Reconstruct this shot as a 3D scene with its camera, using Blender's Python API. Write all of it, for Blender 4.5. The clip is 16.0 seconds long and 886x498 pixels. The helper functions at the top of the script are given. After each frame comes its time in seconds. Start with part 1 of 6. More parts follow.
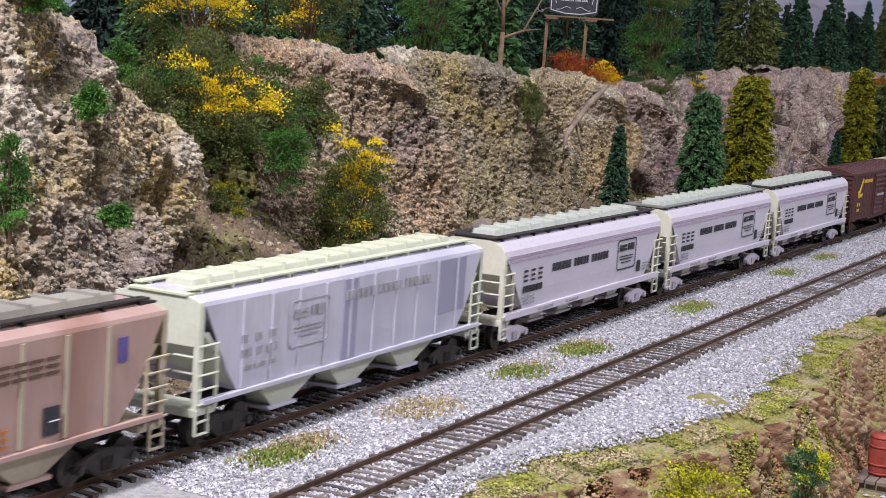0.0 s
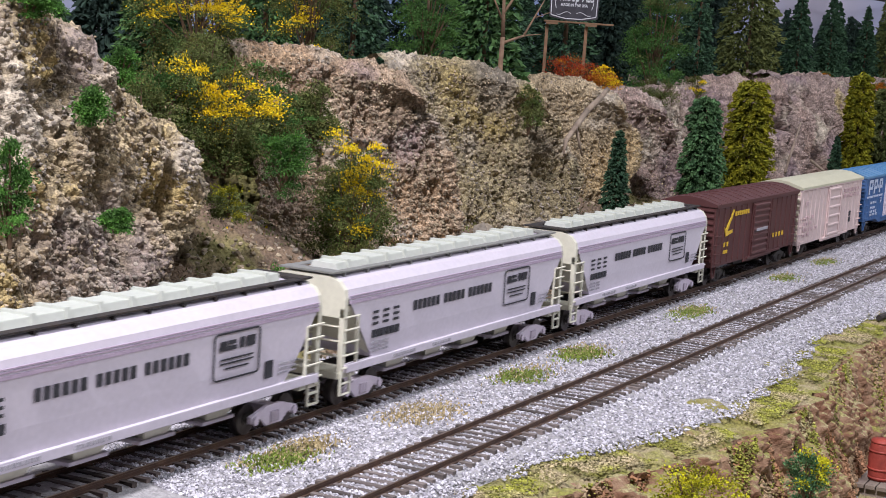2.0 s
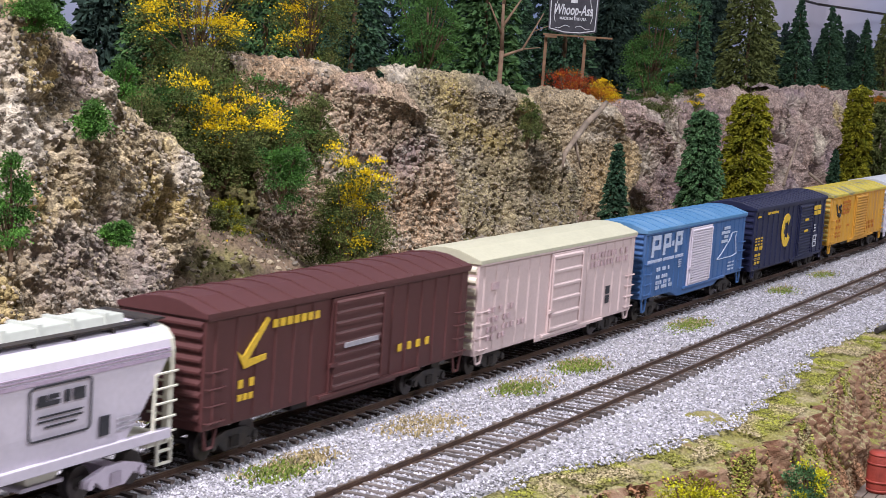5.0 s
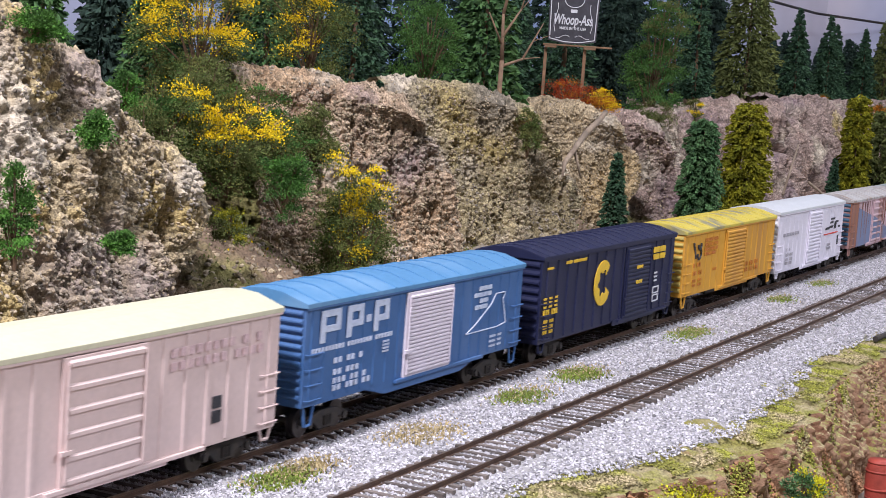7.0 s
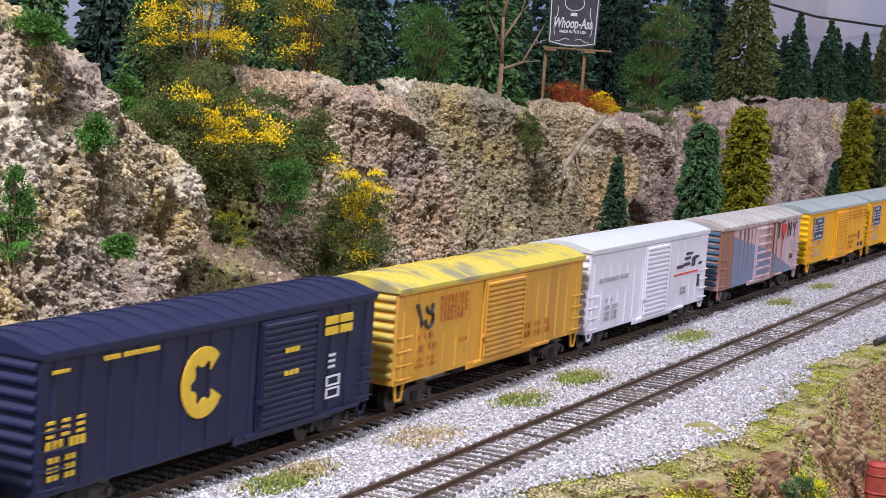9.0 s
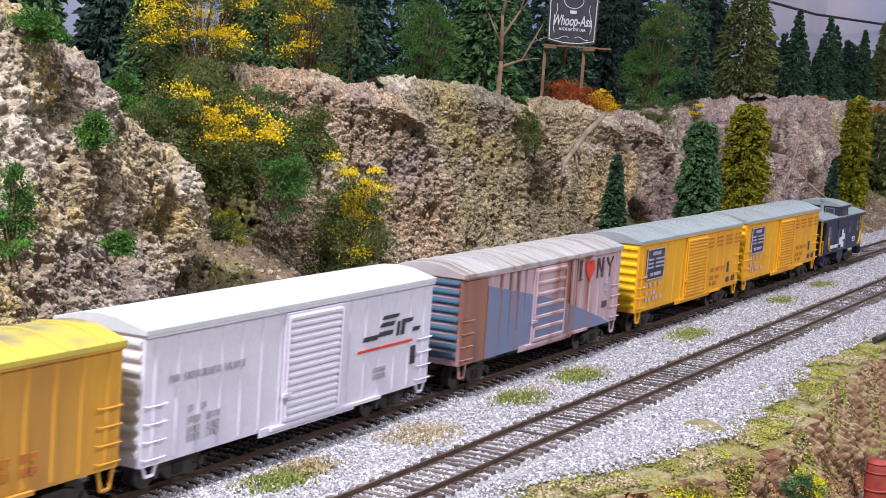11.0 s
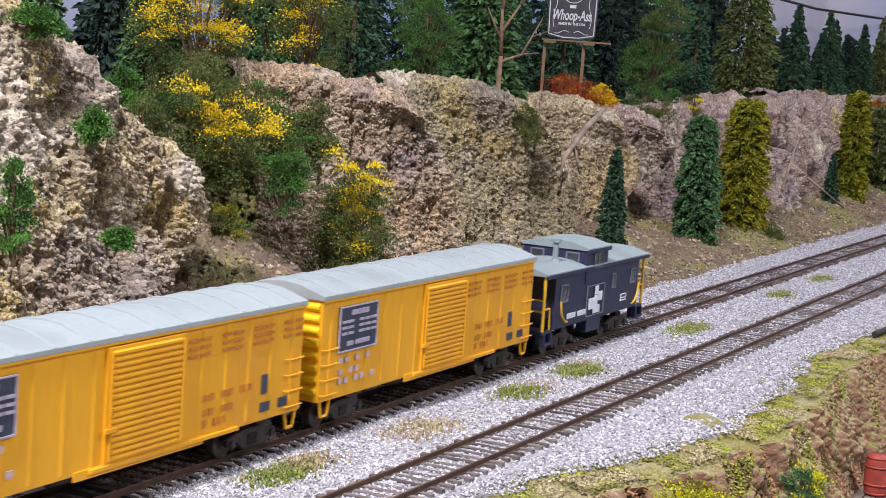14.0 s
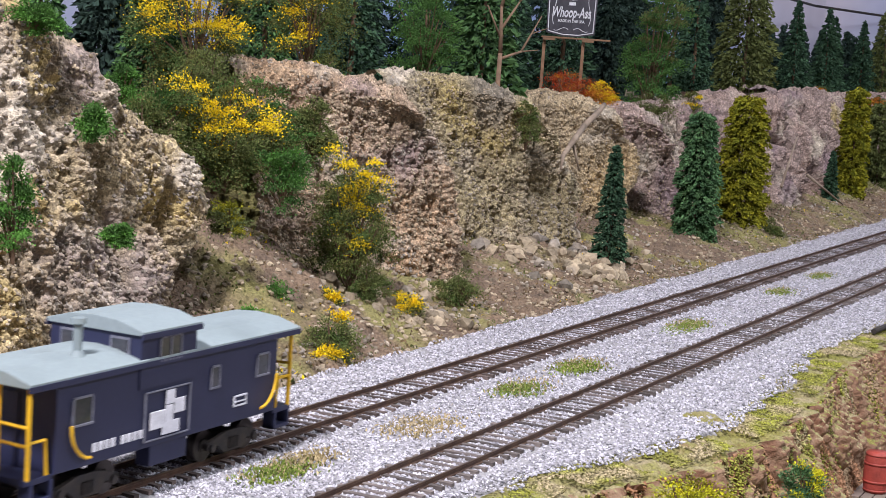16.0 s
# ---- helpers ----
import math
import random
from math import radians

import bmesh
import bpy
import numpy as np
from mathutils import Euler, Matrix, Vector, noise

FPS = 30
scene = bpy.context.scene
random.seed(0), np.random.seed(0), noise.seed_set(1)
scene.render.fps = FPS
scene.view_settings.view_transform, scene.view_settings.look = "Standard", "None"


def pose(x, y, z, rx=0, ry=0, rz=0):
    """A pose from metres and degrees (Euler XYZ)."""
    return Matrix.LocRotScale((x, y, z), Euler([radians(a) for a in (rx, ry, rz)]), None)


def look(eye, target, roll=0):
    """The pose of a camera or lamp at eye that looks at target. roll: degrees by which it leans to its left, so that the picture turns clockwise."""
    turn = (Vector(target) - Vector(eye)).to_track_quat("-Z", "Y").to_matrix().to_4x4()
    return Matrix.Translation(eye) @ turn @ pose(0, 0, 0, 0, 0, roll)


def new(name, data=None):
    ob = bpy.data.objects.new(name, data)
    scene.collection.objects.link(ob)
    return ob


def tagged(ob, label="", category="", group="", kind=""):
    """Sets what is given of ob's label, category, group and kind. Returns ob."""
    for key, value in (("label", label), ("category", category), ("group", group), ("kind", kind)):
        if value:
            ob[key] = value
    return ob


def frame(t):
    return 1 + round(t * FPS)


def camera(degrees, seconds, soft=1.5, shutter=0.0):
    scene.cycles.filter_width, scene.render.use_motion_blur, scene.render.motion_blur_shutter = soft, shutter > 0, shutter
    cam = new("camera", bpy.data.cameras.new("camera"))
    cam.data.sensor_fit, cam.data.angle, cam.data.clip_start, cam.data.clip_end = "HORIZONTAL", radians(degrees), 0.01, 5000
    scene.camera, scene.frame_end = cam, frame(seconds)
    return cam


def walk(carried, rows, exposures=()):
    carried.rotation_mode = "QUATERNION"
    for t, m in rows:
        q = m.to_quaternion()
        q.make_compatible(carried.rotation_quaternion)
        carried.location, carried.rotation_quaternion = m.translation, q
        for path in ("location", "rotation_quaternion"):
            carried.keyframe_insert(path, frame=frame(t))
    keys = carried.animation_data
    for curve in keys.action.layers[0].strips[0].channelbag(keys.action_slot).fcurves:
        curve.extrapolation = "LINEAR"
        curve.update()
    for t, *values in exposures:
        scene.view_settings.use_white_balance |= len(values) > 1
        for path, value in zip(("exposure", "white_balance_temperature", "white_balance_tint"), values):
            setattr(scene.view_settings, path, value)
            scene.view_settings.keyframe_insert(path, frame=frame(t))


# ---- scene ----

# The eye moves back a few millimetres between 4 and 6.5 s and tilts slowly.
EYE = Vector((0.0, -0.2917, 0.1295))


def aim(t, yaw, pitch, roll, ahead):
    a, b = radians(yaw), radians(pitch)
    way = Vector((math.cos(b) * math.cos(a), math.cos(b) * math.sin(a), -math.sin(b)))
    eye = EYE + way * ahead
    return t, look(eye, eye + way, roll)


cam = camera(30.33, 16.0, 0.75, 0.3)
walk(cam, [
    aim(0.0, 26.466, 7.418, 4.06, 0.0070), aim(1.0, 26.473, 7.336, 4.05, 0.0070),
    aim(2.0, 26.480, 7.246, 4.05, 0.0065), aim(3.0, 26.487, 7.095, 4.06, 0.0065),
    aim(4.0, 26.480, 6.956, 4.05, 0.0064), aim(6.5, 26.509, 6.554, 4.04, 0.0),
    aim(7.5, 26.525, 6.430, 4.02, 0.0), aim(8.5, 26.528, 6.374, 4.02, 0.0),
    aim(9.2, 26.522, 6.375, 4.02, 0.0), aim(11.5, 26.491, 6.476, 4.02, 0.0),
    aim(12.5, 26.489, 6.521, 4.02, 0.0), aim(14.0, 26.475, 6.637, 4.0, 0.0),
    aim(15.0, 26.462, 6.690, 3.98, 0.0), aim(16.0, 26.450, 6.733, 3.98, 0.0),
], [(0.0, -0.22), (4.0, -0.16), (6.5, 0.0), (9.2, 0.0), (16.0, -0.03)])


# ---- light: a room lit by ceiling lamps ----
world = bpy.data.worlds.new("world")
scene.world = world
world.use_nodes = True
world.node_tree.nodes["Background"].inputs[0].default_value = (0.9, 0.92, 1.0, 1)
world.node_tree.nodes["Background"].inputs[1].default_value = 0.05


def ceiling_lamp(x, y, sx, sy, watts, colour):
    data = bpy.data.lights.new("ceiling_lamp", "AREA")
    data.shape, data.size, data.size_y, data.energy, data.color = "RECTANGLE", sx, sy, watts, colour
    ob = new("ceiling_lamp", data)
    ob.location = (x, y, 1.46)
    return ob


ceiling_lamp(1.0, -1.5, 0.9, 0.3, 43, (0.87, 0.90, 1.0))
ceiling_lamp(2.2, -0.6, 0.9, 0.3, 12, (0.91, 0.92, 1.0))
ceiling_lamp(-0.60, -0.13, 0.3, 0.15, 74, (0.97, 0.94, 1.0))

# ---- materials ----


def rgba(c):
    return (c[0], c[1], c[2], 1)


def material(name, c1, c2=None, scale=300.0, rough=0.7, bump=0.0, metal=0.0, stain=None, stain_at=(0.5, 0.7),
             stretch=(1, 1, 1), island=0.0, fine=4.0, bump_scale=None, spec=0.35, c3=None, grain=0.14):
    """Two colours in a broad noise, a fine grain, stains in a third colour and a relief."""
    m = bpy.data.materials.new(name)
    m.use_nodes = True
    nt = m.node_tree
    n, l = nt.nodes, nt.links
    b = n["Principled BSDF"]
    b.inputs["Roughness"].default_value = rough
    b.inputs["Metallic"].default_value = metal
    b.inputs["Specular IOR Level"].default_value = spec
    co = n.new("ShaderNodeTexCoord")
    mp = n.new("ShaderNodeMapping")
    mp.inputs["Scale"].default_value = stretch
    l.new(co.outputs["Object"], mp.inputs[0])

    def noise_at(s, detail=3.0):
        t = n.new("ShaderNodeTexNoise")
        t.inputs["Scale"].default_value, t.inputs["Detail"].default_value = s, detail
        l.new(mp.outputs[0], t.inputs["Vector"])
        return t.outputs[0]

    def ramp(src, lo, hi):
        r = n.new("ShaderNodeMapRange")
        r.inputs[1].default_value, r.inputs[2].default_value = lo, hi
        l.new(src, r.inputs[0])
        return r.outputs[0]

    def mix(fac, a, c):
        x = n.new("ShaderNodeMix")
        x.data_type = "RGBA"
        l.new(fac, x.inputs[0])
        for v, i in ((a, 6), (c, 7)):
            if isinstance(v, tuple):
                x.inputs[i].default_value = rgba(v)
            else:
                l.new(v, x.inputs[i])
        return x.outputs[2]

    c2 = c2 or tuple(v * 0.8 for v in c1)
    out = mix(ramp(noise_at(scale), 0.35, 0.65), c1, c2)
    if c3:
        out = mix(ramp(noise_at(scale * 0.37), 0.5, 0.62), out, c3)
    g = noise_at(scale * fine)
    hs = n.new("ShaderNodeHueSaturation")
    hs2 = n.new("ShaderNodeMapRange")
    l.new(g, hs2.inputs[0])
    hs2.inputs[1].default_value, hs2.inputs[2].default_value = 0.3, 0.7
    hs2.inputs[3].default_value, hs2.inputs[4].default_value = 1 - grain, 1 + grain
    l.new(hs2.outputs[0], hs.inputs["Value"])
    l.new(out, hs.inputs["Color"])
    out = hs.outputs[0]
    if stain:
        out = mix(ramp(noise_at(scale * 0.6, 5.0), *stain_at), out, stain)
    if island:
        ge = n.new("ShaderNodeNewGeometry")
        h3 = n.new("ShaderNodeHueSaturation")
        r3 = n.new("ShaderNodeMapRange")
        l.new(ge.outputs["Random Per Island"], r3.inputs[0])
        r3.inputs[3].default_value, r3.inputs[4].default_value = 1 - island, 1 + island
        l.new(r3.outputs[0], h3.inputs["Value"])
        l.new(out, h3.inputs["Color"])
        out = h3.outputs[0]
    l.new(out, b.inputs["Base Color"])
    if bump:
        bp = n.new("ShaderNodeBump")
        bp.inputs["Strength"].default_value = 0.7
        bp.inputs["Distance"].default_value = bump
        l.new(noise_at(bump_scale or scale * fine, 4.0), bp.inputs["Height"])
        l.new(bp.outputs[0], b.inputs["Normal"])
    return m


def two_way(name, up, side, up2, side2, scale):
    """Ground cover on level places, bare soil on steep ones."""
    m = material(name, up, up2, scale, 0.95, 0.0012, c3=(0.20, 0.18, 0.05), fine=12, grain=0.35, bump_scale=700)
    nt = m.node_tree
    n, l = nt.nodes, nt.links
    b = n["Principled BSDF"]
    src = b.inputs["Base Color"].links[0].from_socket
    ge = n.new("ShaderNodeNewGeometry")
    sep = n.new("ShaderNodeSeparateXYZ")
    l.new(ge.outputs["Normal"], sep.inputs[0])
    r = n.new("ShaderNodeMapRange")
    r.inputs[1].default_value, r.inputs[2].default_value = 0.55, 0.8
    l.new(sep.outputs[2], r.inputs[0])
    t = n.new("ShaderNodeTexNoise")
    t.inputs["Scale"].default_value = scale * 1.3
    t.inputs["Detail"].default_value = 5
    co = n.new("ShaderNodeTexCoord")
    l.new(co.outputs["Object"], t.inputs["Vector"])
    r2 = n.new("ShaderNodeMapRange")
    r2.inputs[1].default_value, r2.inputs[2].default_value = 0.35, 0.65
    l.new(t.outputs[0], r2.inputs[0])
    x = n.new("ShaderNodeMix")
    x.data_type = "RGBA"
    x.inputs[6].default_value, x.inputs[7].default_value = rgba(side), rgba(side2)
    l.new(r2.outputs[0], x.inputs[0])
    y = n.new("ShaderNodeMix")
    y.data_type = "RGBA"
    l.new(r.outputs[0], y.inputs[0])
    l.new(x.outputs[2], y.inputs[6])
    l.new(src, y.inputs[7])
    l.new(y.outputs[2], b.inputs["Base Color"])
    return m




def rock_material(name, tint, warm, patch_tint):
    """Conglomerate: cream, ochre and mauve-grey fields, each bedded pebble in its own tint."""
    m = material(name, tint, tuple(v * 0.66 for v in tint), 38, 0.95, 0.0013, stain=(0.45, 0.39, 0.315),
                 stain_at=(0.54, 0.66), c3=warm, fine=26, bump_scale=1300, grain=0.5)
    nt = m.node_tree
    n, l = nt.nodes, nt.links
    b = n["Principled BSDF"]
    src = b.inputs["Base Color"].links[0].from_socket
    co = n.new("ShaderNodeTexCoord")
    patch = n.new("ShaderNodeTexNoise")
    patch.inputs["Scale"].default_value, patch.inputs["Detail"].default_value = 17, 4
    l.new(co.outputs["Object"], patch.inputs["Vector"])
    r = n.new("ShaderNodeMapRange")
    r.inputs[1].default_value, r.inputs[2].default_value, r.inputs[4].default_value = 0.52, 0.64, 0.75
    l.new(patch.outputs[0], r.inputs[0])
    x = n.new("ShaderNodeMix")
    x.data_type = "RGBA"
    x.inputs[7].default_value = rgba(patch_tint)
    l.new(r.outputs[0], x.inputs[0])
    l.new(src, x.inputs[6])
    out = x.outputs[2]
    for scale, lo, hi in ((420, 0.55, 1.5), (1000, 0.7, 1.3)):
        v = n.new("ShaderNodeTexVoronoi")
        v.inputs["Scale"].default_value = scale
        l.new(co.outputs["Object"], v.inputs["Vector"])
        g = n.new("ShaderNodeMapRange")
        l.new(v.outputs["Color"], g.inputs[0])
        g.inputs[3].default_value, g.inputs[4].default_value = lo, hi
        h = n.new("ShaderNodeHueSaturation")
        l.new(g.outputs[0], h.inputs["Value"])
        l.new(out, h.inputs["Color"])
        out = h.outputs[0]
    l.new(out, b.inputs["Base Color"])
    return m


M_ROCK = rock_material("cream_conglomerate", (0.42, 0.335, 0.21), (0.36, 0.27, 0.11), (0.24, 0.195, 0.19))
M_ROCK_PINK = rock_material("pinkish_tan_conglomerate", (0.40, 0.30, 0.215), (0.36, 0.25, 0.16), (0.25, 0.185, 0.185))
M_ROCK_OLIVE = rock_material("olive_tan_conglomerate", (0.35, 0.29, 0.175), (0.30, 0.235, 0.10), (0.20, 0.175, 0.15))
M_ROCK_OCHRE = rock_material("ochre_conglomerate", (0.38, 0.30, 0.195), (0.33, 0.245, 0.135), (0.24, 0.185, 0.17))
M_ROCK_MAUVE = rock_material("mauve_grey_conglomerate", (0.34, 0.255, 0.225), (0.27, 0.19, 0.16), (0.20, 0.145, 0.165))
M_SOIL = material("brown_soil", (0.20, 0.14, 0.095), (0.12, 0.085, 0.062), 50, 0.95, 0.001, c3=(0.20, 0.18, 0.07), fine=16, bump_scale=900, grain=0.4)
M_BALLAST = material("ballast_bed", (0.36, 0.35, 0.36), (0.25, 0.24, 0.25), 500, 0.95, 0.0008, fine=3)
M_STONE = material("ballast_stone", (0.47, 0.455, 0.50), (0.31, 0.30, 0.335), 250, 0.9, island=0.62)
M_BANK = two_way("mossy_bank", (0.19, 0.185, 0.045), (0.165, 0.080, 0.048), (0.30, 0.25, 0.15), (0.27, 0.175, 0.115), 95)
M_RAIL = material("rail_steel", (0.135, 0.080, 0.055), (0.085, 0.052, 0.042), 200, 0.5, 0, 0.5)
M_RAILTOP = material("polished_rail", (0.34, 0.26, 0.20), (0.24, 0.18, 0.14), 200, 0.4, 0, 0.9)


def tie_material(name, c1, c2):
    """Grained wood, each tie in its own shade."""
    m = material(name, c1, c2, 220, 0.9, 0.0003, stretch=(3, .4, 1), grain=0.3)
    n, l = m.node_tree.nodes, m.node_tree.links
    b = n["Principled BSDF"]
    src = b.inputs["Base Color"].links[0].from_socket
    oi, r, h = n.new("ShaderNodeObjectInfo"), n.new("ShaderNodeMapRange"), n.new("ShaderNodeHueSaturation")
    r.inputs[3].default_value, r.inputs[4].default_value = 0.55, 1.5
    l.new(oi.outputs["Random"], r.inputs[0])
    l.new(r.outputs[0], h.inputs["Value"])
    l.new(src, h.inputs["Color"])
    l.new(h.outputs[0], b.inputs["Base Color"])
    return m


M_TIE = tie_material("weathered_tie", (0.15, 0.125, 0.115), (0.085, 0.07, 0.068))
M_TIE_DARK = tie_material("dark_tie", (0.125, 0.095, 0.085), (0.07, 0.053, 0.05))
M_WALL = material("room_paint", (0.75, 0.74, 0.72), (0.72, 0.71, 0.70), 3, 0.9)
M_FLOOR = material("room_carpet", (0.25, 0.24, 0.24), (0.2, 0.2, 0.2), 30, 0.95)

# ---- mesh tools ----


class Build:
    """Collects vertices and faces of one mesh."""

    def __init__(self):
        self.v, self.f = [], []

    def add(self, vs, fs):
        k = len(self.v)
        self.v += [tuple(v) for v in vs]
        self.f += [tuple(i + k for i in f) for f in fs]
        return self

    def box(self, x0, x1, y0, y1, z0, z1):
        return self.add([(x, y, z) for x in (x0, x1) for y in (y0, y1) for z in (z0, z1)],
                        [(0, 1, 3, 2), (4, 6, 7, 5), (0, 4, 5, 1), (2, 3, 7, 6), (0, 2, 6, 4), (1, 5, 7, 3)])

    def prism(self, profile, a, b, axis="x"):
        """A closed outline pushed along an axis from a to b. The outline is (y, z) for x, (x, z) for y."""
        put = (lambda t, p: (t, p[0], p[1])) if axis == "x" else (lambda t, p: (p[0], t, p[1])) if axis == "y" else (lambda t, p: (p[0], p[1], t))
        k = len(profile)
        vs = [put(a, p) for p in profile] + [put(b, p) for p in profile]
        fs = [tuple(range(k))[::-1], tuple(range(k, 2 * k))] + [(i, (i + 1) % k, k + (i + 1) % k, k + i) for i in range(k)]
        return self.add(vs, fs)

    def rod(self, p, q, r, sides=6, r2=None):
        p, q = Vector(p), Vector(q)
        z = (q - p).normalized()
        x = z.orthogonal().normalized()
        y = z.cross(x)
        r2 = r if r2 is None else r2
        ring = [(math.cos(2 * math.pi * i / sides), math.sin(2 * math.pi * i / sides)) for i in range(sides)]
        vs = [p + (x * c + y * s) * r for c, s in ring] + [q + (x * c + y * s) * r2 for c, s in ring]
        fs = [tuple(range(sides))[::-1], tuple(range(sides, 2 * sides))]
        fs += [(i, (i + 1) % sides, sides + (i + 1) % sides, sides + i) for i in range(sides)]
        return self.add(vs, fs)

    def mesh(self, name, bevel=0.0, smooth=False):
        me = bpy.data.meshes.new(name)
        me.from_pydata(self.v, [], self.f)
        bm = bmesh.new()
        bm.from_mesh(me)
        bmesh.ops.recalc_face_normals(bm, faces=bm.faces)
        if bevel:
            bmesh.ops.bevel(bm, geom=bm.edges[:], offset=bevel, segments=2, affect="EDGES", profile=0.6)
        if smooth:
            for f in bm.faces:
                f.smooth = True
        bm.to_mesh(me)
        bm.free()
        return me


def part(name, build, mat, parent=None, label="", bevel=0.0, smooth=False, at=None):
    me = build.mesh(name, bevel, smooth) if isinstance(build, Build) else build
    if not me.materials:
        me.materials.append(mat)
    ob = new(name, me)
    ob.parent = parent
    if at:
        ob.location = at
    return tagged(ob, label)


def box(*a):
    return Build().box(*a)


def empty(name, x=0, y=0, z=0):
    ob = new(name)
    ob.location = (x, y, z)
    ob.empty_display_size = 0.01
    return ob


def quick(name, verts, faces, mat, smooth=False):
    """A mesh from numpy arrays; faces all have the same number of corners."""
    me = bpy.data.meshes.new(name)
    verts, faces = np.asarray(verts, np.float32), np.asarray(faces, np.int32)
    k = faces.shape[1]
    me.vertices.add(len(verts))
    me.vertices.foreach_set("co", verts.ravel())
    me.loops.add(faces.size)
    me.loops.foreach_set("vertex_index", faces.ravel())
    me.polygons.add(len(faces))
    me.polygons.foreach_set("loop_start", np.arange(0, faces.size, k, dtype=np.int32))
    me.polygons.foreach_set("loop_total", np.full(len(faces), k, np.int32))
    me.polygons.foreach_set("use_smooth", np.full(len(faces), smooth))
    me.update(calc_edges=True)
    me.materials.append(mat)
    return me


# ---- noise on arrays ----


def hash3(i, j, k, s=0):
    n = (i.astype(np.int64) * 374761393 + j.astype(np.int64) * 668265263 + k.astype(np.int64) * 2147483647 + s * 974634777) & 0xFFFFFFFF
    n = ((n ^ (n >> 13)) * 1274126177) & 0xFFFFFFFF
    n = ((n ^ (n >> 16)) * 2246822519) & 0xFFFFFFFF
    return ((n ^ (n >> 15)) & 0xFFFFFF) / float(0xFFFFFF)


def smooth_noise(p, s=0):
    i = np.floor(p).astype(int)
    f = p - i
    f = f * f * (3 - 2 * f)
    r = 0
    for a in (0, 1):
        for b in (0, 1):
            for c in (0, 1):
                w = (f[:, 0] if a else 1 - f[:, 0]) * (f[:, 1] if b else 1 - f[:, 1]) * (f[:, 2] if c else 1 - f[:, 2])
                r = r + w * hash3(i[:, 0] + a, i[:, 1] + b, i[:, 2] + c, s)
    return r * 2 - 1


def fbm(p, octaves=4, s=0):
    r, a = 0, 1.0
    for o in range(octaves):
        r = r + a * smooth_noise(p * 2 ** o, s + o)
        a *= 0.5
    return r


def cells(p, s=0):
    """Distance to the nearest of scattered centres, 0 at a centre."""
    i = np.floor(p).astype(int)
    best = np.full(len(p), 9.0)
    for a in (-1, 0, 1):
        for b in (-1, 0, 1):
            for c in (-1, 0, 1):
                q = i + (a, b, c)
                o = np.stack([hash3(q[:, 0], q[:, 1], q[:, 2], s + m) for m in (11, 12, 13)], 1)
                d = np.sum((q + o - p) ** 2, 1)
                best = np.minimum(best, d)
    return np.sqrt(best)


def grid_faces(nu, nv):
    a = np.arange(nu * nv).reshape(nu, nv)
    return np.stack([a[:-1, :-1], a[1:, :-1], a[1:, 1:], a[:-1, 1:]], -1).reshape(-1, 4)


# ---- the room that closes the place ----
part("floor", box(-3.5, 4.5, -3.5, 1.2, -1.1, -1.05), M_FLOOR)
tagged(bpy.data.objects["floor"], "dark grey carpet floor of the layout room", "floor", kind="structure")
for nm, b in (("wall_south", (-3.5, 4.5, -3.6, -3.5, -1.05, 1.5)), ("wall_north", (-3.5, 4.5, 1.2, 1.3, -1.05, 1.5)),
              ("wall_west", (-3.6, -3.5, -3.5, 1.2, -1.05, 1.5)), ("wall_east", (4.5, 4.6, -3.5, 1.2, -1.05, 1.5))):
    tagged(part(nm, box(*b), M_WALL), "plain painted wall of the layout room", "wall", kind="structure")
tagged(part("ceiling", box(-3.6, 4.6, -3.6, 1.3, 1.5, 1.55), M_WALL), "plain white ceiling of the layout room", "ceiling", kind="structure")

M_BENCH = material("bench_plywood", (0.36, 0.26, 0.16), (0.28, 0.20, 0.12), 12, 0.8, stretch=(0.2, 1, 1))
tagged(part("layout_bench", box(0.08, 3.22, -0.42, 0.52, -1.05, -0.072), M_BENCH), "plain plywood bench that carries the railway layout", "bench", kind="structure")

# ---- cliff and talus ----
TOPX = (0.2, 0.56, 0.66, 0.75, 0.80, 0.955, 1.04, 1.09, 1.19, 1.26, 1.35, 1.7, 1.84, 3.3)
TOPZ = (0.080, 0.078, 0.090, 0.094, 0.094, 0.096, 0.094, 0.086, 0.076, 0.074, 0.092, 0.098, 0.108, 0.112)


def cliff_top(x):
    return np.interp(x, TOPX, TOPZ) + 0.003 * smooth_noise(np.stack([x * 45, x * 0, x * 0], 1), 14)


def face_y(x, z):
    """The soil and rock wall behind the buttresses."""
    back = np.interp(x, (0.3, 0.56, 0.60, 0.70, 1.25, 1.32, 1.75, 1.84, 3.3), (0.135, 0.140, 0.165, 0.192, 0.192, 0.165, 0.150, 0.135, 0.135))
    return back + 0.22 * (z - 0.02)


def rock_relief(P, flute_amp, seed):
    """Flutes, lumps, bedded pebbles and pits, as a depth at each place."""
    flute = 0.62 - 1.1 * np.abs(fbm(P * (48, 48, 8), 3, 3 + seed)) - 1.1 * np.exp(-(fbm(P * (34, 34, 6), 2, 17 + seed) / 0.10) ** 2)
    lump = fbm(P * (95, 95, 70), 3, 7)
    c1 = np.clip(0.60 - cells(P * (165, 165, 130), 4), -0.15, 1)
    c2 = np.clip(0.62 - cells(P * (420, 420, 360), 1), -0.12, 1)
    pits = np.clip(fbm(P * (230, 230, 180), 2, 23) - 0.2, 0, 1)
    return flute_amp * flute + 0.0024 * lump + 0.0040 * c1 + 0.0044 * c2 - 0.0058 * pits


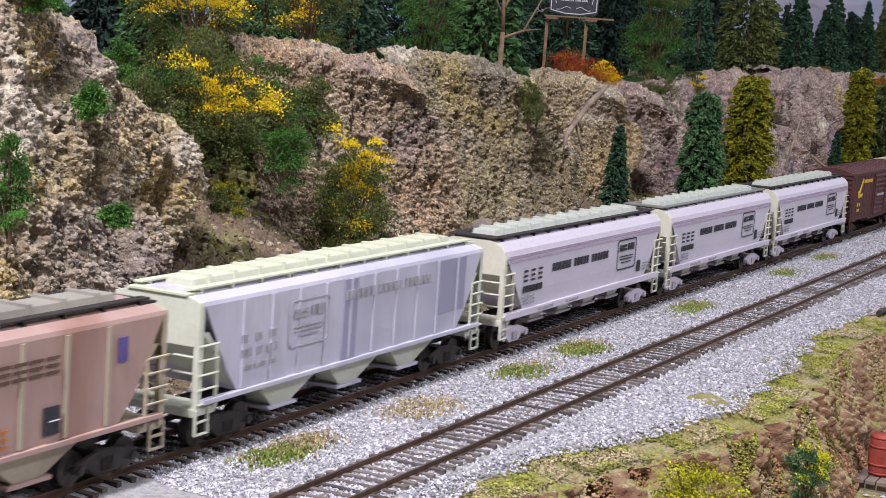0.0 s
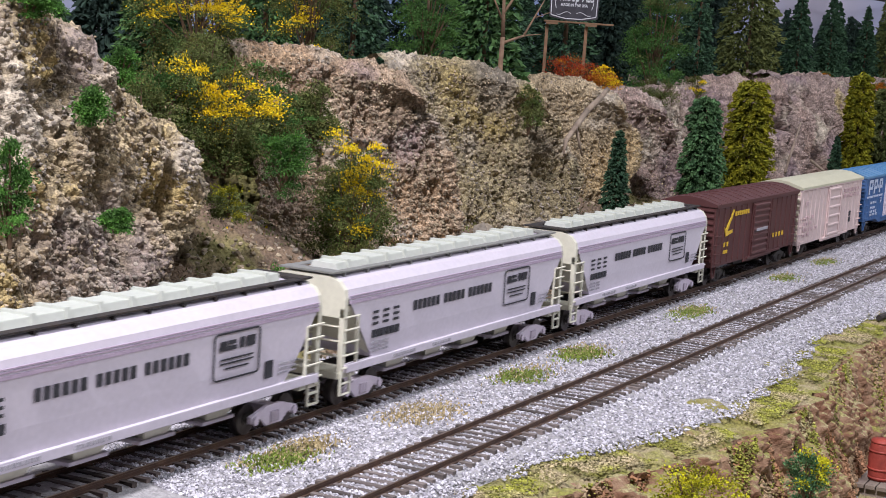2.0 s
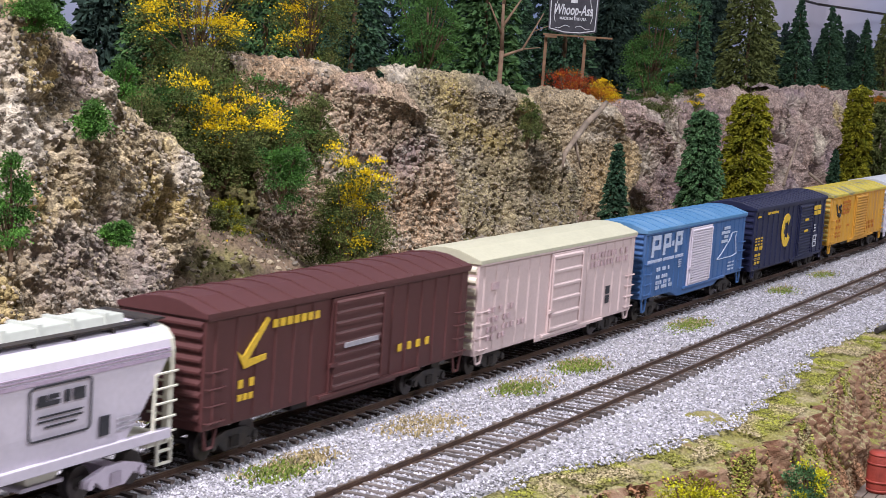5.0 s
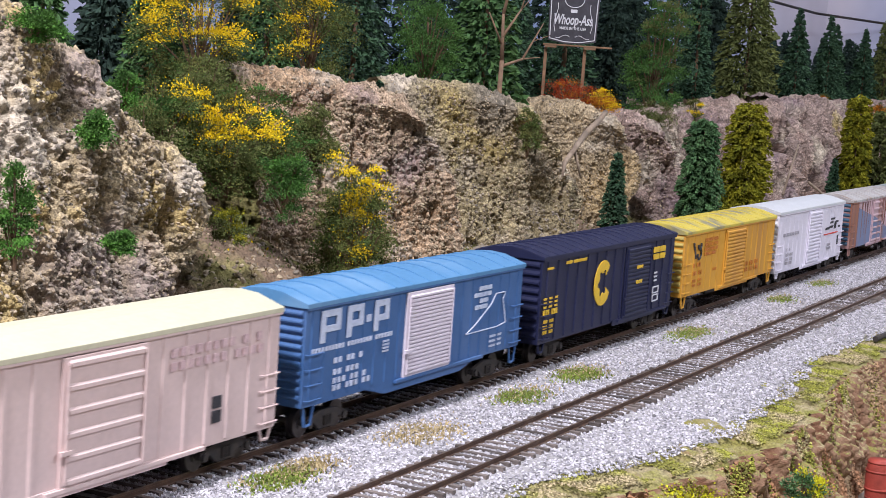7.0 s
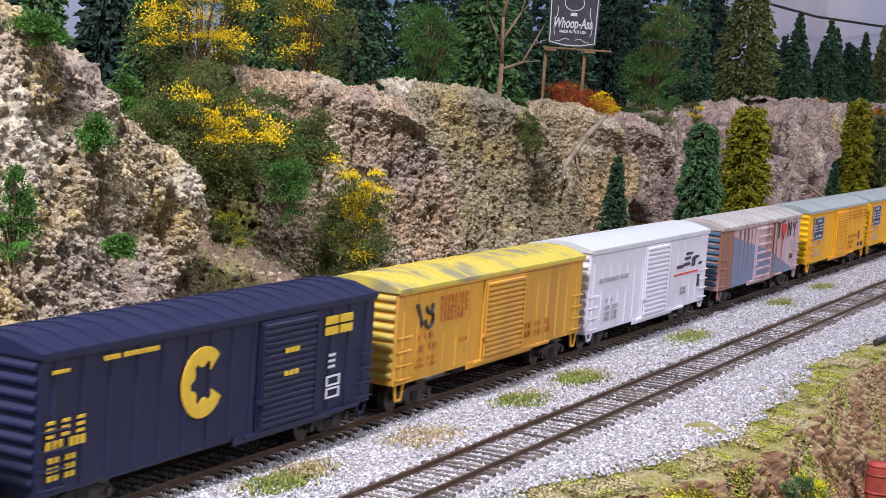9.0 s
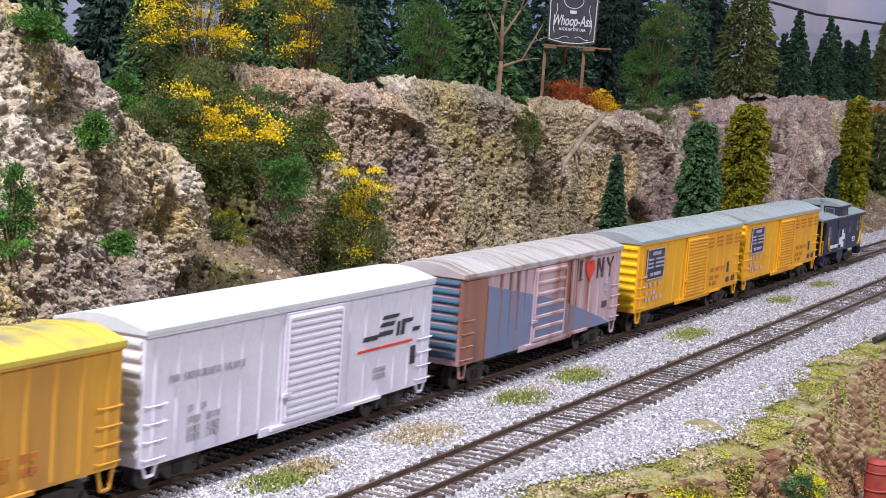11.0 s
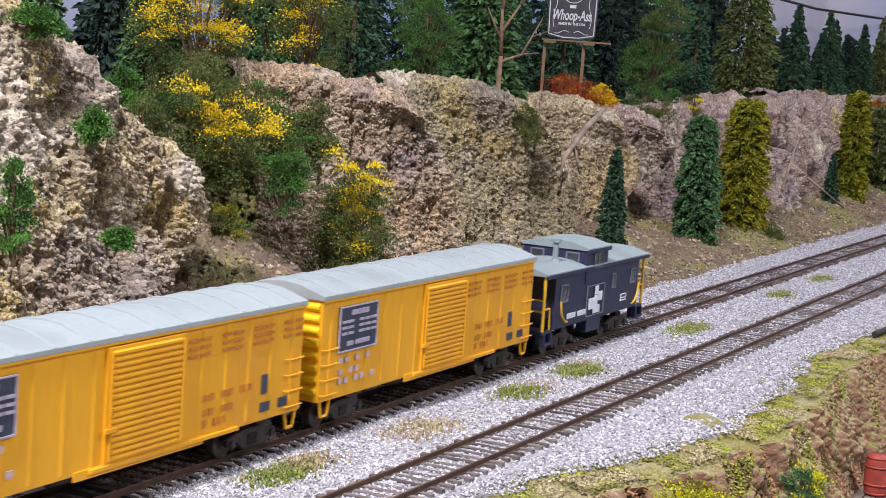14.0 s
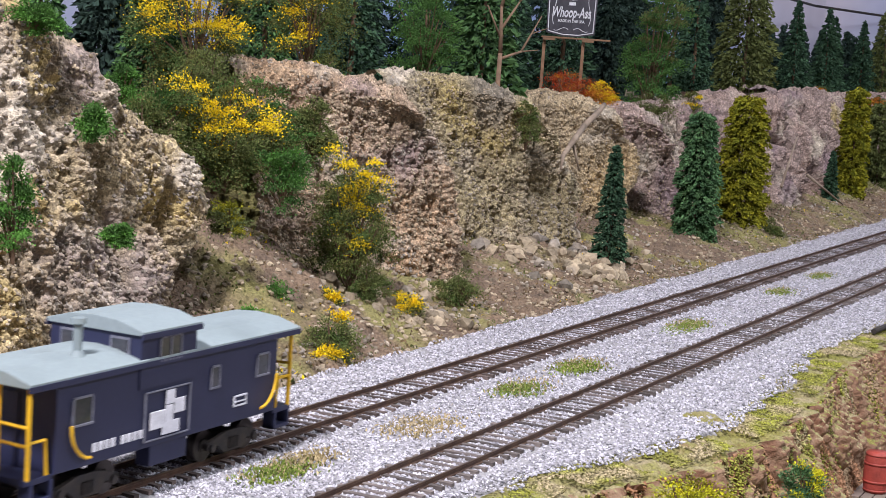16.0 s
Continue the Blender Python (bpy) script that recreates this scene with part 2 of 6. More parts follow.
def buttress(a, b_at, front, depth, tops, step, flute_amp=0.009, foot=-0.008, lean=0.22, radius=0.022, seed=0, bulge=1.5, mat=None):
    """One rock buttress: its face comes forward towards a rounded end and its brow is rounded off.
    b_at: (share of the height, where the end lies); tops: (x, height of the brow)."""
    bmax = max(q for _, q in b_at)
    # plan: face from the recess to the end, round the end, and back
    u = np.linspace(0, 1, max(24, int((bmax - a) / step)))
    fx, fyy = a + (bmax - radius - a) * u, front + depth * (1 - u) ** bulge
    w = np.linspace(-90, 20, max(10, int(radius * 2 / step)))[1:] * np.pi / 180
    cx, cy = bmax - radius + radius * np.cos(w), front + radius + radius * np.sin(w)
    k = np.linspace(0, 1, max(6, int(0.05 / step)))[1:]
    px = np.r_[fx, cx, cx[-1] - 0.012 * k]
    py = np.r_[fyy, cy, cy[-1] + 0.06 * k]
    gx, gy = np.gradient(px), np.gradient(py)
    g = np.hypot(gx, gy) + 1e-9
    nx_, ny_ = gy / g, -gx / g
    top = np.interp(px, [p for p, _ in tops], [q for _, q in tops]) - (0.0015 if a > 0.5 else -0.003) + 0.0022 * smooth_noise(np.stack([px * 60, px * 0, px * 0 + seed], 1), 14)
    hgt = float(np.max(top) - foot)
    nf = int(hgt / step)
    rows = []
    rs = 0.013
    for i in range(nf + 1):
        rows.append((i / nf, 0.0, 0.0))
    for i in range(1, 9):
        t = i / 8 * np.pi / 2
        rows.append((1.0, rs * (1 - np.cos(t)), rs * 0.75 * np.sin(t)))
    for i in range(1, 13):
        rows.append((1.0, rs, rs * 0.75 - 0.0002 * i))
    X, Y, Z, N = [], [], [], []
    for j, (v, inset, up) in enumerate(rows):
        z = foot + (top - rs * 0.75 - foot) * v + up
        b = np.interp(v, [p for p, _ in b_at], [q for _, q in b_at])
        x = a + (px - a) * (b - a) / (bmax - a) - nx_ * inset
        y = py - ny_ * inset + lean * (z - 0.02)
        back = max(0, j - nf - 8) / 12
        y = y + np.maximum(0, front + depth + 0.040 - y) * back
        x = x + (np.minimum(x, bmax - radius) - x) * back
        X.append(x), Y.append(y), Z.append(z)
        vert = min(1.0, up / (rs * 0.75)) if up else 0.0
        N.append(np.stack([nx_ * (1 - 0.8 * vert), ny_ * (1 - 0.8 * vert), np.full_like(px, 0.2 + 0.8 * vert)], 1))
    P = np.stack([np.stack(X, 1), np.stack(Y, 1), np.stack(Z, 1)], -1).reshape(-1, 3)
    N = np.stack(N, 1).reshape(-1, 3)
    cap = np.tile(np.r_[np.linspace(0, 1, nf + 1) ** 10 * 0.5, np.linspace(0.5, 1, len(rows) - nf - 1)], len(px))
    d = rock_relief(P, flute_amp * (1 - 0.8 * cap), seed) * (1 - 0.4 * cap)
    P = P + N * d[:, None]
    f = grid_faces(len(px), len(rows))
    me = quick("rock_buttress", P, f, mat or M_ROCK)
    ob = tagged(new("rock_buttress", me), "tan and grey conglomerate rock buttress with eroded flutes", "rock buttress", "rock buttresses", kind="structure")
    return ob, P.reshape(len(px), len(rows), 3)


BUTTRESSES = [buttress(*q) for q in (
    (0.30, ((0, 0.530), (0.35, 0.540), (0.55, 0.558), (0.75, 0.578), (0.9, 0.578), (1, 0.570)), 0.097, 0.020,
     ((0.30, 0.168), (0.40, 0.158), (0.465, 0.142), (0.490, 0.136), (0.503, 0.126), (0.522, 0.120), (0.530, 0.101), (0.540, 0.098), (0.548, 0.089), (0.575, 0.084), (0.586, 0.080)), 0.0006, 0.0075, -0.008, 0.22, 0.020, 0, 1.0),
    (0.712, ((0, 0.838), (0.4, 0.845), (0.6, 0.838), (0.8, 0.833), (0.92, 0.822), (1, 0.806)), 0.110, 0.058,
     ((0.70, 0.116), (0.722, 0.122), (0.757, 0.121), (0.785, 0.119), (0.812, 0.113), (0.835, 0.103)), 0.00065, 0.0050, -0.008, 0.22, 0.022, 3, 0.8, M_ROCK_PINK),
    (0.883, ((0, 1.016), (0.3, 1.028), (0.5, 1.042), (0.7, 1.028), (0.88, 1.014), (1, 0.997)), 0.118, 0.056, ((0.84, 0.1157), (0.909, 0.1198), (0.962, 0.1187), (0.998, 0.1147), (1.022, 0.1065), (1.044, 0.0972)), 0.0008, 0.005, -0.008, 0.22, 0.02, 5, 0.75, M_ROCK_OLIVE),
    (1.09, ((0, 1.153), (0.3, 1.159), (0.6, 1.178), (0.82, 1.182), (1, 1.161)), 0.128, 0.052, ((1.09, 0.1049), (1.111, 0.1112), (1.137, 0.1101), (1.158, 0.1049), (1.179, 0.0965)), 0.0009, 0.005, -0.006, 0.2, 0.018, 7, 0.75, M_ROCK_OCHRE),
    (1.202, ((0, 1.246), (0.35, 1.263), (0.65, 1.269), (0.85, 1.258), (1, 1.24)), 0.124, 0.05, ((1.199, 0.0906), (1.22, 0.1009), (1.236, 0.1041), (1.251, 0.0989), (1.267, 0.0885)), 0.001, 0.007, -0.006, 0.2, 0.016, 9, 0.8, M_ROCK_MAUVE),
    (1.30, ((0, 1.43), (1, 1.43)), 0.118, 0.045, ((1.22, 0.090), (1.33, 0.104), (1.43, 0.108)), 0.0016, 0.010, -0.006, 0.2, 0.03, 11, 1.1, M_ROCK_MAUVE),
    (1.40, ((0, 1.56), (0.5, 1.600), (0.8, 1.600), (1, 1.575)), 0.112, 0.030, ((1.40, 0.112), (1.50, 0.116), (1.56, 0.112), (1.60, 0.104)), 0.0016, 0.015, -0.006, 0.2, 0.026, 13, 0.8, M_ROCK_MAUVE),
    (1.56, ((0, 1.70), (0.4, 1.735), (0.8, 1.78), (1, 1.79)), 0.114, 0.034, ((1.56, 0.106), (1.66, 0.112), (1.72, 0.118), (1.80, 0.122)), 0.0018, 0.015, -0.006, 0.2, 0.030, 15, 0.8, M_ROCK_MAUVE),
    (1.80, ((0, 2.30), (1, 2.30)), 0.114, 0.034, ((1.80, 0.116), (2.30, 0.120)), 0.0030, 0.012, -0.006, 0.2, 0.03, 17, 1.1, M_ROCK_MAUVE),
    (0.705, ((0, 0.745), (0.7, 0.757), (1, 0.748)), 0.176, 0.02, ((0.69, 0.112), (0.730, 0.124), (0.765, 0.116)), 0.0012, 0.003, 0.075, 0.15, 0.018, 19, 1.1),
)]


def build_cliff():
    nx, nt, nf, npl = 1300, 46, 60, 24
    x = 0.30 + 2.9 * (np.linspace(0, 1, nx) ** 1.7)
    top = cliff_top(x)
    recess = np.exp(-((x - 0.64) / 0.075) ** 2) * np.clip((x - 0.565) / 0.04, 0, 1)
    foot = 0.026 + 0.040 * recess + 0.006 * smooth_noise(np.stack([x * 14, x * 0, x * 0], 1), 5)
    foot = np.minimum(foot, top - 0.01)
    X, Y, Z = [], [], []
    for i in range(nt):
        t = i / nt
        z = -0.0075 + (foot + 0.0075) * t ** 1.15
        yf = face_y(x, foot)
        X.append(x), Y.append(0.047 + (yf - 0.047) * t), Z.append(z)
    for i in range(nf):
        t = i / (nf - 1)
        z = foot + (top - foot) * t
        X.append(x), Y.append(face_y(x, z) + 0.010 * np.clip(t - 0.88, 0, 1) / 0.12), Z.append(z - 0.002 * (t > 0.97))
    yt = Y[-1]
    for i in range(1, npl + 1):
        t = (i / npl)
        X.append(x), Y.append(yt + (0.50 - yt) * t), Z.append(top + (0.086 - top) * np.clip(t * 6, 0, 1) + 0.003 * np.sin(t * 2.6))
    X, Y, Z = (np.stack(a, 1) for a in (X, Y, Z))
    nv = X.shape[1]
    P = np.stack([X.ravel(), Y.ravel(), Z.ravel()], 1)
    kind = np.tile(np.r_[np.zeros(nt), np.ones(nf), np.full(npl, 2)], nx)
    rock, talus = kind == 1, kind == 0
    lump = fbm(P * (70, 70, 90), 4, 7)
    peb = np.clip(0.62 - cells(P * (260, 260, 300), 1), 0, 1)
    big = np.clip(0.6 - cells(P * (95, 95, 120), 4), 0, 1)
    d = np.where(rock, 1.2, np.where(talus, 0.9, 0.6)) * (0.0030 * lump + 0.0046 * peb + 0.0044 * big)
    P = P + np.stack([d * 0, np.where(rock, -0.93, np.where(talus, -0.4, 0.0)) * d, np.where(rock, 0.36, 0.9) * d], 1)
    f = grid_faces(nx, nv)
    me = quick("cliff", P, f[:, ::-1], M_ROCK)
    me.materials.append(M_SOIL)
    k = np.arange((nx - 1) * (nv - 1)) % (nv - 1)
    me.polygons.foreach_set("material_index", ((k < nt + nf // 2) | (k > nt + nf + 1)).astype(np.int32))
    ob = new("rock_cliff", me)
    return tagged(ob, "brown soil slope and rock wall behind the buttresses", "cliff", kind="structure"), P.reshape(nx, nv, 3)


cliff, CLIFF = build_cliff()

# ---- ballast and bank ----


def lip(x):
    """Where the shoulder breaks off towards the lower ground."""
    return np.interp(x, (0.2, 0.48, 0.53, 0.57, 0.62, 0.68, 0.74, 0.8, 0.9, 1.2, 3.2), (-0.09, -0.104, -0.121, -0.128, -0.133, -0.131, -0.124, -0.118, -0.123, -0.128, -0.13))


def bed_height(p):
    near = np.exp(-(p[:, 1] / 0.0165) ** 4) + np.exp(-((p[:, 1] + 0.0649) / 0.0165) ** 4)
    return -0.0045 + 0.0022 * near + 0.0006 * (1 - 0.8 * near) * fbm(np.c_[p[:, :2] * 40, p[:, :1] * 0], 3, 21)


def build_bed():
    nx, ny = 900, 110
    x = 0.1 + 3.1 * np.linspace(0, 1, nx) ** 1.5
    y = np.linspace(-0.128, 0.056, ny)
    X, Y = np.meshgrid(x, y, indexing="ij")
    P = np.stack([X.ravel(), Y.ravel(), X.ravel() * 0], 1)
    P[:, 2] = bed_height(P) + 0.0007 * np.clip(0.6 - cells(np.c_[P[:, :2] * 700, P[:, :1] * 0], 2), 0, 1)
    edge = np.clip((P[:, 1] - 0.044) / 0.012, 0, 1) + np.clip((lip(P[:, 0]) + 0.022 - P[:, 1]) / 0.008, 0, 1)
    P[:, 2] -= 0.004 * edge + 0.03 * np.clip((lip(P[:, 0]) + 0.010 - P[:, 1]) / 0.006, 0, 1)
    return tagged(new("ground", quick("ground", P, grid_faces(nx, ny), M_BALLAST)), "grey gravel roadbed under two tracks", "ground", kind="structure")


ground = build_bed()


def build_bank():
    ny = 230
    x = np.r_[np.linspace(0.36, 1.05, 1000), np.linspace(1.055, 3.2, 300)]
    nx = len(x)
    v = np.linspace(0, 1, ny)
    X = np.repeat(x[:, None], ny, 1)
    l0 = lip(x)[:, None] + 0.004 * smooth_noise(np.stack([x * 60, x * 0, x * 0], 1), 2)[:, None]
    a, b, c = 0.30, 0.62, 1.0
    top = v < a
    face = (v >= a) & (v < b)
    t1 = v / a
    t2 = (v - a) / (b - a)
    t3 = (v - b) / (c - b)
    Y = np.where(top, -0.080 + (l0 + 0.080) * t1, np.where(face, l0 - 0.016 * t2, l0 - 0.016 - 0.22 * np.clip(t3, 0, 1) ** 1.4))
    Z = np.where(top, -0.0073 + 0.0012 * np.sin(np.clip(t1, 0, 1) * 3.1) - 0.002 * t1 ** 3, np.where(face, -0.0082 - 0.050 * np.clip(t2, 0, 1) ** 1.1, -0.0582 - 0.004 * t3)) + 0 * X
    P = np.stack([X.ravel(), Y.ravel(), Z.ravel()], 1)
    isf = np.tile(face, nx)
    d = 0.0050 * fbm(P * (60, 60, 32), 4, 31) + 0.0042 * np.clip(0.6 - cells(P * 120, 3), -0.1, 1) + 0.0030 * np.clip(0.6 - cells(P * 330, 5), -0.1, 1)
    d = d - 0.006 * np.exp(-(fbm(P * (46, 46, 12), 2, 37) / 0.10) ** 2) * isf
    d2 = np.where(isf, 1.15, 0.55) * d
    P[:, 1] -= np.where(isf, d2, 0)
    P[:, 2] += np.where(isf, 0.3 * d2, d2 * np.clip((-0.088 - P[:, 1]) / 0.02, 0, 1))
    return tagged(new("ground_bank", quick("bank", P, grid_faces(nx, ny)[:, ::-1], M_BANK)), "mossy shoulder and red clay bank above lower ground", "bank", kind="structure")


bank = build_bank()


def pebbles(name, pts, size, mat, label, category, squash=0.7, seed=1, round_stones=False):
    """Many small eight-sided stones in one mesh."""
    rng = np.random.default_rng(seed)
    n = len(pts)
    base = np.array([(1, 0, 0), (0, 1, 0), (-1, 0, 0), (0, -1, 0), (0, 0, 1), (0, 0, -1)], float)
    tri = np.array([(0, 1, 4), (1, 2, 4), (2, 3, 4), (3, 0, 4), (1, 0, 5), (2, 1, 5), (3, 2, 5), (0, 3, 5)])
    if size > 0.00125 or round_stones:  # larger stones have twenty sides
        g = 0.526, 0.851
        base = np.array([(a * g[0], b * g[1], 0) for a in (-1, 1) for b in (-1, 1)] + [(0, a * g[0], b * g[1]) for a in (-1, 1) for b in (-1, 1)] + [(b * g[1], 0, a * g[0]) for a in (-1, 1) for b in (-1, 1)])
        near = [[j for j in range(12) if j != i and np.linalg.norm(base[i] - base[j]) < 1.1] for i in range(12)]
        tri = [(i, j, k) for i in range(12) for j in near[i] for k in near[i] if i < j < k and k in near[j]]
        tri = np.array([t if np.dot(np.cross(base[t[1]] - base[t[0]], base[t[2]] - base[t[0]]), base[t[0]]) > 0 else t[::-1] for t in tri])
    nb = len(base)
    s = size * (0.55 + 0.9 * rng.random((n, 1, 1)))
    v = base[None] * s * (0.7 + 0.6 * rng.random((n, nb, 1)))
    a = rng.random(n) * 6.28
    ca, sa = np.cos(a)[:, None], np.sin(a)[:, None]
    b = rng.normal(0, 0.6, n)
    cb, sb = np.cos(b)[:, None], np.sin(b)[:, None]
    x, y, z = v[..., 0], v[..., 1], v[..., 2] * squash
    y, z = cb * y - sb * z, sb * y + cb * z
    x, y = ca * x - sa * y, sa * x + ca * y
    V = np.stack([x, y, z], -1) + pts[:, None]
    F = tri[None] + nb * np.arange(n)[:, None, None]
    return tagged(new(name, quick(name, V.reshape(-1, 3), F.reshape(-1, 3), mat)), label, category, kind="stuff")


def scatter_bed():
    rng = np.random.default_rng(5)
    n = 152000
    x = 0.38 + 1.5 * rng.random(n) ** 1.35
    y = -0.122 + 0.174 * rng.random(n)
    p = np.stack([x, y, y * 0], 1)
    p[:, 2] = bed_height(p) + 0.0002
    keep = (p[:, 1] > lip(p[:, 0]) + 0.013 + 0.006 * smooth_noise(p * 60, 8)) & (p[:, 1] < 0.046 + 0.006 * smooth_noise(p * 50, 9))
    return pebbles("ballast", p[keep], 0.00056, M_STONE, "light grey crushed stone ballast between the tracks", "ballast")


scatter_bed()

# ---- tracks ----


def build_track(name, yc, mat_tie, label):
    tr = tagged(empty(name, 0, yc, 0), label, "railway track", "tracks")
    prof = [(-0.0008, -0.0021), (0.0008, -0.0021), (0.0008, -0.0018), (0.0002, -0.0016), (0.0002, -0.0008), (0.0004, -0.0006), (0.0004, -0.0001),
            (-0.0004, -0.0001), (-0.0004, -0.0006), (-0.0002, -0.0008), (-0.0002, -0.0016), (-0.0008, -0.0018)]
    for s in (-0.00825, 0.00825):
        r = part("rail", Build().prism([(s + a, b) for a, b in prof], 0.05, 3.2), M_RAIL, tr, "rusty steel rail")
        part("railhead", box(0.05, 3.2, s - 0.0003, s + 0.0003, -0.0001, 0.0), M_RAILTOP, r, "worn shiny rail top")
    tie = box(-0.0011, 0.0011, -0.0132, 0.0132, -0.0050, -0.0016).mesh("tie", 0.0001)
    tie.materials.append(mat_tie)
    rest = Build()
    k = 0
    rng = random.Random(4)
    while 0.1 + k * 0.0062 < 3.2:
        x = 0.1 + k * 0.0062
        if 0.36 < x < 2.3:
            o = part("tie", tie, mat_tie, tr, at=(x + rng.uniform(-0.0006, 0.0006), rng.uniform(-0.0008, 0.0008), rng.uniform(-0.0003, 0.0001)))
            o.rotation_euler = (0, 0, rng.uniform(-0.05, 0.05))
        else:
            rest.box(x - 0.0013, x + 0.0013, -0.015, 0.015, -0.005, -0.0021)
        k += 1
    tagged(part("far_ties", rest, mat_tie, tr), kind="stuff")


build_track("railway_track", 0.0, M_TIE_DARK, "main line track with dark ties and rusty rails")
build_track("railway_track", -0.0649, M_TIE, "siding track with weathered grey ties in ballast")

# ---- rolling stock ----
CARS, WHEELS = [], []


def paint(name, c, rough=0.45, dirt=None, at=(0.6, 0.8), streak=False, scale=40):
    return material(name, c, tuple(v * 0.95 for v in c), scale, rough, 0.00003, stain=dirt, stain_at=at,
                    stretch=(1, 1, 0.16) if streak else (1, 1, 1), fine=14, spec=0.4, grain=0.05)


M_BLACK = material("underframe_black", (0.022, 0.02, 0.022), (0.045, 0.035, 0.03), 300, 0.7)
M_WHEEL = material("wheel_steel", (0.10, 0.09, 0.085), (0.06, 0.05, 0.05), 300, 0.45, 0, 0.7)
M_INK = material("black_lettering", (0.025, 0.025, 0.032), (0.04, 0.04, 0.05), 400, 0.6)
M_WHITE_INK = material("white_lettering", (0.72, 0.72, 0.78), (0.6, 0.6, 0.66), 400, 0.6)
M_GREY_INK = material("faded_lettering", (0.30, 0.29, 0.33), (0.38, 0.36, 0.40), 400, 0.6)
M_YELLOW_INK = material("yellow_lettering", (0.72, 0.47, 0.04), (0.62, 0.40, 0.04), 400, 0.6)
M_RUST_INK = material("faded_brown_lettering", (0.42, 0.13, 0.03), (0.5, 0.2, 0.02), 400, 0.7)
M_RED_INK = material("red_lettering", (0.62, 0.05, 0.03), (0.55, 0.05, 0.03), 400, 0.6)
M_GLASS = material("dark_window", (0.03, 0.035, 0.045), (0.05, 0.05, 0.06), 200, 0.08, spec=0.6)

HW = 0.0160  # half the width of a car


def truck_parts():
    sf = Build()
    for s in (-1, 1):
        y0, y1 = sorted((s * 0.0112, s * 0.0128))
        sf_prof = [(-0.0135, 0.0042), (-0.0135, 0.0064), (-0.0105, 0.0072), (-0.004, 0.0088), (0.004, 0.0088), (0.0105, 0.0072), (0.0135, 0.0064),
                   (0.0135, 0.0042), (0.0095, 0.0042), (0.0085, 0.0052), (0.0045, 0.0022), (-0.0045, 0.0022), (-0.0085, 0.0052), (-0.0095, 0.0042)]
        one = Build().prism(sf_prof, y0, y1, "y")
        for x in (-0.0115, 0.0115):
            one.rod((x, s * 0.0126, 0.0050), (x, s * 0.0136, 0.0050), 0.0015, 8)
        for x in (-0.0018, 0, 0.0018):
            one.rod((x, s * 0.0131, 0.0032), (x, s * 0.0131, 0.0068), 0.0007, 6)
        yield "side_frame", one.mesh("side_frame", 0.0002)
    ws = Build()
    for s in (-1, 1):
        a = s * 0.0072
        ws.rod((0, a, 0), (0, s * 0.0094, 0), 0.0050, 20).rod((0, s * 0.0066, 0), (0, a, 0), 0.0056, 20)
        ws.rod((0, s * 0.0094, 0), (0, s * 0.0098, 0), 0.0022, 10)
    ws.rod((0, -0.0105, 0), (0, 0.0105, 0), 0.0011, 8)
    yield "wheelset", ws.mesh("wheelset")


TRUCK = list(truck_parts())
BOLSTER = box(-0.003, 0.003, -0.0112, 0.0112, 0.0045, 0.0085).mesh("truck", 0.0003)
TRUCK_MESH = {}


def own(me, mat, key):
    """The same mesh in another material, made once."""
    k = (me.name, key)
    if k not in TRUCK_MESH:
        c = me.copy()
        c.materials.clear()
        c.materials.append(mat)
        TRUCK_MESH[k] = c
    return TRUCK_MESH[k]


def add_trucks(car, xs, mat, key):
    for x in xs:
        t = part("truck", own(BOLSTER, mat, key), mat, car, at=(x, 0, 0))
        for nm, me in TRUCK:
            if nm == "side_frame":
                part(nm, own(me, mat, key), mat, t)
            else:
                for dx in (-0.0115, 0.0115):
                    WHEELS.append((part(nm, own(me, M_WHEEL, "w"), M_WHEEL, t, "dark steel wheels on an axle", at=(dx, 0, 0.005)), dx))


def add_ends(car, hl, z=0.0095):
    for s in (-1, 1):
        b = Build().box(s * (hl - 0.002), s * (hl + 0.004), -0.0011, 0.0011, z - 0.0012, z + 0.0012)
        b.box(s * (hl + 0.003), s * (hl + 0.0068), -0.0020, 0.0016, z - 0.0017, z + 0.0017)
        part("coupler", b, M_BLACK, car, "dark metal knuckle coupler", 0.0003)


def bars(car, x, z, h, words, mat, w=None, gap=0.32, name="lettering", y=None, label=""):
    """One line of writing as plain blocks: words are numbers of letters, x is the left end."""
    w = w or h * 0.72
    b = Build()
    y = -HW - 0.00062 if y is None else y
    for k in words:
        for _ in range(k):
            e = x + w * (1 - gap)
            if h > 0.0044:  # large letters as stacked bars
                t = min(0.0009, h * 0.22)
                for q in (0.0, 0.5, 1.0):
                    b.box(x, e, y, y + 0.0003, z + (h - t) * q, z + (h - t) * q + t)
            else:
                b.box(x, e, y, y + 0.0003, z, z + h)
            x += w
        x += w * 0.8
    return part(name, b, mat, car, label)


def grab(car, hl, zs, mat, w=0.010):
    """Grab irons at the four corners."""
    for s in (-1, 1):
        for q in (-1, 1):
            for z in zs:
                x0, x1 = sorted((s * (hl - 0.001), s * (hl - w)))
                y = q * (HW + 0.0014)
                b = Build().rod((x0, y, z), (x1, y, z), 0.0003, 5)
                for xx in (x0, x1):
                    b.rod((xx, y, z), (xx, q * HW, z), 0.00025, 5)
                part("grab_iron", b, mat, car)


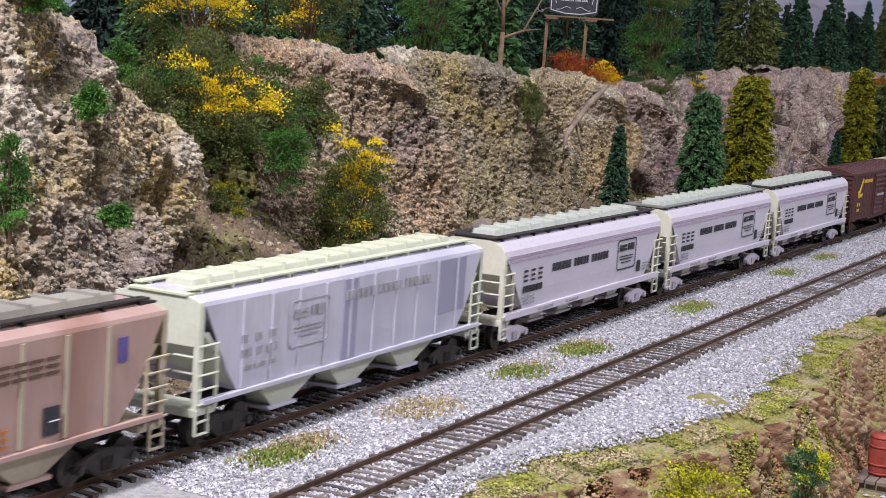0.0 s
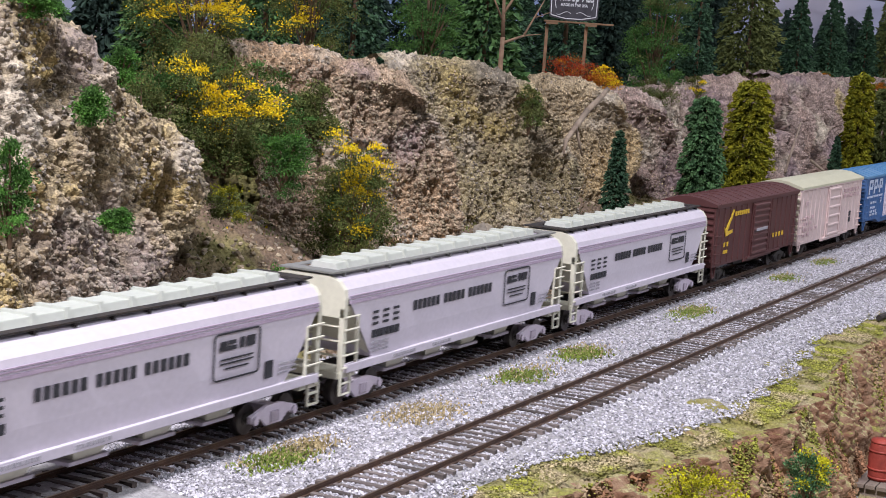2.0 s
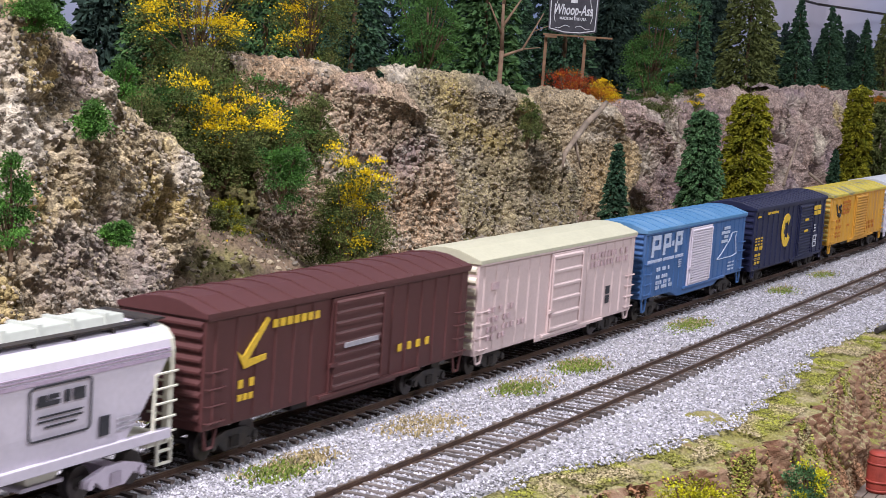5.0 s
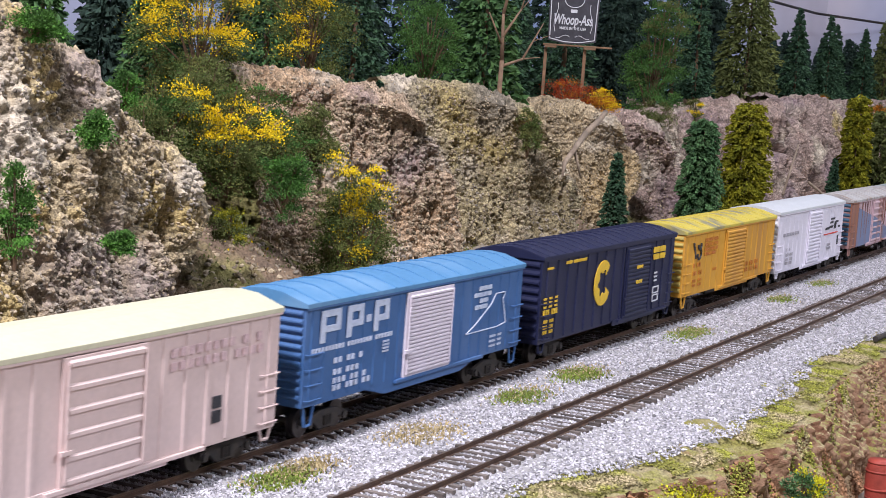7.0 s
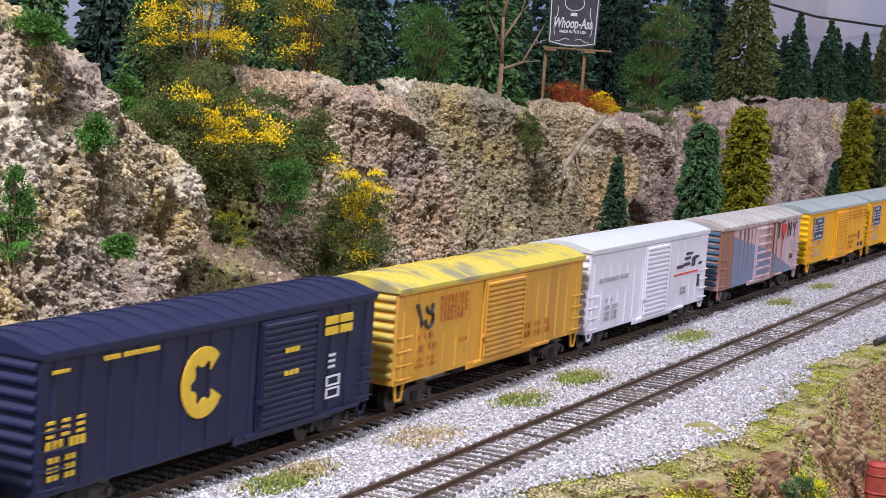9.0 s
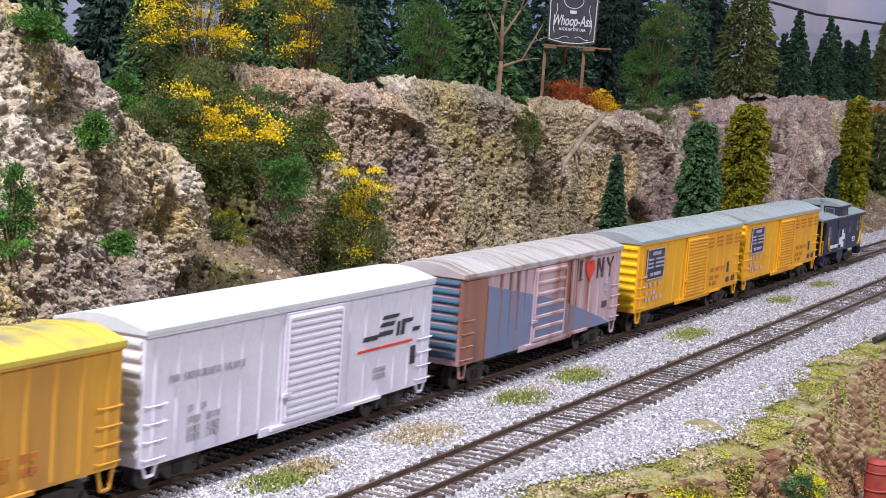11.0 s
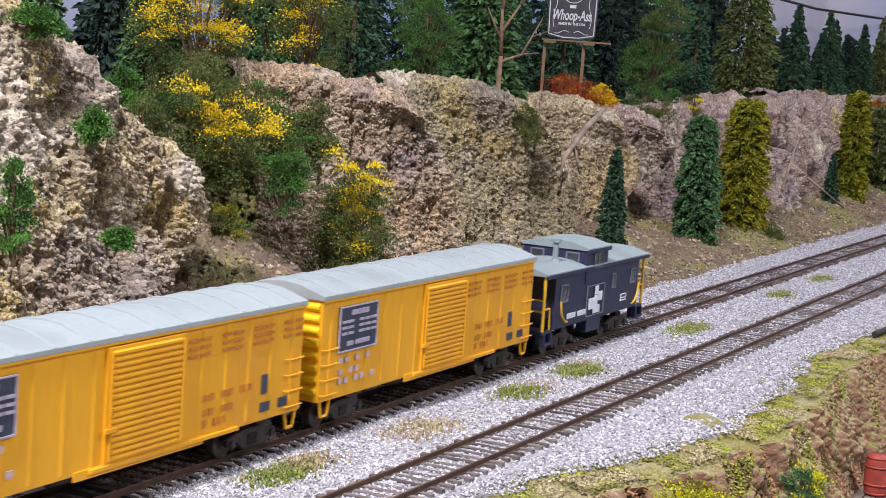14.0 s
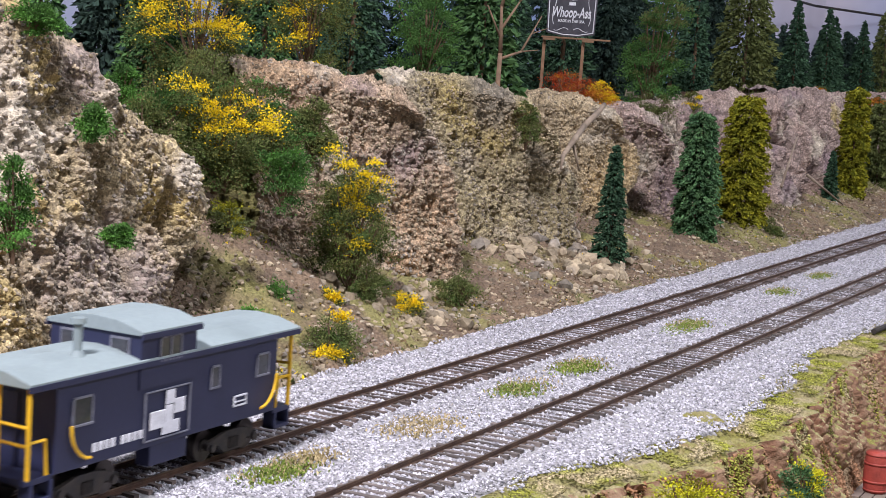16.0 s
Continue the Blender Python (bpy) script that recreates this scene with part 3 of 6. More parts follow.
def steps(car, hl, mat, z0, zb=0.006):
    for s in (-1, 1):
        for q in (-1, 1):
            a, c = s * (hl - 0.0015), s * (hl - 0.0085)
            y = q * (HW - 0.0006)
            m = a + (c - a) * 0.25, a + (c - a) * 0.75
            b = Build().rod((a, y, z0 + 0.001), (m[0], y, zb), 0.0006, 5).rod((c, y, z0 + 0.001), (m[1], y, zb), 0.0006, 5).rod((m[0], y, zb), (m[1], y, zb), 0.0006, 5)
            part("sill_step", b, mat, car)


def boxcar(label, x0, x1, body, roof, ends=None, z0=0.0118, ze=0.0478, zp=0.0515, door=(0.072, 0.108), louvers=16, door_mat=None,
           posts=18, post_d=0.00042, roof_ribs=13, end_ribs=9, belly=None, panel=True):
    """A fifty-foot boxcar on the rail tops; lengths along the side run from its left end."""
    hl = (x1 - x0) / 2
    car = tagged(empty("boxcar"), label, "boxcar", "cars of the train")
    ends = ends or body
    door_mat = door_mat or body
    d0, d1 = door[0] - hl, door[1] - hl
    prof = [(-hl, z0), (-hl, ze - 0.0015), (hl, ze - 0.0015), (hl, z0)]
    if belly:
        prof += [(d1 + 0.026, z0), (d1 + 0.012, z0 - belly), (d0 - 0.012, z0 - belly), (d0 - 0.026, z0)]
    b = Build().prism(prof, -HW, HW, "y")
    part("body", b, body, car, "", 0.0003)
    # eave strip and sill
    for q in (-1, 1):
        y0, y1 = sorted((q * HW, q * (HW + 0.0008)))
        part("eave_strip", box(-hl - 0.0003, hl + 0.0003, y0, y1, ze - 0.0024, ze - 0.0003), body, car, "", 0.0002)
        y0, y1 = sorted((q * HW, q * (HW + 0.0005)))
        if not belly:
            part("side_sill", box(d0 - 0.012, d1 + 0.012, y0, y1, z0 - 0.0016, z0 + 0.0012), body, car, "", 0.0002)
    # roof
    r = Build().prism([(-HW - 0.0009, ze - 0.0016), (-HW - 0.0009, ze), (-0.0065, zp - 0.0006), (0, zp), (0.0065, zp - 0.0006), (HW + 0.0009, ze), (HW + 0.0009, ze - 0.0016)], -hl - 0.0008, hl + 0.0008)
    part("roof", r, roof, car, "", 0.0002)
    rib = Build().prism([(-HW - 0.0008, ze - 0.0004), (-HW - 0.0008, ze + 0.0003), (-0.0065, zp - 0.0001), (0, zp + 0.0005), (0.0065, zp - 0.0001), (HW + 0.0008, ze + 0.0003), (HW + 0.0008, ze - 0.0004)], -0.0006, 0.0006).mesh("roof_rib", 0.0002)
    rib.materials.append(roof)
    for i in range(roof_ribs):
        part("roof_rib", rib, roof, car, at=(-hl + (i + 0.5) * 2 * hl / roof_ribs, 0, 0))
    # side posts, but for the doorway
    post = Build().prism([(-0.0011, 0), (-0.0006, post_d), (0.0006, post_d), (0.0011, 0)], z0 + 0.0012, ze - 0.0024, "z").mesh("side_post")
    post.materials.append(body)
    for i in range(posts):
        x = -hl + (i + 0.5) * 2 * hl / posts
        if d0 - 0.001 < x < d1 + 0.001:
            continue
        for q in (-1, 1):
            o = part("side_post", post, body, car, at=(x, q * HW, 0))
            o.rotation_euler = (0, 0, 0 if q > 0 else math.pi)
    # doors
    for q in (-1, 1):
        y0, y1 = sorted((q * HW, q * (HW + 0.0009)))
        dr = part("door", box(d0, d1, y0, y1, z0 + 0.0008, ze - 0.0028), door_mat, car, "", 0.0002)
        for k in range(louvers):
            z = z0 + 0.0026 + (ze - z0 - 0.0070) * k / max(1, louvers - 1)
            hgt = min(0.0009, (ze - z0) / louvers * 0.3)
            ya, yb = sorted((q * (HW + 0.0008), q * (HW + 0.0016)))
            part("louver", Build().prism([(ya, z - hgt), (ya, z + hgt), (yb, z + hgt * (0.2 if q > 0 else 1)), (yb, z - hgt * (1 if q > 0 else 0.2))] if q > 0 else
                                         [(yb, z - hgt), (yb, z + hgt), (ya, z + hgt * 0.2), (ya, z - hgt)], d0 + 0.002, d1 - 0.002), door_mat, dr)
        for x in (d0 + 0.0012, d1 - 0.0012):
            part("door_bar", Build().rod((x, q * (HW + 0.0014), z0 + 0.002), (x, q * (HW + 0.0014), ze - 0.004), 0.0004, 5), door_mat, dr)
        part("door_latch", box(d0 - 0.001, d0 + 0.004, *sorted((q * (HW + 0.0009), q * (HW + 0.0019))), z0 + 0.010, z0 + 0.0112), door_mat, dr)
        ya, yb = sorted((q * HW, q * (HW + 0.0013)))
        part("door_track", box(d0 - 0.006, d1 + 0.030 if d1 < hl - 0.035 else d1, ya, yb, z0 - 0.0004, z0 + 0.0009), body, car, "", 0.0002)
    # corrugated ends
    for s in (-1, 1):
        for k in range(end_ribs):
            z = z0 + 0.002 + (ze - z0 - 0.004) * (k + 0.5) / end_ribs
            hh = (ze - z0 - 0.004) / end_ribs * 0.36
            e = Build().prism([(s * hl, z - hh), (s * (hl + 0.0012), z - hh * 0.25), (s * (hl + 0.0012), z + hh * 0.25), (s * hl, z + hh)], -HW + 0.001, HW - 0.001, "y")
            part("end_rib", e, ends, car)
    part("underframe", Build().box(-hl + 0.004, hl - 0.004, -0.004, 0.004, 0.0075, z0 + 0.0005).box(-0.03, 0.02, -0.011, 0.011, 0.008, z0 + 0.0005), M_BLACK, car, "black centre sill and floor")
    grab(car, hl, [z0 + 0.0025 + 0.0052 * k for k in range(4)], body)
    steps(car, hl, body, z0)
    add_ends(car, hl)
    add_trucks(car, (-hl + 0.0225, hl - 0.0225), M_BLACK, "k")
    CARS.append((car, (x0 + x1) / 2))
    return car, hl


def panel_plate(car, name, mat, pts, y=None, label=""):
    y = -HW - 0.0005 if y is None else y
    return part(name, Build().prism(pts, y, y + 0.0004, "y"), mat, car, label)


def rect(a, b, z0, z1):
    return [(a, z0), (a, z1), (b, z1), (b, z0)]


def hopper(label, x0, x1, body, endmat, roof, walk_mat, truck_mat, key, style):
    """A covered hopper: style 0 has smooth rounded sides, style 1 ribbed or flat sides and deep bays."""
    hl = (x1 - x0) / 2
    car = tagged(empty("covered_hopper"), label, "covered hopper", "cars of the train")
    zb = 0.0165
    if style == 0:
        half = [(HW - 0.0004, zb), (HW, 0.024), (HW, 0.0392), (HW - 0.0008, 0.0424), (HW - 0.0030, 0.0450), (0.0085, 0.0467), (0.0, 0.0473)]
    else:
        half = [(HW - 0.0002, zb), (HW, 0.024), (HW, 0.0448), (HW - 0.0004, 0.0460), (0.0095, 0.0478), (0.0, 0.0484)]
    prof = [(-a, b) for a, b in half] + [(a, b) for a, b in half[-2::-1]]
    # the ends slope in below the shoulder: rings of the outline at several stations
    b = Build()
    k = len(prof)

    def station(z, s):
        cut = 0.0035 + max(0.0, (0.037 - z)) * 0.92
        return s * (hl - cut)
    vs = [(station(z, -1), y, z) for y, z in prof] + [(station(z, 1), y, z) for y, z in prof]
    fs = [tuple(range(k))[::-1], tuple(range(k, 2 * k))] + [(i, (i + 1) % k, k + (i + 1) % k, k + i) for i in range(k)]
    b.add(vs, fs)
    me = b.mesh("body", 0.0, False)
    part("body", me, body, car, "")
    # slope sheets and end frames
    for s in (-1, 1):
        e = Build().add([(s * (hl - 0.004), -HW + 0.001, 0.0365), (s * (hl - 0.004), HW - 0.001, 0.0365), (s * (hl - 0.0225), HW - 0.001, 0.0168), (s * (hl - 0.0225), -HW + 0.001, 0.0168),
                         (s * (hl - 0.007), -HW + 0.001, 0.0365), (s * (hl - 0.007), HW - 0.001, 0.0365), (s * (hl - 0.0255), HW - 0.001, 0.0168), (s * (hl - 0.0255), -HW + 0.001, 0.0168)],
                        [(0, 1, 2, 3), (7, 6, 5, 4), (0, 3, 7, 4), (1, 5, 6, 2), (0, 4, 5, 1), (3, 2, 6, 7)])
        part("slope_sheet", e, endmat, car, "pale slope sheet under the end")
        a, c = sorted((s * (hl - 0.0036), s * (hl - 0.0012)))
        top = half[-3][1]
        endp = [(-HW + 0.0002, 0.0325), (-HW + 0.0002, half[2][1])] + [(-y, z) for y, z in half[3:-1]] + [(y, z) for y, z in half[-2:2:-1]] + [(HW - 0.0002, half[2][1]), (HW - 0.0002, 0.0325)]
        part("end_panel", Build().prism(endp, a, c), endmat, car, "", 0.0002)
        for q in (-1, 1):
            y0, y1 = sorted((q * (HW - 0.0002), q * (HW - 0.0022)))
            part("corner_post", box(a, c, y0, y1, 0.0125, 0.036), endmat, car, "", 0.0002)
            x2 = s * (hl - 0.0105)
            part("ladder_rail", Build().box(x2 - 0.0005, x2 + 0.0005, *sorted((q * (HW + 0.0004), q * (HW - 0.0004))), 0.0135, 0.0330), endmat, car)
            for j in range(5):
                z = 0.0155 + 0.0044 * j
                part("rung", Build().rod((s * (hl - 0.0008), q * (HW + 0.0006), z), (x2, q * (HW + 0.0006), z), 0.0004, 5), endmat, car)
            st = Build()
            xa, xb = s * (hl - 0.0012), s * (hl - 0.0075)
            for xx in (xa, xb):
                st.rod((xx, q * (HW - 0.0004), 0.0135), (xx, q * (HW - 0.0004), 0.0058), 0.0006, 5)
            for z in (0.0060, 0.0098):
                st.rod((xa, q * (HW - 0.0004), z), (xb, q * (HW - 0.0004), z), 0.0005, 5)
            part("sill_step", st, endmat, car)
        for z in (0.0195, 0.0245, 0.0295):
            part("end_rung", Build().rod((s * (hl - 0.0012), -HW + 0.002, z), (s * (hl - 0.0012), -HW + 0.009, z), 0.0004, 5), endmat, car)
        part("end_sill", Build().box(*sorted((s * hl, s * (hl - 0.012))), -HW + 0.0008, HW - 0.0008, 0.0115, 0.0140), endmat, car, "", 0.0003)
        part("end_walk", Build().box(*sorted((s * (hl - 0.0005), s * (hl - 0.0075))), -0.0110, 0.0110, 0.0474, 0.0480), walk_mat, car, "dark grating platform")
    for q in (-1, 1):
        y0, y1 = sorted((q * (HW + 0.0010), q * (HW - 0.0012)))
        part("side_sill", box(-hl + 0.003, hl - 0.003, y0, y1, 0.0136 if style == 0 else 0.0150, 0.0166), body, car, "", 0.0003)
        # walkway along the roof edge
        y0, y1 = sorted((q * 0.0078, q * 0.0112))
        zw = 0.0473 if style == 0 else 0.0488
        w = Build().box(-hl + 0.004, hl - 0.004, y0, y1, zw, zw + 0.0005)
        for j in range(12):
            x = -hl + 0.008 + j * (2 * hl - 0.016) / 11
            w.box(x - 0.0004, x + 0.0004, y0, y1, zw - 0.0014, zw)
        part("roof_walk", w, walk_mat, car, "narrow roof walkway of open grating")
    # hatch trough and covers
    zt = 0.0473 if style == 0 else 0.0484
    part("hatch_trough", Build().prism([(-0.0058, zt - 0.0012), (-0.0048, zt + 0.0022), (0.0048, zt + 0.0022), (0.0058, zt - 0.0012)], -hl + 0.012, hl - 0.012), roof, car, "", 0.0003)
    for j in range(12):
        x = -hl + 0.020 + j * (2 * hl - 0.040) / 11
        part("hatch_clamp", Build().prism([(-0.0061, zt), (-0.0053, zt + 0.0030), (0.0053, zt + 0.0030), (0.0061, zt)], x - 0.0009, x + 0.0009), roof, car)
    # discharge bays
    n = 4 if style == 0 else 3
    for j in range(n):
        x = (j - (n - 1) / 2) * (0.031 if style == 0 else 0.043)
        w = 0.010 if style == 0 else 0.0205
        lo = 0.0085 if style == 0 else 0.0065
        y = HW - (0.004 if style == 0 else 0.0012)
        b = Build()
        b.add([(x - w, -y, zb), (x + w, -y, zb), (x + w, y, zb), (x - w, y, zb), (x - 0.0055, -y * 0.8, lo), (x + 0.0055, -y * 0.8, lo), (x + 0.0055, y * 0.8, lo), (x - 0.0055, y * 0.8, lo)],
              [(0, 1, 2, 3), (4, 7, 6, 5), (0, 4, 5, 1), (1, 5, 6, 2), (2, 6, 7, 3), (3, 7, 4, 0)])
        bay = part("discharge_bay", b, endmat, car, "sloped discharge bay")
        part("outlet_gate", box(x - 0.0085, x + 0.0085, -y * 0.86, y * 0.86, lo - 0.0012, lo), body, bay, "", 0.0002)
    part("underframe", box(-hl + 0.004, hl - 0.004, -0.0035, 0.0035, 0.0078, 0.0125), M_BLACK, car, "dark centre sill")
    add_ends(car, hl)
    add_trucks(car, (-hl + 0.0225, hl - 0.0225), truck_mat, key)
    CARS.append((car, (x0 + x1) / 2))
    return car, hl


# lead hopper: weathered tan with brown lettering
P_TAN = paint("weathered_tan_paint", (0.42, 0.28, 0.25), 0.6, (0.24, 0.11, 0.08), (0.62, 0.8), True)
P_TAN_END = paint("dirty_beige_paint", (0.42, 0.36, 0.27), 0.7, (0.2, 0.15, 0.1))
P_TAN_ROOF = paint("sooty_roof_paint", (0.30, 0.28, 0.24), 0.8, (0.12, 0.11, 0.10), (0.45, 0.7))
car, hl = hopper("weathered tan covered hopper with brown lettering", 0.190, 0.3835, P_TAN, P_TAN_END, P_TAN_ROOF, M_BLACK, M_BLACK, "k", 1)
rb = Build().box(-0.0008, 0.0008, -0.0005, 0.0, 0.0170, 0.0446).mesh("side_post", 0.0002)
rb.materials.append(P_TAN_END)
for i in range(9):
    part("side_post", rb, P_TAN_END, car, at=(-hl + 0.028 + i * 0.0172, -HW, 0))
M_BROWN_INK = material("brown_lettering", (0.10, 0.06, 0.045), (0.14, 0.08, 0.06), 400, 0.7)
bars(car, -0.005, 0.0350, 0.0048, [2, 6], M_BROWN_INK, 0.0062, 0.2)
panel_plate(car, "stencil_panel", M_INK, rect(0.043, 0.049, 0.019, 0.0265), -HW - 0.0007)
bars(car, 0.0448, 0.0225, 0.0003, [1], M_WHITE_INK, 0.006, y=-HW - 0.0009)
panel_plate(car, "blue_plate", material("violet_blue_plate", (0.12, 0.09, 0.30)), rect(0.073, 0.0765, 0.034, 0.041), -HW - 0.0007)
for z in (0.0185, 0.0205, 0.0225):
    bars(car, 0.019, z, 0.0008, [5], M_RUST_INK, 0.0022)

# older white hopper with grey patches
# Faded white, with cool light in the side colour and warm light in the ends.
P_OLD = paint("faded_white_paint", (0.54, 0.52, 0.62), 0.55, (0.42, 0.41, 0.51), (0.5, 0.75), True)
P_OLD_END = paint("faded_white_warm_lit_end", (0.58, 0.60, 0.50), 0.6, (0.36, 0.35, 0.24))
P_OLD_ROOF = paint("pale_yellow_white_roof", (0.58, 0.60, 0.46), 0.6, (0.50, 0.53, 0.32))
car, hl = hopper("faded white covered hopper with grey repaint patches", 0.397, 0.592, P_OLD, P_OLD_END, P_OLD_ROOF, P_OLD_ROOF, M_BLACK, "k", 1)
M_PATCH = paint("grey_blue_patch", (0.30, 0.29, 0.40), 0.6, (0.30, 0.29, 0.40), (0.45, 0.7), True)
panel_plate(car, "repaint_patch", M_PATCH, rect(-0.013, -0.004, 0.017, 0.0445), -HW - 0.0003)
panel_plate(car, "repaint_patch", M_PATCH, rect(0.056, 0.080, 0.024, 0.0445), -HW - 0.0003)
rb2 = Build().box(-0.0007, 0.0007, -0.0004, 0.0, 0.0170, 0.0446).mesh("side_post", 0.0001)
rb2.materials.append(P_OLD)
for i in range(10):
    part("side_post", rb2, P_OLD, car, at=(-hl + 0.024 + i * 0.0163, -HW, 0))
bars(car, -0.012, 0.0375, 0.0032, [6, 5, 6], M_GREY_INK, 0.0034)
bars(car, -hl + 0.023, 0.0310, 0.0026, [1, 1, 1], M_GREY_INK, 0.0044)
bars(car, -hl + 0.023, 0.0265, 0.0026, [2, 1, 2], M_GREY_INK, 0.0032)
bars(car, -hl + 0.024, 0.0225, 0.0015, [3, 3, 2], M_GREY_INK, 0.0020)


def badge(car, a, b, z0, z1, mat, y=-HW - 0.0007):
    """A rounded frame with two rows of blocks: a plain emblem."""
    m, t, r = Build(), 0.0005, 0.0018
    m.box(a + r, b - r, y, y + 0.0003, z0, z0 + t).box(a + r, b - r, y, y + 0.0003, z1 - t, z1)
    m.box(a, a + t, y, y + 0.0003, z0 + r, z1 - r).box(b - t, b, y, y + 0.0003, z0 + r, z1 - r)
    for cx, cz, sx, sz in ((a + r, z0 + r, -1, -1), (b - r, z0 + r, 1, -1), (a + r, z1 - r, -1, 1), (b - r, z1 - r, 1, 1)):
        for i in range(4):
            u, v = math.pi / 8 * i, math.pi / 8 * (i + 1)
            pts = [(cx + sx * q * math.cos(w), cz + sz * q * math.sin(w)) for q, w in ((r, u), (r, v), (r - t, v), (r - t, u))]
            m.prism(pts, y, y + 0.0003, "y")
    h, w = z1 - z0, b - a
    m.box(a + 0.12 * w, a + 0.48 * w, y, y + 0.0003, z0 + 0.62 * h, z0 + 0.70 * h).box(a + 0.14 * w, a + 0.26 * w, y, y + 0.0003, z0 + 0.62 * h, z0 + 0.82 * h)
    m.box(a + 0.30 * w, a + 0.46 * w, y, y + 0.0003, z0 + 0.74 * h, z0 + 0.82 * h)
    m.box(a + 0.56 * w, a + 0.64 * w, y, y + 0.0003, z0 + 0.62 * h, z0 + 0.84 * h).box(a + 0.70 * w, a + 0.88 * w, y, y + 0.0003, z0 + 0.62 * h, z0 + 0.84 * h)
    m.box(a + 0.15 * w, a + 0.85 * w, y, y + 0.0003, z0 + 0.42 * h, z0 + 0.45 * h).box(a + 0.15 * w, a + 0.85 * w, y, y + 0.0003, z0 + 0.33 * h, z0 + 0.36 * h)
    m.box(a + 0.25 * w, a + 0.75 * w, y, y + 0.0003, z0 + 0.22 * h, z0 + 0.25 * h)
    part("emblem", m, mat, car, "framed emblem with plain blocks")


badge(car, -hl + 0.050, -hl + 0.074, 0.0255, 0.0410, M_GREY_INK)

# three clean white hoppers
# One white paint: cool light tints the side colour lilac, warm light the ends cream.
P_WHITE = paint("white_paint_cool_lit_side", (0.60, 0.55, 0.635), 0.4)
P_WHITE_END = paint("white_paint_warm_lit_end", (0.64, 0.62, 0.52), 0.5)
P_WHITE_ROOF = paint("white_roof_paint", (0.50, 0.52, 0.47), 0.5)
P_LILAC = paint("lilac_grey_paint", (0.56, 0.49, 0.58), 0.6)
M_STRIPE = material("mauve_stripe", (0.42, 0.33, 0.45), (0.46, 0.37, 0.48), 200, 0.5)
for x0, walkmat in ((0.611, M_BLACK), (0.8175, paint("grey_grating", (0.20, 0.20, 0.19), 0.7)), (1.0235, M_BLACK)):
    car, hl = hopper("clean white covered hopper with black lettering and roof walk", x0, x0 + 0.194, P_WHITE, P_WHITE_END, P_WHITE_ROOF, walkmat, P_LILAC, "l", 0)
    for z, t in ((0.0374, 0.0011), (0.0391, 0.0004), (0.0400, 0.0003)):
        panel_plate(car, "stripe", M_STRIPE, rect(-hl + 0.004, hl - 0.004, z, z + t), -HW - 0.0003, "thin mauve stripe")
    bars(car, -hl + 0.0205, 0.0282, 0.0050, [1, 1, 1], M_INK, 0.0042, 0.12)
    bars(car, -hl + 0.0205, 0.0236, 0.0028, [6], M_INK, 0.0034, 0.25)
    for z in (0.0185, 0.0200, 0.0215):
        bars(car, -hl + 0.0205, z, 0.0007, [4, 3], M_GREY_INK, 0.0016)
    bars(car, -hl + 0.051, 0.0300, 0.0036, [6, 5, 6], M_INK, 0.00365, 0.42)
    badge(car, hl - 0.064, hl - 0.039, 0.0225, 0.0372, M_INK)
    panel_plate(car, "stencil_panel", M_INK, rect(hl - 0.035, hl - 0.031, 0.0195, 0.0250), -HW - 0.0006)
    for z in (0.0198, 0.0213, 0.0228):
        bars(car, hl - 0.027, z, 0.0006, [4, 3], M_GREY_INK, 0.0013)
    bars(car, -0.03, 0.0146, 0.0012, [7], M_GREY_INK, 0.0022, y=-HW - 0.0013)
    bars(car, -hl + 0.036, 0.0146, 0.0012, [8], M_GREY_INK, 0.0022, y=-HW - 0.0013)

# brown boxcar
P_BROWN = paint("oxide_brown_paint", (0.085, 0.028, 0.028), 0.55, (0.06, 0.02, 0.02))
car, hl = boxcar("dark oxide brown boxcar with yellow arrow emblem", 1.231, 1.408, P_BROWN, P_BROWN, louvers=9, posts=16, post_d=0.0005)
y = -HW - 0.0007
panel_plate(car, "arrow_emblem", M_YELLOW_INK, [(-hl + 0.016, 0.0345), (-hl + 0.0205, 0.0285), (-hl + 0.0325, 0.0300), (-hl + 0.0325, 0.0318), (-hl + 0.0225, 0.0312), (-hl + 0.034, 0.0425), (-hl + 0.032, 0.0435), (-hl + 0.0195, 0.0325)], y, "yellow arrow shape")
bars(car, -hl + 0.036, 0.0395, 0.0026, [7], M_YELLOW_INK, 0.0042)
bars(car, -hl + 0.018, 0.0225, 0.0026, [1, 1], M_YELLOW_INK, 0.0034)
bars(car, -hl + 0.018, 0.0185, 0.0020, [3], M_YELLOW_INK, 0.0030)
bars(car, -hl + 0.121, 0.0205, 0.0028, [1, 1, 1, 1], M_YELLOW_INK, 0.0040)
panel_plate(car, "door_plate", M_GREY_INK, rect(-hl + 0.080, -hl + 0.103, 0.0275, 0.0292), -HW - 0.0020)

# cream boxcar
# The side is pinker than the ends: the light's tint is mixed into its colour.
P_CREAM = paint("cream_paint_cool_lit_side", (0.62, 0.48, 0.47), 0.55, (0.62, 0.47, 0.45))
P_CREAM_ROOF = paint("pale_cream_roof", (0.52, 0.50, 0.37), 0.6)
P_CREAM_END = paint("cream_end", (0.76, 0.68, 0.54), 0.6)
car, hl = boxcar("cream boxcar with faint lettering", 1.418, 1.596, P_CREAM, P_CREAM_ROOF, P_CREAM_END, louvers=6, posts=16, z0=0.0095, ze=0.0485, zp=0.0525, roof_ribs=0, end_ribs=8)
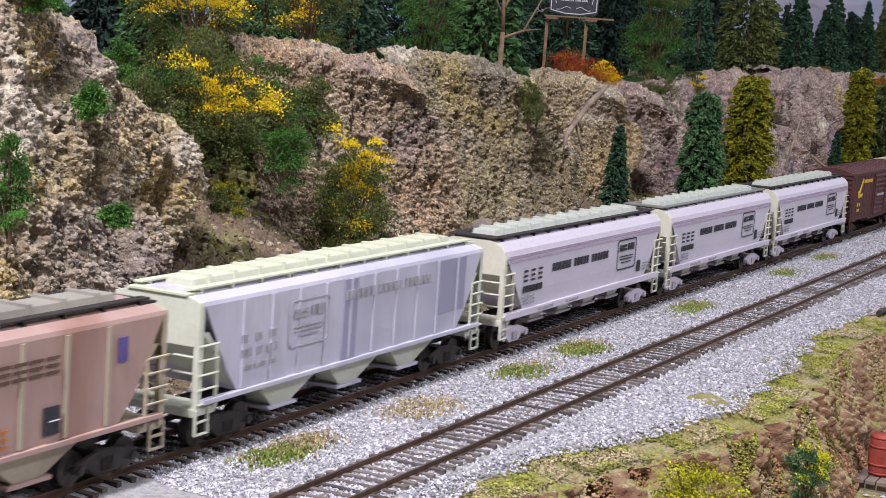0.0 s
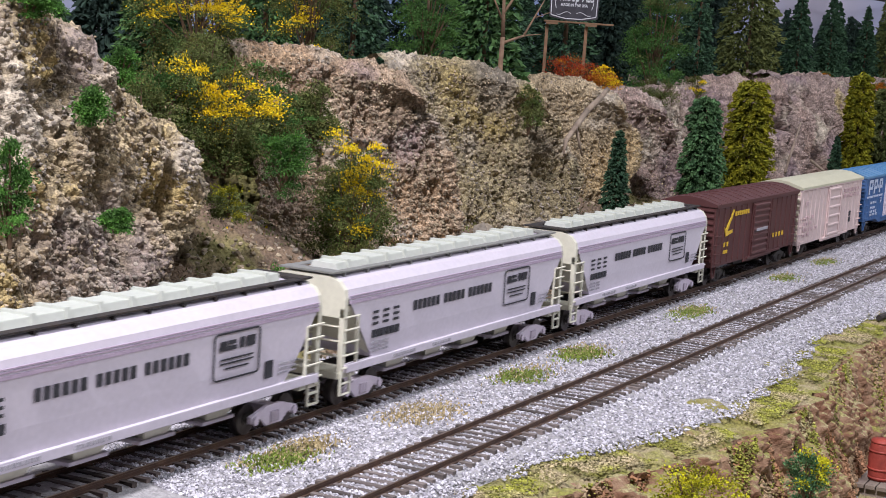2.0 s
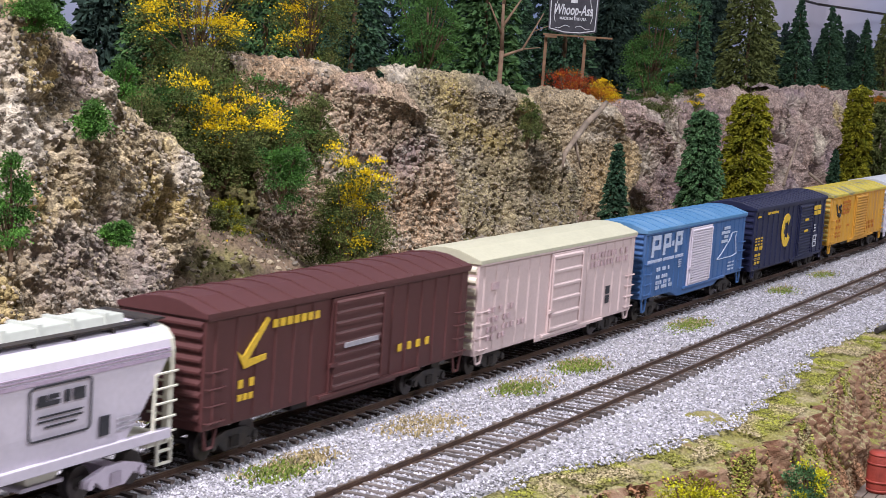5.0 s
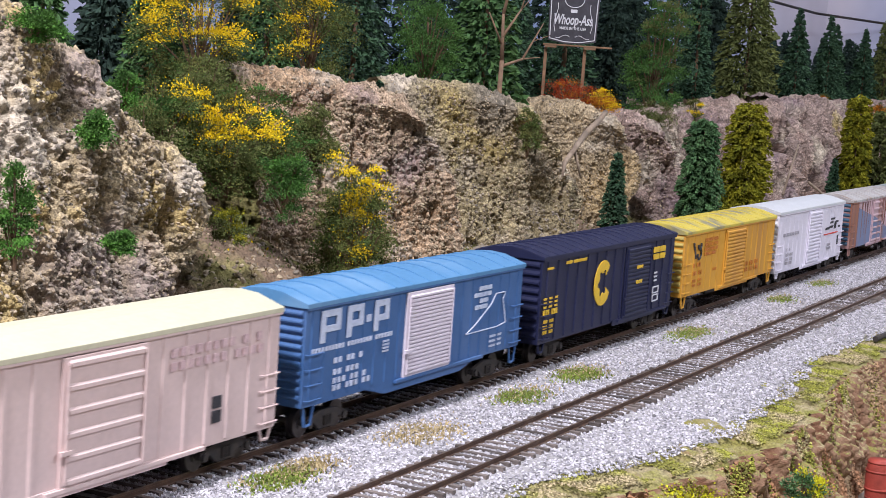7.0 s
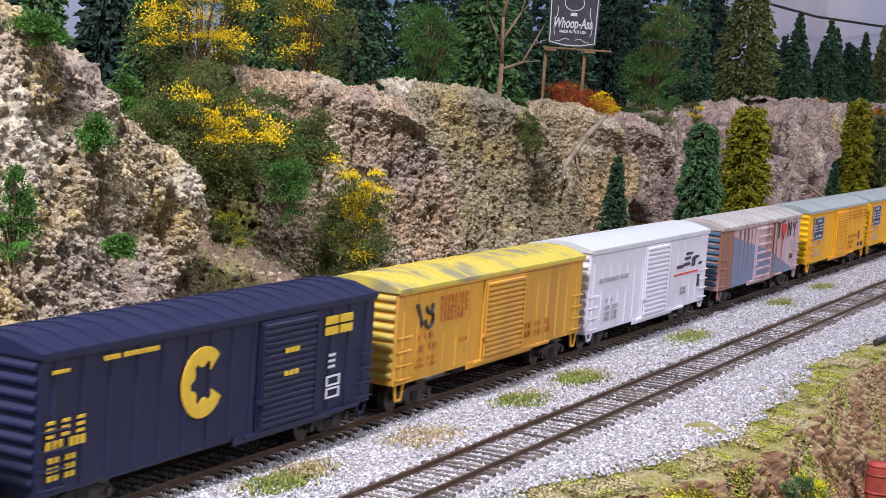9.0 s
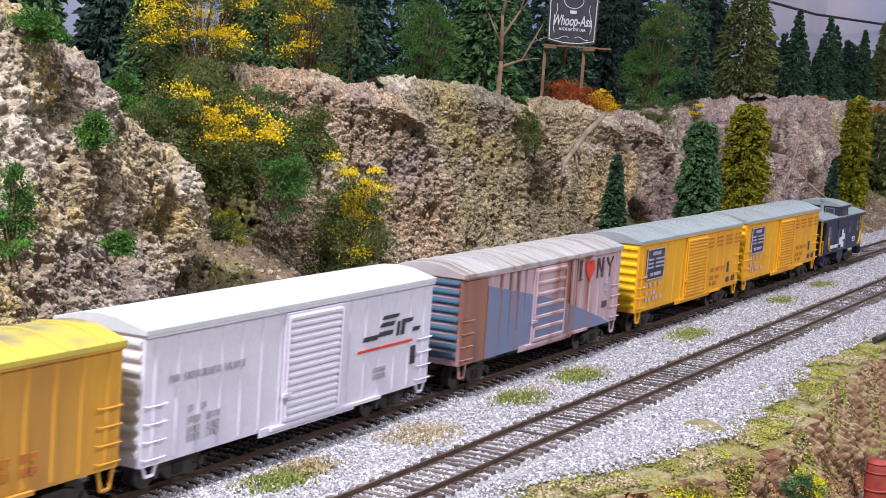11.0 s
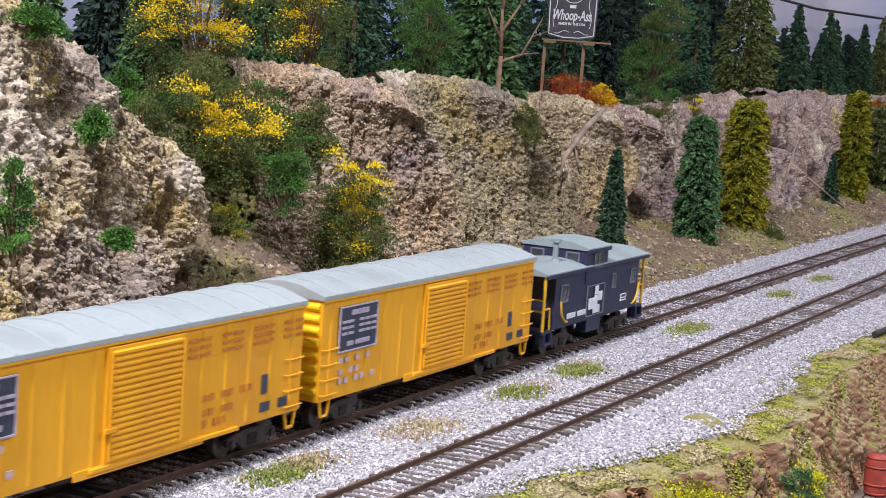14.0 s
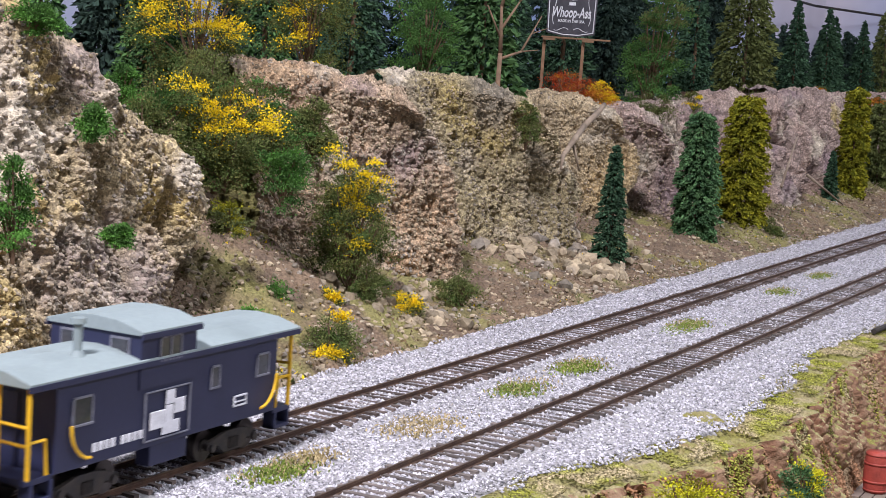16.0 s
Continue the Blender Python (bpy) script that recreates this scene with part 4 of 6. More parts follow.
M_CREAM_INK = material("faint_mauve_lettering", (0.48, 0.34, 0.36), (0.55, 0.40, 0.42), 400, 0.6)
bars(car, hl - 0.058, 0.0395, 0.0026, [8, 1, 1], M_CREAM_INK, 0.0042, 0.4)
bars(car, hl - 0.058, 0.0355, 0.0026, [7, 4], M_CREAM_INK, 0.0042, 0.4)
panel_plate(car, "emblem", M_CREAM_INK, rect(-hl + 0.012, -hl + 0.019, 0.0355, 0.0385))
for z, ws in ((0.0262, [2, 1, 2]), (0.0222, [3, 2]), (0.0182, [3, 3, 2]), (0.0148, [2, 2])):
    bars(car, -hl + 0.010, z, 0.0022, ws, M_CREAM_INK, 0.0040, 0.4)
panel_plate(car, "stencil_panel", M_INK, rect(-hl + 0.142, -hl + 0.1465, 0.0165, 0.0202))
panel_plate(car, "stencil_panel", M_INK, rect(-hl + 0.142, -hl + 0.1465, 0.0210, 0.0247))

# blue boxcar with pale door
P_BLUE = paint("weathered_blue_paint", (0.042, 0.115, 0.29), 0.6, (0.08, 0.15, 0.32), (0.5, 0.72))
P_BLUE_ROOF = paint("weathered_blue_roof", (0.075, 0.21, 0.40), 0.65, (0.15, 0.28, 0.45), (0.5, 0.7))
P_PALE_DOOR = paint("dusty_white_door", (0.62, 0.56, 0.64), 0.65, (0.48, 0.42, 0.50))
car, hl = boxcar("weathered blue boxcar with dusty white louvered door", 1.612, 1.786, P_BLUE, P_BLUE_ROOF, z0=0.0125, door=(0.0695, 0.107), door_mat=P_PALE_DOOR, louvers=21, posts=20, post_d=0.0003, belly=0.0035, end_ribs=11)
M_PALE_INK = material("chalky_white_lettering", (0.50, 0.55, 0.68), (0.40, 0.46, 0.62), 300, 0.7)
# three large initials as plain block shapes
yy = -HW - 0.0006
for a, w in ((0.009, 0.0130), (0.0265, 0.0110), (0.0455, 0.0105)):
    b = Build()
    a -= hl
    t = 0.0030
    b.box(a, a + t, yy, yy + 0.0003, 0.0335, 0.0445).box(a + t, a + w, yy, yy + 0.0003, 0.0422, 0.0445).box(a + t, a + w, yy, yy + 0.0003, 0.0370, 0.0392)
    b.box(a + w - t, a + w, yy, yy + 0.0003, 0.0392, 0.0422)
    part("block_initial", b, M_PALE_INK, car, "large chalky white block")
panel_plate(car, "block_mark", M_PALE_INK, rect(-hl + 0.0400, -hl + 0.0430, 0.0375, 0.0400), yy)
bars(car, -hl + 0.004, 0.0305, 0.0016, [10, 8, 6], M_PALE_INK, 0.0022, 0.45)
for z, ws in ((0.0255, [2, 2, 1]), (0.0215, [2, 3]), (0.0185, [3, 2, 1]), (0.0160, [2, 3, 2])):
    bars(car, -hl + 0.019, z, 0.0019, ws, M_PALE_INK, 0.0031, 0.4)
bars(car, -hl + 0.053, 0.0250, 0.0007, [3], M_PALE_INK, 0.0016)
for z in (0.0262, 0.0274, 0.0286):
    bars(car, -hl + 0.053, z, 0.0007, [3], M_PALE_INK, 0.0016)
# a map outline in thin strokes
b = Build()
route = [(0.121, 0.0235), (0.150, 0.0235), (0.158, 0.0245), (0.156, 0.0300), (0.154, 0.0345), (0.156, 0.0375), (0.147, 0.0375), (0.143, 0.0335), (0.136, 0.0300), (0.129, 0.0265), (0.121, 0.0235)]
for (a, z), (c, w) in zip(route[:-1], route[1:]):
    b.rod((a - hl, yy, z), (c - hl, yy, w), 0.00028, 4)
part("map_outline", b, M_PALE_INK, car, "thin white map outline")
for z, a, n in ((0.0400, 0.131, 3), (0.0375, 0.127, 4), (0.0350, 0.132, 2), (0.0325, 0.128, 3)):
    bars(car, a - hl, z, 0.0017, [n], M_PALE_INK, 0.0040, 0.15)
for z in (0.0155, 0.0175, 0.0195):
    bars(car, hl - 0.030, z, 0.0009, [3, 2], M_PALE_INK, 0.0020)

# navy boxcar with a yellow C-shaped emblem
P_NAVY = paint("navy_blue_paint", (0.010, 0.013, 0.048), 0.5, (0.016, 0.02, 0.06))
car, hl = boxcar("navy blue boxcar with round yellow emblem", 1.807, 1.983, P_NAVY, P_NAVY, z0=0.0098, ze=0.0488, zp=0.0522, door=(0.102, 0.137), louvers=17, posts=15, post_d=0.0006, roof_ribs=18)
b = Build()
cx, cz, y = -hl + 0.072, 0.0312, -HW - 0.0009
ring = [(math.radians(a), 0.0048 if (a // 30) % 2 else 0.0066) for a in range(45, 331, 15)]
k = len(ring)
vs = [(cx + r * math.cos(a), y + dy, cz + r * math.sin(a)) for dy in (0, 0.0003) for pts in ([(a, 0.0109) for a, _ in ring], ring) for a, r in pts]
fs = [(2 * k * m + i, 2 * k * m + i + 1, 2 * k * m + k + i + 1, 2 * k * m + k + i) for m in (0, 1) for i in range(k - 1)]
fs += [(o + i, o + i + 1, o + 2 * k + i + 1, o + 2 * k + i) for o in (0, k) for i in range(k - 1)] + [(o, o + k, o + 3 * k, o + 2 * k) for o in (0, k - 1)]
b.add(vs, fs)
part("emblem", b, M_YELLOW_INK, car, "round open yellow emblem")
b2 = bars(car, -hl + 0.0025, 0.0258, 0.0046, [1, 1, 1], M_YELLOW_INK, 0.0034, 0.15, y=y)
bars(car, -hl + 0.0025, 0.0225, 0.0025, [3, 3], M_YELLOW_INK, 0.0024, y=y)
for z, ws in ((0.0190, [2, 2]), (0.0165, [2, 2]), (0.0142, [2, 2])):
    bars(car, -hl + 0.0035, z, 0.0015, ws, M_YELLOW_INK, 0.0024, y=y)
bars(car, -hl + 0.025, 0.0438, 0.0014, [4, 9], M_YELLOW_INK, 0.0018, y=y)
bars(car, -hl + 0.004, 0.0428, 0.0010, [5], M_YELLOW_INK, 0.0014, y=y)
for dx in (0, 0.0095):
    for dz in (0, 0.0036):
        panel_plate(car, "yellow_block", M_YELLOW_INK, rect(hl - 0.034 + dx, hl - 0.026 + dx, 0.0370 + dz, 0.0398 + dz), y)
for z in (0.0345, 0.0270):
    bars(car, -hl + 0.116, z, 0.0016, [3], M_YELLOW_INK, 0.0030, y=-HW - 0.0019)
for z0 in (0.0150, 0.0192):
    b = Build()
    a, c = hl - 0.032, hl - 0.023
    b.box(a, c, y, y + 0.0003, z0, z0 + 0.0006).box(a, c, y, y + 0.0003, z0 + 0.0030, z0 + 0.0036).box(a, a + 0.001, y, y + 0.0003, z0, z0 + 0.0036).box(c - 0.001, c, y, y + 0.0003, z0, z0 + 0.0036)
    part("stencil_frame", b, M_WHITE_INK, car, "small white stencil frame")
for z in (0.0255, 0.0275, 0.0295):
    bars(car, hl - 0.031, z, 0.0009, [2], M_WHITE_INK, 0.0024, y=y)

# weathered yellow boxcar
P_OCHRE = paint("weathered_ochre_paint", (0.60, 0.30, 0.035), 0.6, (0.42, 0.20, 0.05), (0.5, 0.78), True)
P_OCHRE_ROOF = paint("streaked_yellow_roof", (0.52, 0.42, 0.07), 0.7, (0.24, 0.22, 0.13), (0.48, 0.64), False, 90)
P_OCHRE_END = paint("grimy_yellow_end", (0.62, 0.45, 0.06), 0.65, (0.30, 0.25, 0.14), (0.45, 0.7), True)
car, hl = boxcar("weathered ochre yellow boxcar with streaked roof", 2.001, 2.179, P_OCHRE, P_OCHRE_ROOF, P_OCHRE_END, louvers=15, door=(0.072, 0.112), posts=16, post_d=0.0003, roof_ribs=11)
panel_plate(car, "emblem", M_INK, [(-hl + 0.0135, 0.0410), (-hl + 0.0160, 0.0410), (-hl + 0.0200, 0.0330), (-hl + 0.0185, 0.0318)], None, "dark angular emblem")
b = Build()
for k in range(7):
    a, c = math.radians(180 + k * 40), math.radians(220 + k * 40)
    for cz, r in ((0.0345, 0.0032), (0.0395, 0.0026)):
        if cz > 0.035 and k in (5, 6):
            continue
        b.rod((-hl + 0.0245 + r * math.cos(a), -HW - 0.0006, cz + r * math.sin(a)), (-hl + 0.0245 + r * math.cos(c), -HW - 0.0006, cz + r * math.sin(c)), 0.0006, 5)
part("emblem", b, M_INK, car, "dark looped emblem")
for z, n in ((0.0405, 8), (0.0378, 8), (0.0352, 8), (0.0326, 7)):
    bars(car, -hl + 0.0345, z, 0.0019, [n], M_RUST_INK, 0.0030, 0.3)
for z, ws in ((0.0272, [1, 2]), (0.0228, [2, 2]), (0.0190, [2, 2]), (0.0165, [2, 2])):
    bars(car, -hl + 0.016, z, 0.0023 if z > 0.02 else 0.0014, ws, M_RUST_INK, 0.0036, 0.35)
for z, ws in ((0.0205, [2, 2, 2]), (0.0168, [2, 2, 2])):
    bars(car, hl - 0.062, z, 0.0023, ws, M_RUST_INK, 0.0038, 0.4)
bars(car, -hl + 0.052, 0.0230, 0.0015, [3], M_RUST_INK, 0.0024)

# white boxcar with slanted emblem and a red line
P_BRIGHT = paint("bright_white_paint", (0.68, 0.645, 0.75), 0.45)
P_BRIGHT_ROOF = paint("bright_white_roof", (0.56, 0.58, 0.62), 0.5)
P_BLUE_END = paint("pale_grey_end", (0.62, 0.62, 0.66), 0.6)
car, hl = boxcar("bright white boxcar with louvered door and red underline", 2.189, 2.366, P_BRIGHT, P_BRIGHT_ROOF, P_BLUE_END, z0=0.0090, ze=0.0492, zp=0.0524, door=(0.073, 0.109), louvers=15, posts=16, post_d=0.0003, roof_ribs=0)
bars(car, -hl + 0.012, 0.0325, 0.0022, [2, 7, 4], M_GREY_INK, 0.0027, 0.4)
for z, ws in ((0.0225, [1, 1]), (0.0190, [2, 2]), (0.0160, [2, 2]), (0.0135, [2, 2])):
    bars(car, -hl + 0.022, z, 0.0019, ws, M_GREY_INK, 0.0036, 0.4)
for a, w, z, h in ((0.125, 0.010, 0.0305, 0.0016), (0.136, 0.010, 0.0312, 0.0016), (0.137, 0.010, 0.0345, 0.0014), (0.138, 0.012, 0.0372, 0.0012), (0.149, 0.0022, 0.0302, 0.0052), (0.153, 0.0022, 0.0302, 0.0056), (0.156, 0.005, 0.0344, 0.0014), (0.162, 0.005, 0.0305, 0.0014)):
    panel_plate(car, "emblem_stroke", M_INK, [(a - hl, z), (a - hl + 0.0008, z + h), (a - hl + w + 0.0008, z + h), (a - hl + w, z)], None, "slanted dark stroke")
panel_plate(car, "underline", M_RED_INK, rect(-hl + 0.122, -hl + 0.162, 0.0268, 0.0276), None, "thin red line")
panel_plate(car, "stencil_panel", M_INK, rect(-hl + 0.161, -hl + 0.165, 0.0180, 0.0248))
bars(car, -hl + 0.134, 0.0185, 0.0018, [4], M_GREY_INK, 0.0022)
bars(car, -hl + 0.134, 0.0160, 0.0018, [4], M_GREY_INK, 0.0022)

# pink and grey-blue weathered boxcar with a heart
P_PINK = paint("rust_streaked_pink_paint", (0.50, 0.35, 0.39), 0.6, (0.26, 0.105, 0.065), (0.50, 0.66), True, 95)
P_STEEL = paint("grey_blue_paint", (0.16, 0.20, 0.33), 0.6, (0.25, 0.15, 0.16), (0.5, 0.68), True, 95)
P_PINK_ROOF = material("rusty_grey_roof", (0.44, 0.43, 0.44), (0.36, 0.34, 0.34), 110, 0.7, stain=(0.22, 0.14, 0.10), stain_at=(0.50, 0.66), stretch=(1, 0.12, 0.3))
P_TEAL = paint("teal_blue_end", (0.050, 0.11, 0.18), 0.6, (0.10, 0.16, 0.22))
car, hl = boxcar("rust streaked pink and blue boxcar with red heart", 2.392, 2.567, P_PINK, P_PINK_ROOF, P_TEAL, louvers=7, door=(0.0695, 0.1045), posts=16, post_d=0.0003, roof_ribs=14, z0=0.0112)
M_DARK_INK = material("brown_black_lettering", (0.06, 0.04, 0.045), (0.10, 0.07, 0.07), 400, 0.7)
BL = "slanted grey-blue painted field"
panel_plate(car, "blue_panel", P_STEEL, [(-hl + 0.0235, 0.0113), (-hl + 0.0235, 0.0415), (-hl + 0.0695, 0.0337), (-hl + 0.0695, 0.0113)], -HW - 0.0004, BL)
panel_plate(car, "blue_panel", P_STEEL, [(-hl + 0.1045, 0.0113), (-hl + 0.1045, 0.0274), (-hl + 0.152, 0.0150), (-hl + 0.163, 0.0113)], -HW - 0.0004, BL)
panel_plate(car, "blue_panel", P_STEEL, [(-hl + 0.0705, 0.0128), (-hl + 0.0705, 0.0335), (-hl + 0.1035, 0.0276), (-hl + 0.1035, 0.0128)], -HW - 0.0012, BL)
P_RUST = paint("rusty_mauve_paint", (0.20, 0.105, 0.10), 0.7, (0.30, 0.13, 0.08), (0.45, 0.62), True, 120)
panel_plate(car, "rust_patch", P_RUST, rect(-hl + 0.0008, -hl + 0.0225, 0.0113, 0.0450), -HW - 0.0004, "rusty brown faded end of the side")
for a, w, z0, z1 in ((0.035, 0.0022, 0.0150, 0.0452), (0.0445, 0.0016, 0.0180, 0.0452), (0.052, 0.0026, 0.0200, 0.0452), (0.060, 0.0012, 0.0240, 0.0452), (0.111, 0.0024, 0.0160, 0.0452), (0.119, 0.0012, 0.0220, 0.0452)):
    panel_plate(car, "rust_streak", P_RUST, [(a - hl, z1), (a - hl + w, z1), (a - hl + w * 0.7, z0), (a - hl + w * 0.4, z0)], -HW - 0.00047, "brown rust streak running down")
ib = Build().box(-hl + 0.1220, -hl + 0.1238, -HW - 0.0006, -HW - 0.0003, 0.0350, 0.0445)
for z in (0.0350, 0.0438):
    ib.box(-hl + 0.1208, -hl + 0.1250, -HW - 0.00065, -HW - 0.0003, z, z + 0.0007)
part("lettering", ib, M_DARK_INK, car, "dark upright stroke beside the heart")
b = Build()
pts = []
for k in range(24):
    a = 2 * math.pi * k / 24
    pts.append((-hl + 0.1345 + 0.00036 * 16 * math.sin(a) ** 3, 0.0393 + 0.00036 * (13 * math.cos(a) - 5 * math.cos(2 * a) - 2 * math.cos(3 * a) - math.cos(4 * a))))
panel_plate(car, "heart", M_RED_INK, pts, None, "red heart shape")
b = Build()
yy = -HW - 0.0006
for a in (0.1435, 0.1500):
    b.box(a - hl, a - hl + 0.0014, yy, yy + 0.0003, 0.0345, 0.0440)
b.prism([(0.1440 - hl, 0.0440), (0.1456 - hl, 0.0440), (0.1512 - hl, 0.0345), (0.1496 - hl, 0.0345)], yy, yy + 0.0003, "y")
b.box(0.1590 - hl, 0.1604 - hl, yy, yy + 0.0003, 0.0340, 0.0390)
b.prism([(0.1550 - hl, 0.0435), (0.1566 - hl, 0.0435), (0.1604 - hl, 0.0385), (0.1590 - hl, 0.0385)], yy, yy + 0.0003, "y")
b.prism([(0.1642 - hl, 0.0435), (0.1630 - hl, 0.0435), (0.1590 - hl, 0.0385), (0.1604 - hl, 0.0385)], yy, yy + 0.0003, "y")
part("lettering", b, M_DARK_INK, car, "dark strokes beside the heart")
panel_plate(car, "stencil_panel", M_GREY_INK, rect(hl - 0.020, hl - 0.014, 0.0270, 0.0310))
panel_plate(car, "stencil_panel", M_DARK_INK, rect(hl - 0.022, hl - 0.016, 0.0195, 0.0225))

# two bright yellow boxcars with a dark sign
P_YELLOW = paint("bright_yellow_orange_paint", (0.76, 0.36, 0.012), 0.5, (0.66, 0.28, 0.02), (0.55, 0.8), True)
# Same yellow as the side, made lighter for the warm light on the ends.
P_YELLOW_END = paint("yellow_warm_lit_end", (0.80, 0.52, 0.01), 0.5)
P_GREY_ROOF = paint("pale_grey_roof", (0.32, 0.36, 0.375), 0.6, (0.24, 0.27, 0.28), (0.5, 0.7))
M_SLATE = material("dark_slate_sign", (0.035, 0.04, 0.075), (0.05, 0.055, 0.09), 200, 0.6)
M_MAUVE_INK = material("mauve_grey_lettering", (0.42, 0.38, 0.46), (0.34, 0.31, 0.40), 300, 0.7)
for x0 in (2.5936, 2.7811):
    car, hl = boxcar("bright yellow boxcar with grey roof and dark sign", x0, x0 + 0.1755, P_YELLOW, P_GREY_ROOF, P_YELLOW_END, z0=0.0112, louvers=18, door=(0.073, 0.1085), posts=14, post_d=0.0003, roof_ribs=12, end_ribs=8)
    panel_plate(car, "sign_panel", M_SLATE, rect(-hl + 0.0105, -hl + 0.037, 0.0270, 0.0430), -HW - 0.0006, "dark slate sign with pale blocks")
    b = Build()
    y = -HW - 0.0009
    for a, c, z, w in ((0.0105, 0.037, 0.0270, 0.0275), (0.0105, 0.037, 0.0425, 0.0430)):
        b.box(a - hl, c - hl, y, y + 0.0004, z, w)
    b.box(0.0105 - hl, 0.0110 - hl, y, y + 0.0004, 0.0270, 0.0430).box(0.0365 - hl, 0.037 - hl, y, y + 0.0004, 0.0270, 0.0430)
    part("sign_border", b, M_MAUVE_INK, car)
    bars(car, -hl + 0.0185, 0.0396, 0.0018, [5], M_MAUVE_INK, 0.0024, 0.2, y=y)
    bars(car, -hl + 0.0125, 0.0330, 0.0050, [2, 3], M_MAUVE_INK, 0.0042, 0.22, y=y)
    bars(car, -hl + 0.0165, 0.0290, 0.0016, [2, 5], M_MAUVE_INK, 0.0020, 0.2, y=y)
    bars(car, hl - 0.064, 0.0368, 0.0055, [2, 2, 2, 2], M_RUST_INK, 0.0062, 0.25)
    for z, ws in ((0.0232, [2, 1, 1]), (0.0192, [1, 2]), (0.0160, [2, 2, 1])):
        bars(car, -hl + 0.012, z, 0.0021, ws, M_CREAM_INK, 0.0040, 0.4)
    for z, ws in ((0.0225, [2, 2, 2]), (0.0180, [2, 2]), (0.0145, [1, 2])):
        bars(car, hl - 0.056, z, 0.0022, ws, M_RUST_INK, 0.0036, 0.4)
    for dx in (0.024, 0.0135):
        panel_plate(car, "stencil_panel", M_SLATE, rect(hl - dx, hl - dx + 0.0052, 0.0142, 0.0172))
    panel_plate(car, "stencil_panel", M_SLATE, rect(hl - 0.0238, hl - 0.0208, 0.0200, 0.0262))

# ---- caboose ----
P_CAB = paint("dark_slate_blue_paint", (0.021, 0.024, 0.062), 0.5, (0.028, 0.032, 0.07))
P_CAB_ROOF = paint("light_grey_caboose_roof", (0.25, 0.30, 0.315), 0.6, (0.19, 0.23, 0.24), (0.5, 0.7))
M_RAILING = material("yellow_railing", (0.72, 0.42, 0.02), (0.62, 0.36, 0.02), 300, 0.5)
M_WINDOW_FRAME = material("grey_window_frame", (0.13, 0.135, 0.18), (0.18, 0.18, 0.22), 300, 0.6)


def caboose():
    car = tagged(empty("caboose"), "dark slate blue caboose with offset cupola", "caboose", "cars of the train")
    c0 = (2.958 + 3.087) / 2
    L, R_ = 2.968 - c0, 3.075 - c0
    part("body", Build().box(L, R_, -HW, HW, 0.0125, 0.0372), P_CAB, car, "", 0.0003)

    def roof(a, b, ze, zp, hw):
        part("roof", Build().prism([(-hw, ze - 0.0012), (-hw, ze), (-hw * 0.5, ze + (zp - ze) * 0.8), (0, zp), (hw * 0.5, ze + (zp - ze) * 0.8), (hw, ze), (hw, ze - 0.0012)], a, b), P_CAB_ROOF, car, "pale grey curved roof", 0.0002)
        for q in (-1, 1):
            part("roof_edge", box(a - 0.0001, b + 0.0001, *sorted((q * (hw + 0.0002), q * (hw - 0.0006))), ze - 0.0022, ze - 0.0006), P_CAB, car)
    roof(2.9565 - c0, 3.087 - c0, 0.0385, 0.0415, HW + 0.0009)
    ca, cb = 3.003 - c0, 3.0295 - c0
    part("cupola", Build().box(ca, cb, -HW - 0.0004, HW + 0.0004, 0.0372, 0.0462), P_CAB, car, "", 0.0003)
    part("cupola_panel", Build().box(ca, cb, -HW - 0.0004, -HW + 0.001, 0.0300, 0.0372), P_CAB, car)
    roof(ca - 0.0008, cb + 0.0012, 0.0468, 0.0498, HW + 0.0014)

    def window(x, z, w, h, y=-HW, muntin=False):
        fr = Build()
        t = 0.0006
        fr.box(x - w / 2, x + w / 2, y - 0.0005, y, z + h / 2, z + h / 2 + t).box(x - w / 2 - t, x + w / 2 + t, y - 0.0007, y, z - h / 2 - t, z - h / 2)
        fr.box(x - w / 2 - t, x - w / 2, y - 0.0005, y, z - h / 2, z + h / 2).box(x + w / 2, x + w / 2 + t, y - 0.0005, y, z - h / 2, z + h / 2)
        if muntin:
            fr.box(x - t / 2, x + t / 2, y - 0.0005, y, z - h / 2, z + h / 2)
        wn = part("window", fr, M_WINDOW_FRAME, car, "small framed caboose window")
        part("pane", box(x - w / 2, x + w / 2, y - 0.0002, y - 0.0001, z - h / 2, z + h / 2), M_GLASS, wn, "dark glass pane")
    window(2.9785 - c0, 0.0282, 0.0075, 0.0070)
    window(3.0165 - c0, 0.0408, 0.0095, 0.0062, -HW - 0.0004, True)
    window(3.0405 - c0, 0.0285, 0.0038, 0.0060)
    window(3.0665 - c0, 0.0288, 0.0062, 0.0062)
    # cupola end windows
    for x, s in ((ca, -1), (cb, 1)):
        for yw in (-0.009, 0.009):
            w = part("window", Build().box(*sorted((x, x + s * 0.0004)), yw - 0.0035, yw + 0.0035, 0.0385, 0.0445), M_WINDOW_FRAME, car)
            part("pane", Build().box(*sorted((x + s * 0.0004, x + s * 0.0006)), yw - 0.0028, yw + 0.0028, 0.0391, 0.0439), M_GLASS, w)
    # emblem panel: pale cross of rounded blocks in a thin frame
    a, b_ = 3.0055 - c0, 3.0275 - c0
    fr = Build()
    y = -HW - 0.0008
    fr.box(a, b_, y, y + 0.0004, 0.0143, 0.0147).box(a, b_, y, y + 0.0004, 0.0285, 0.0289).box(a, a + 0.0005, y, y + 0.0004, 0.0143, 0.0289).box(b_ - 0.0005, b_, y, y + 0.0004, 0.0143, 0.0289)
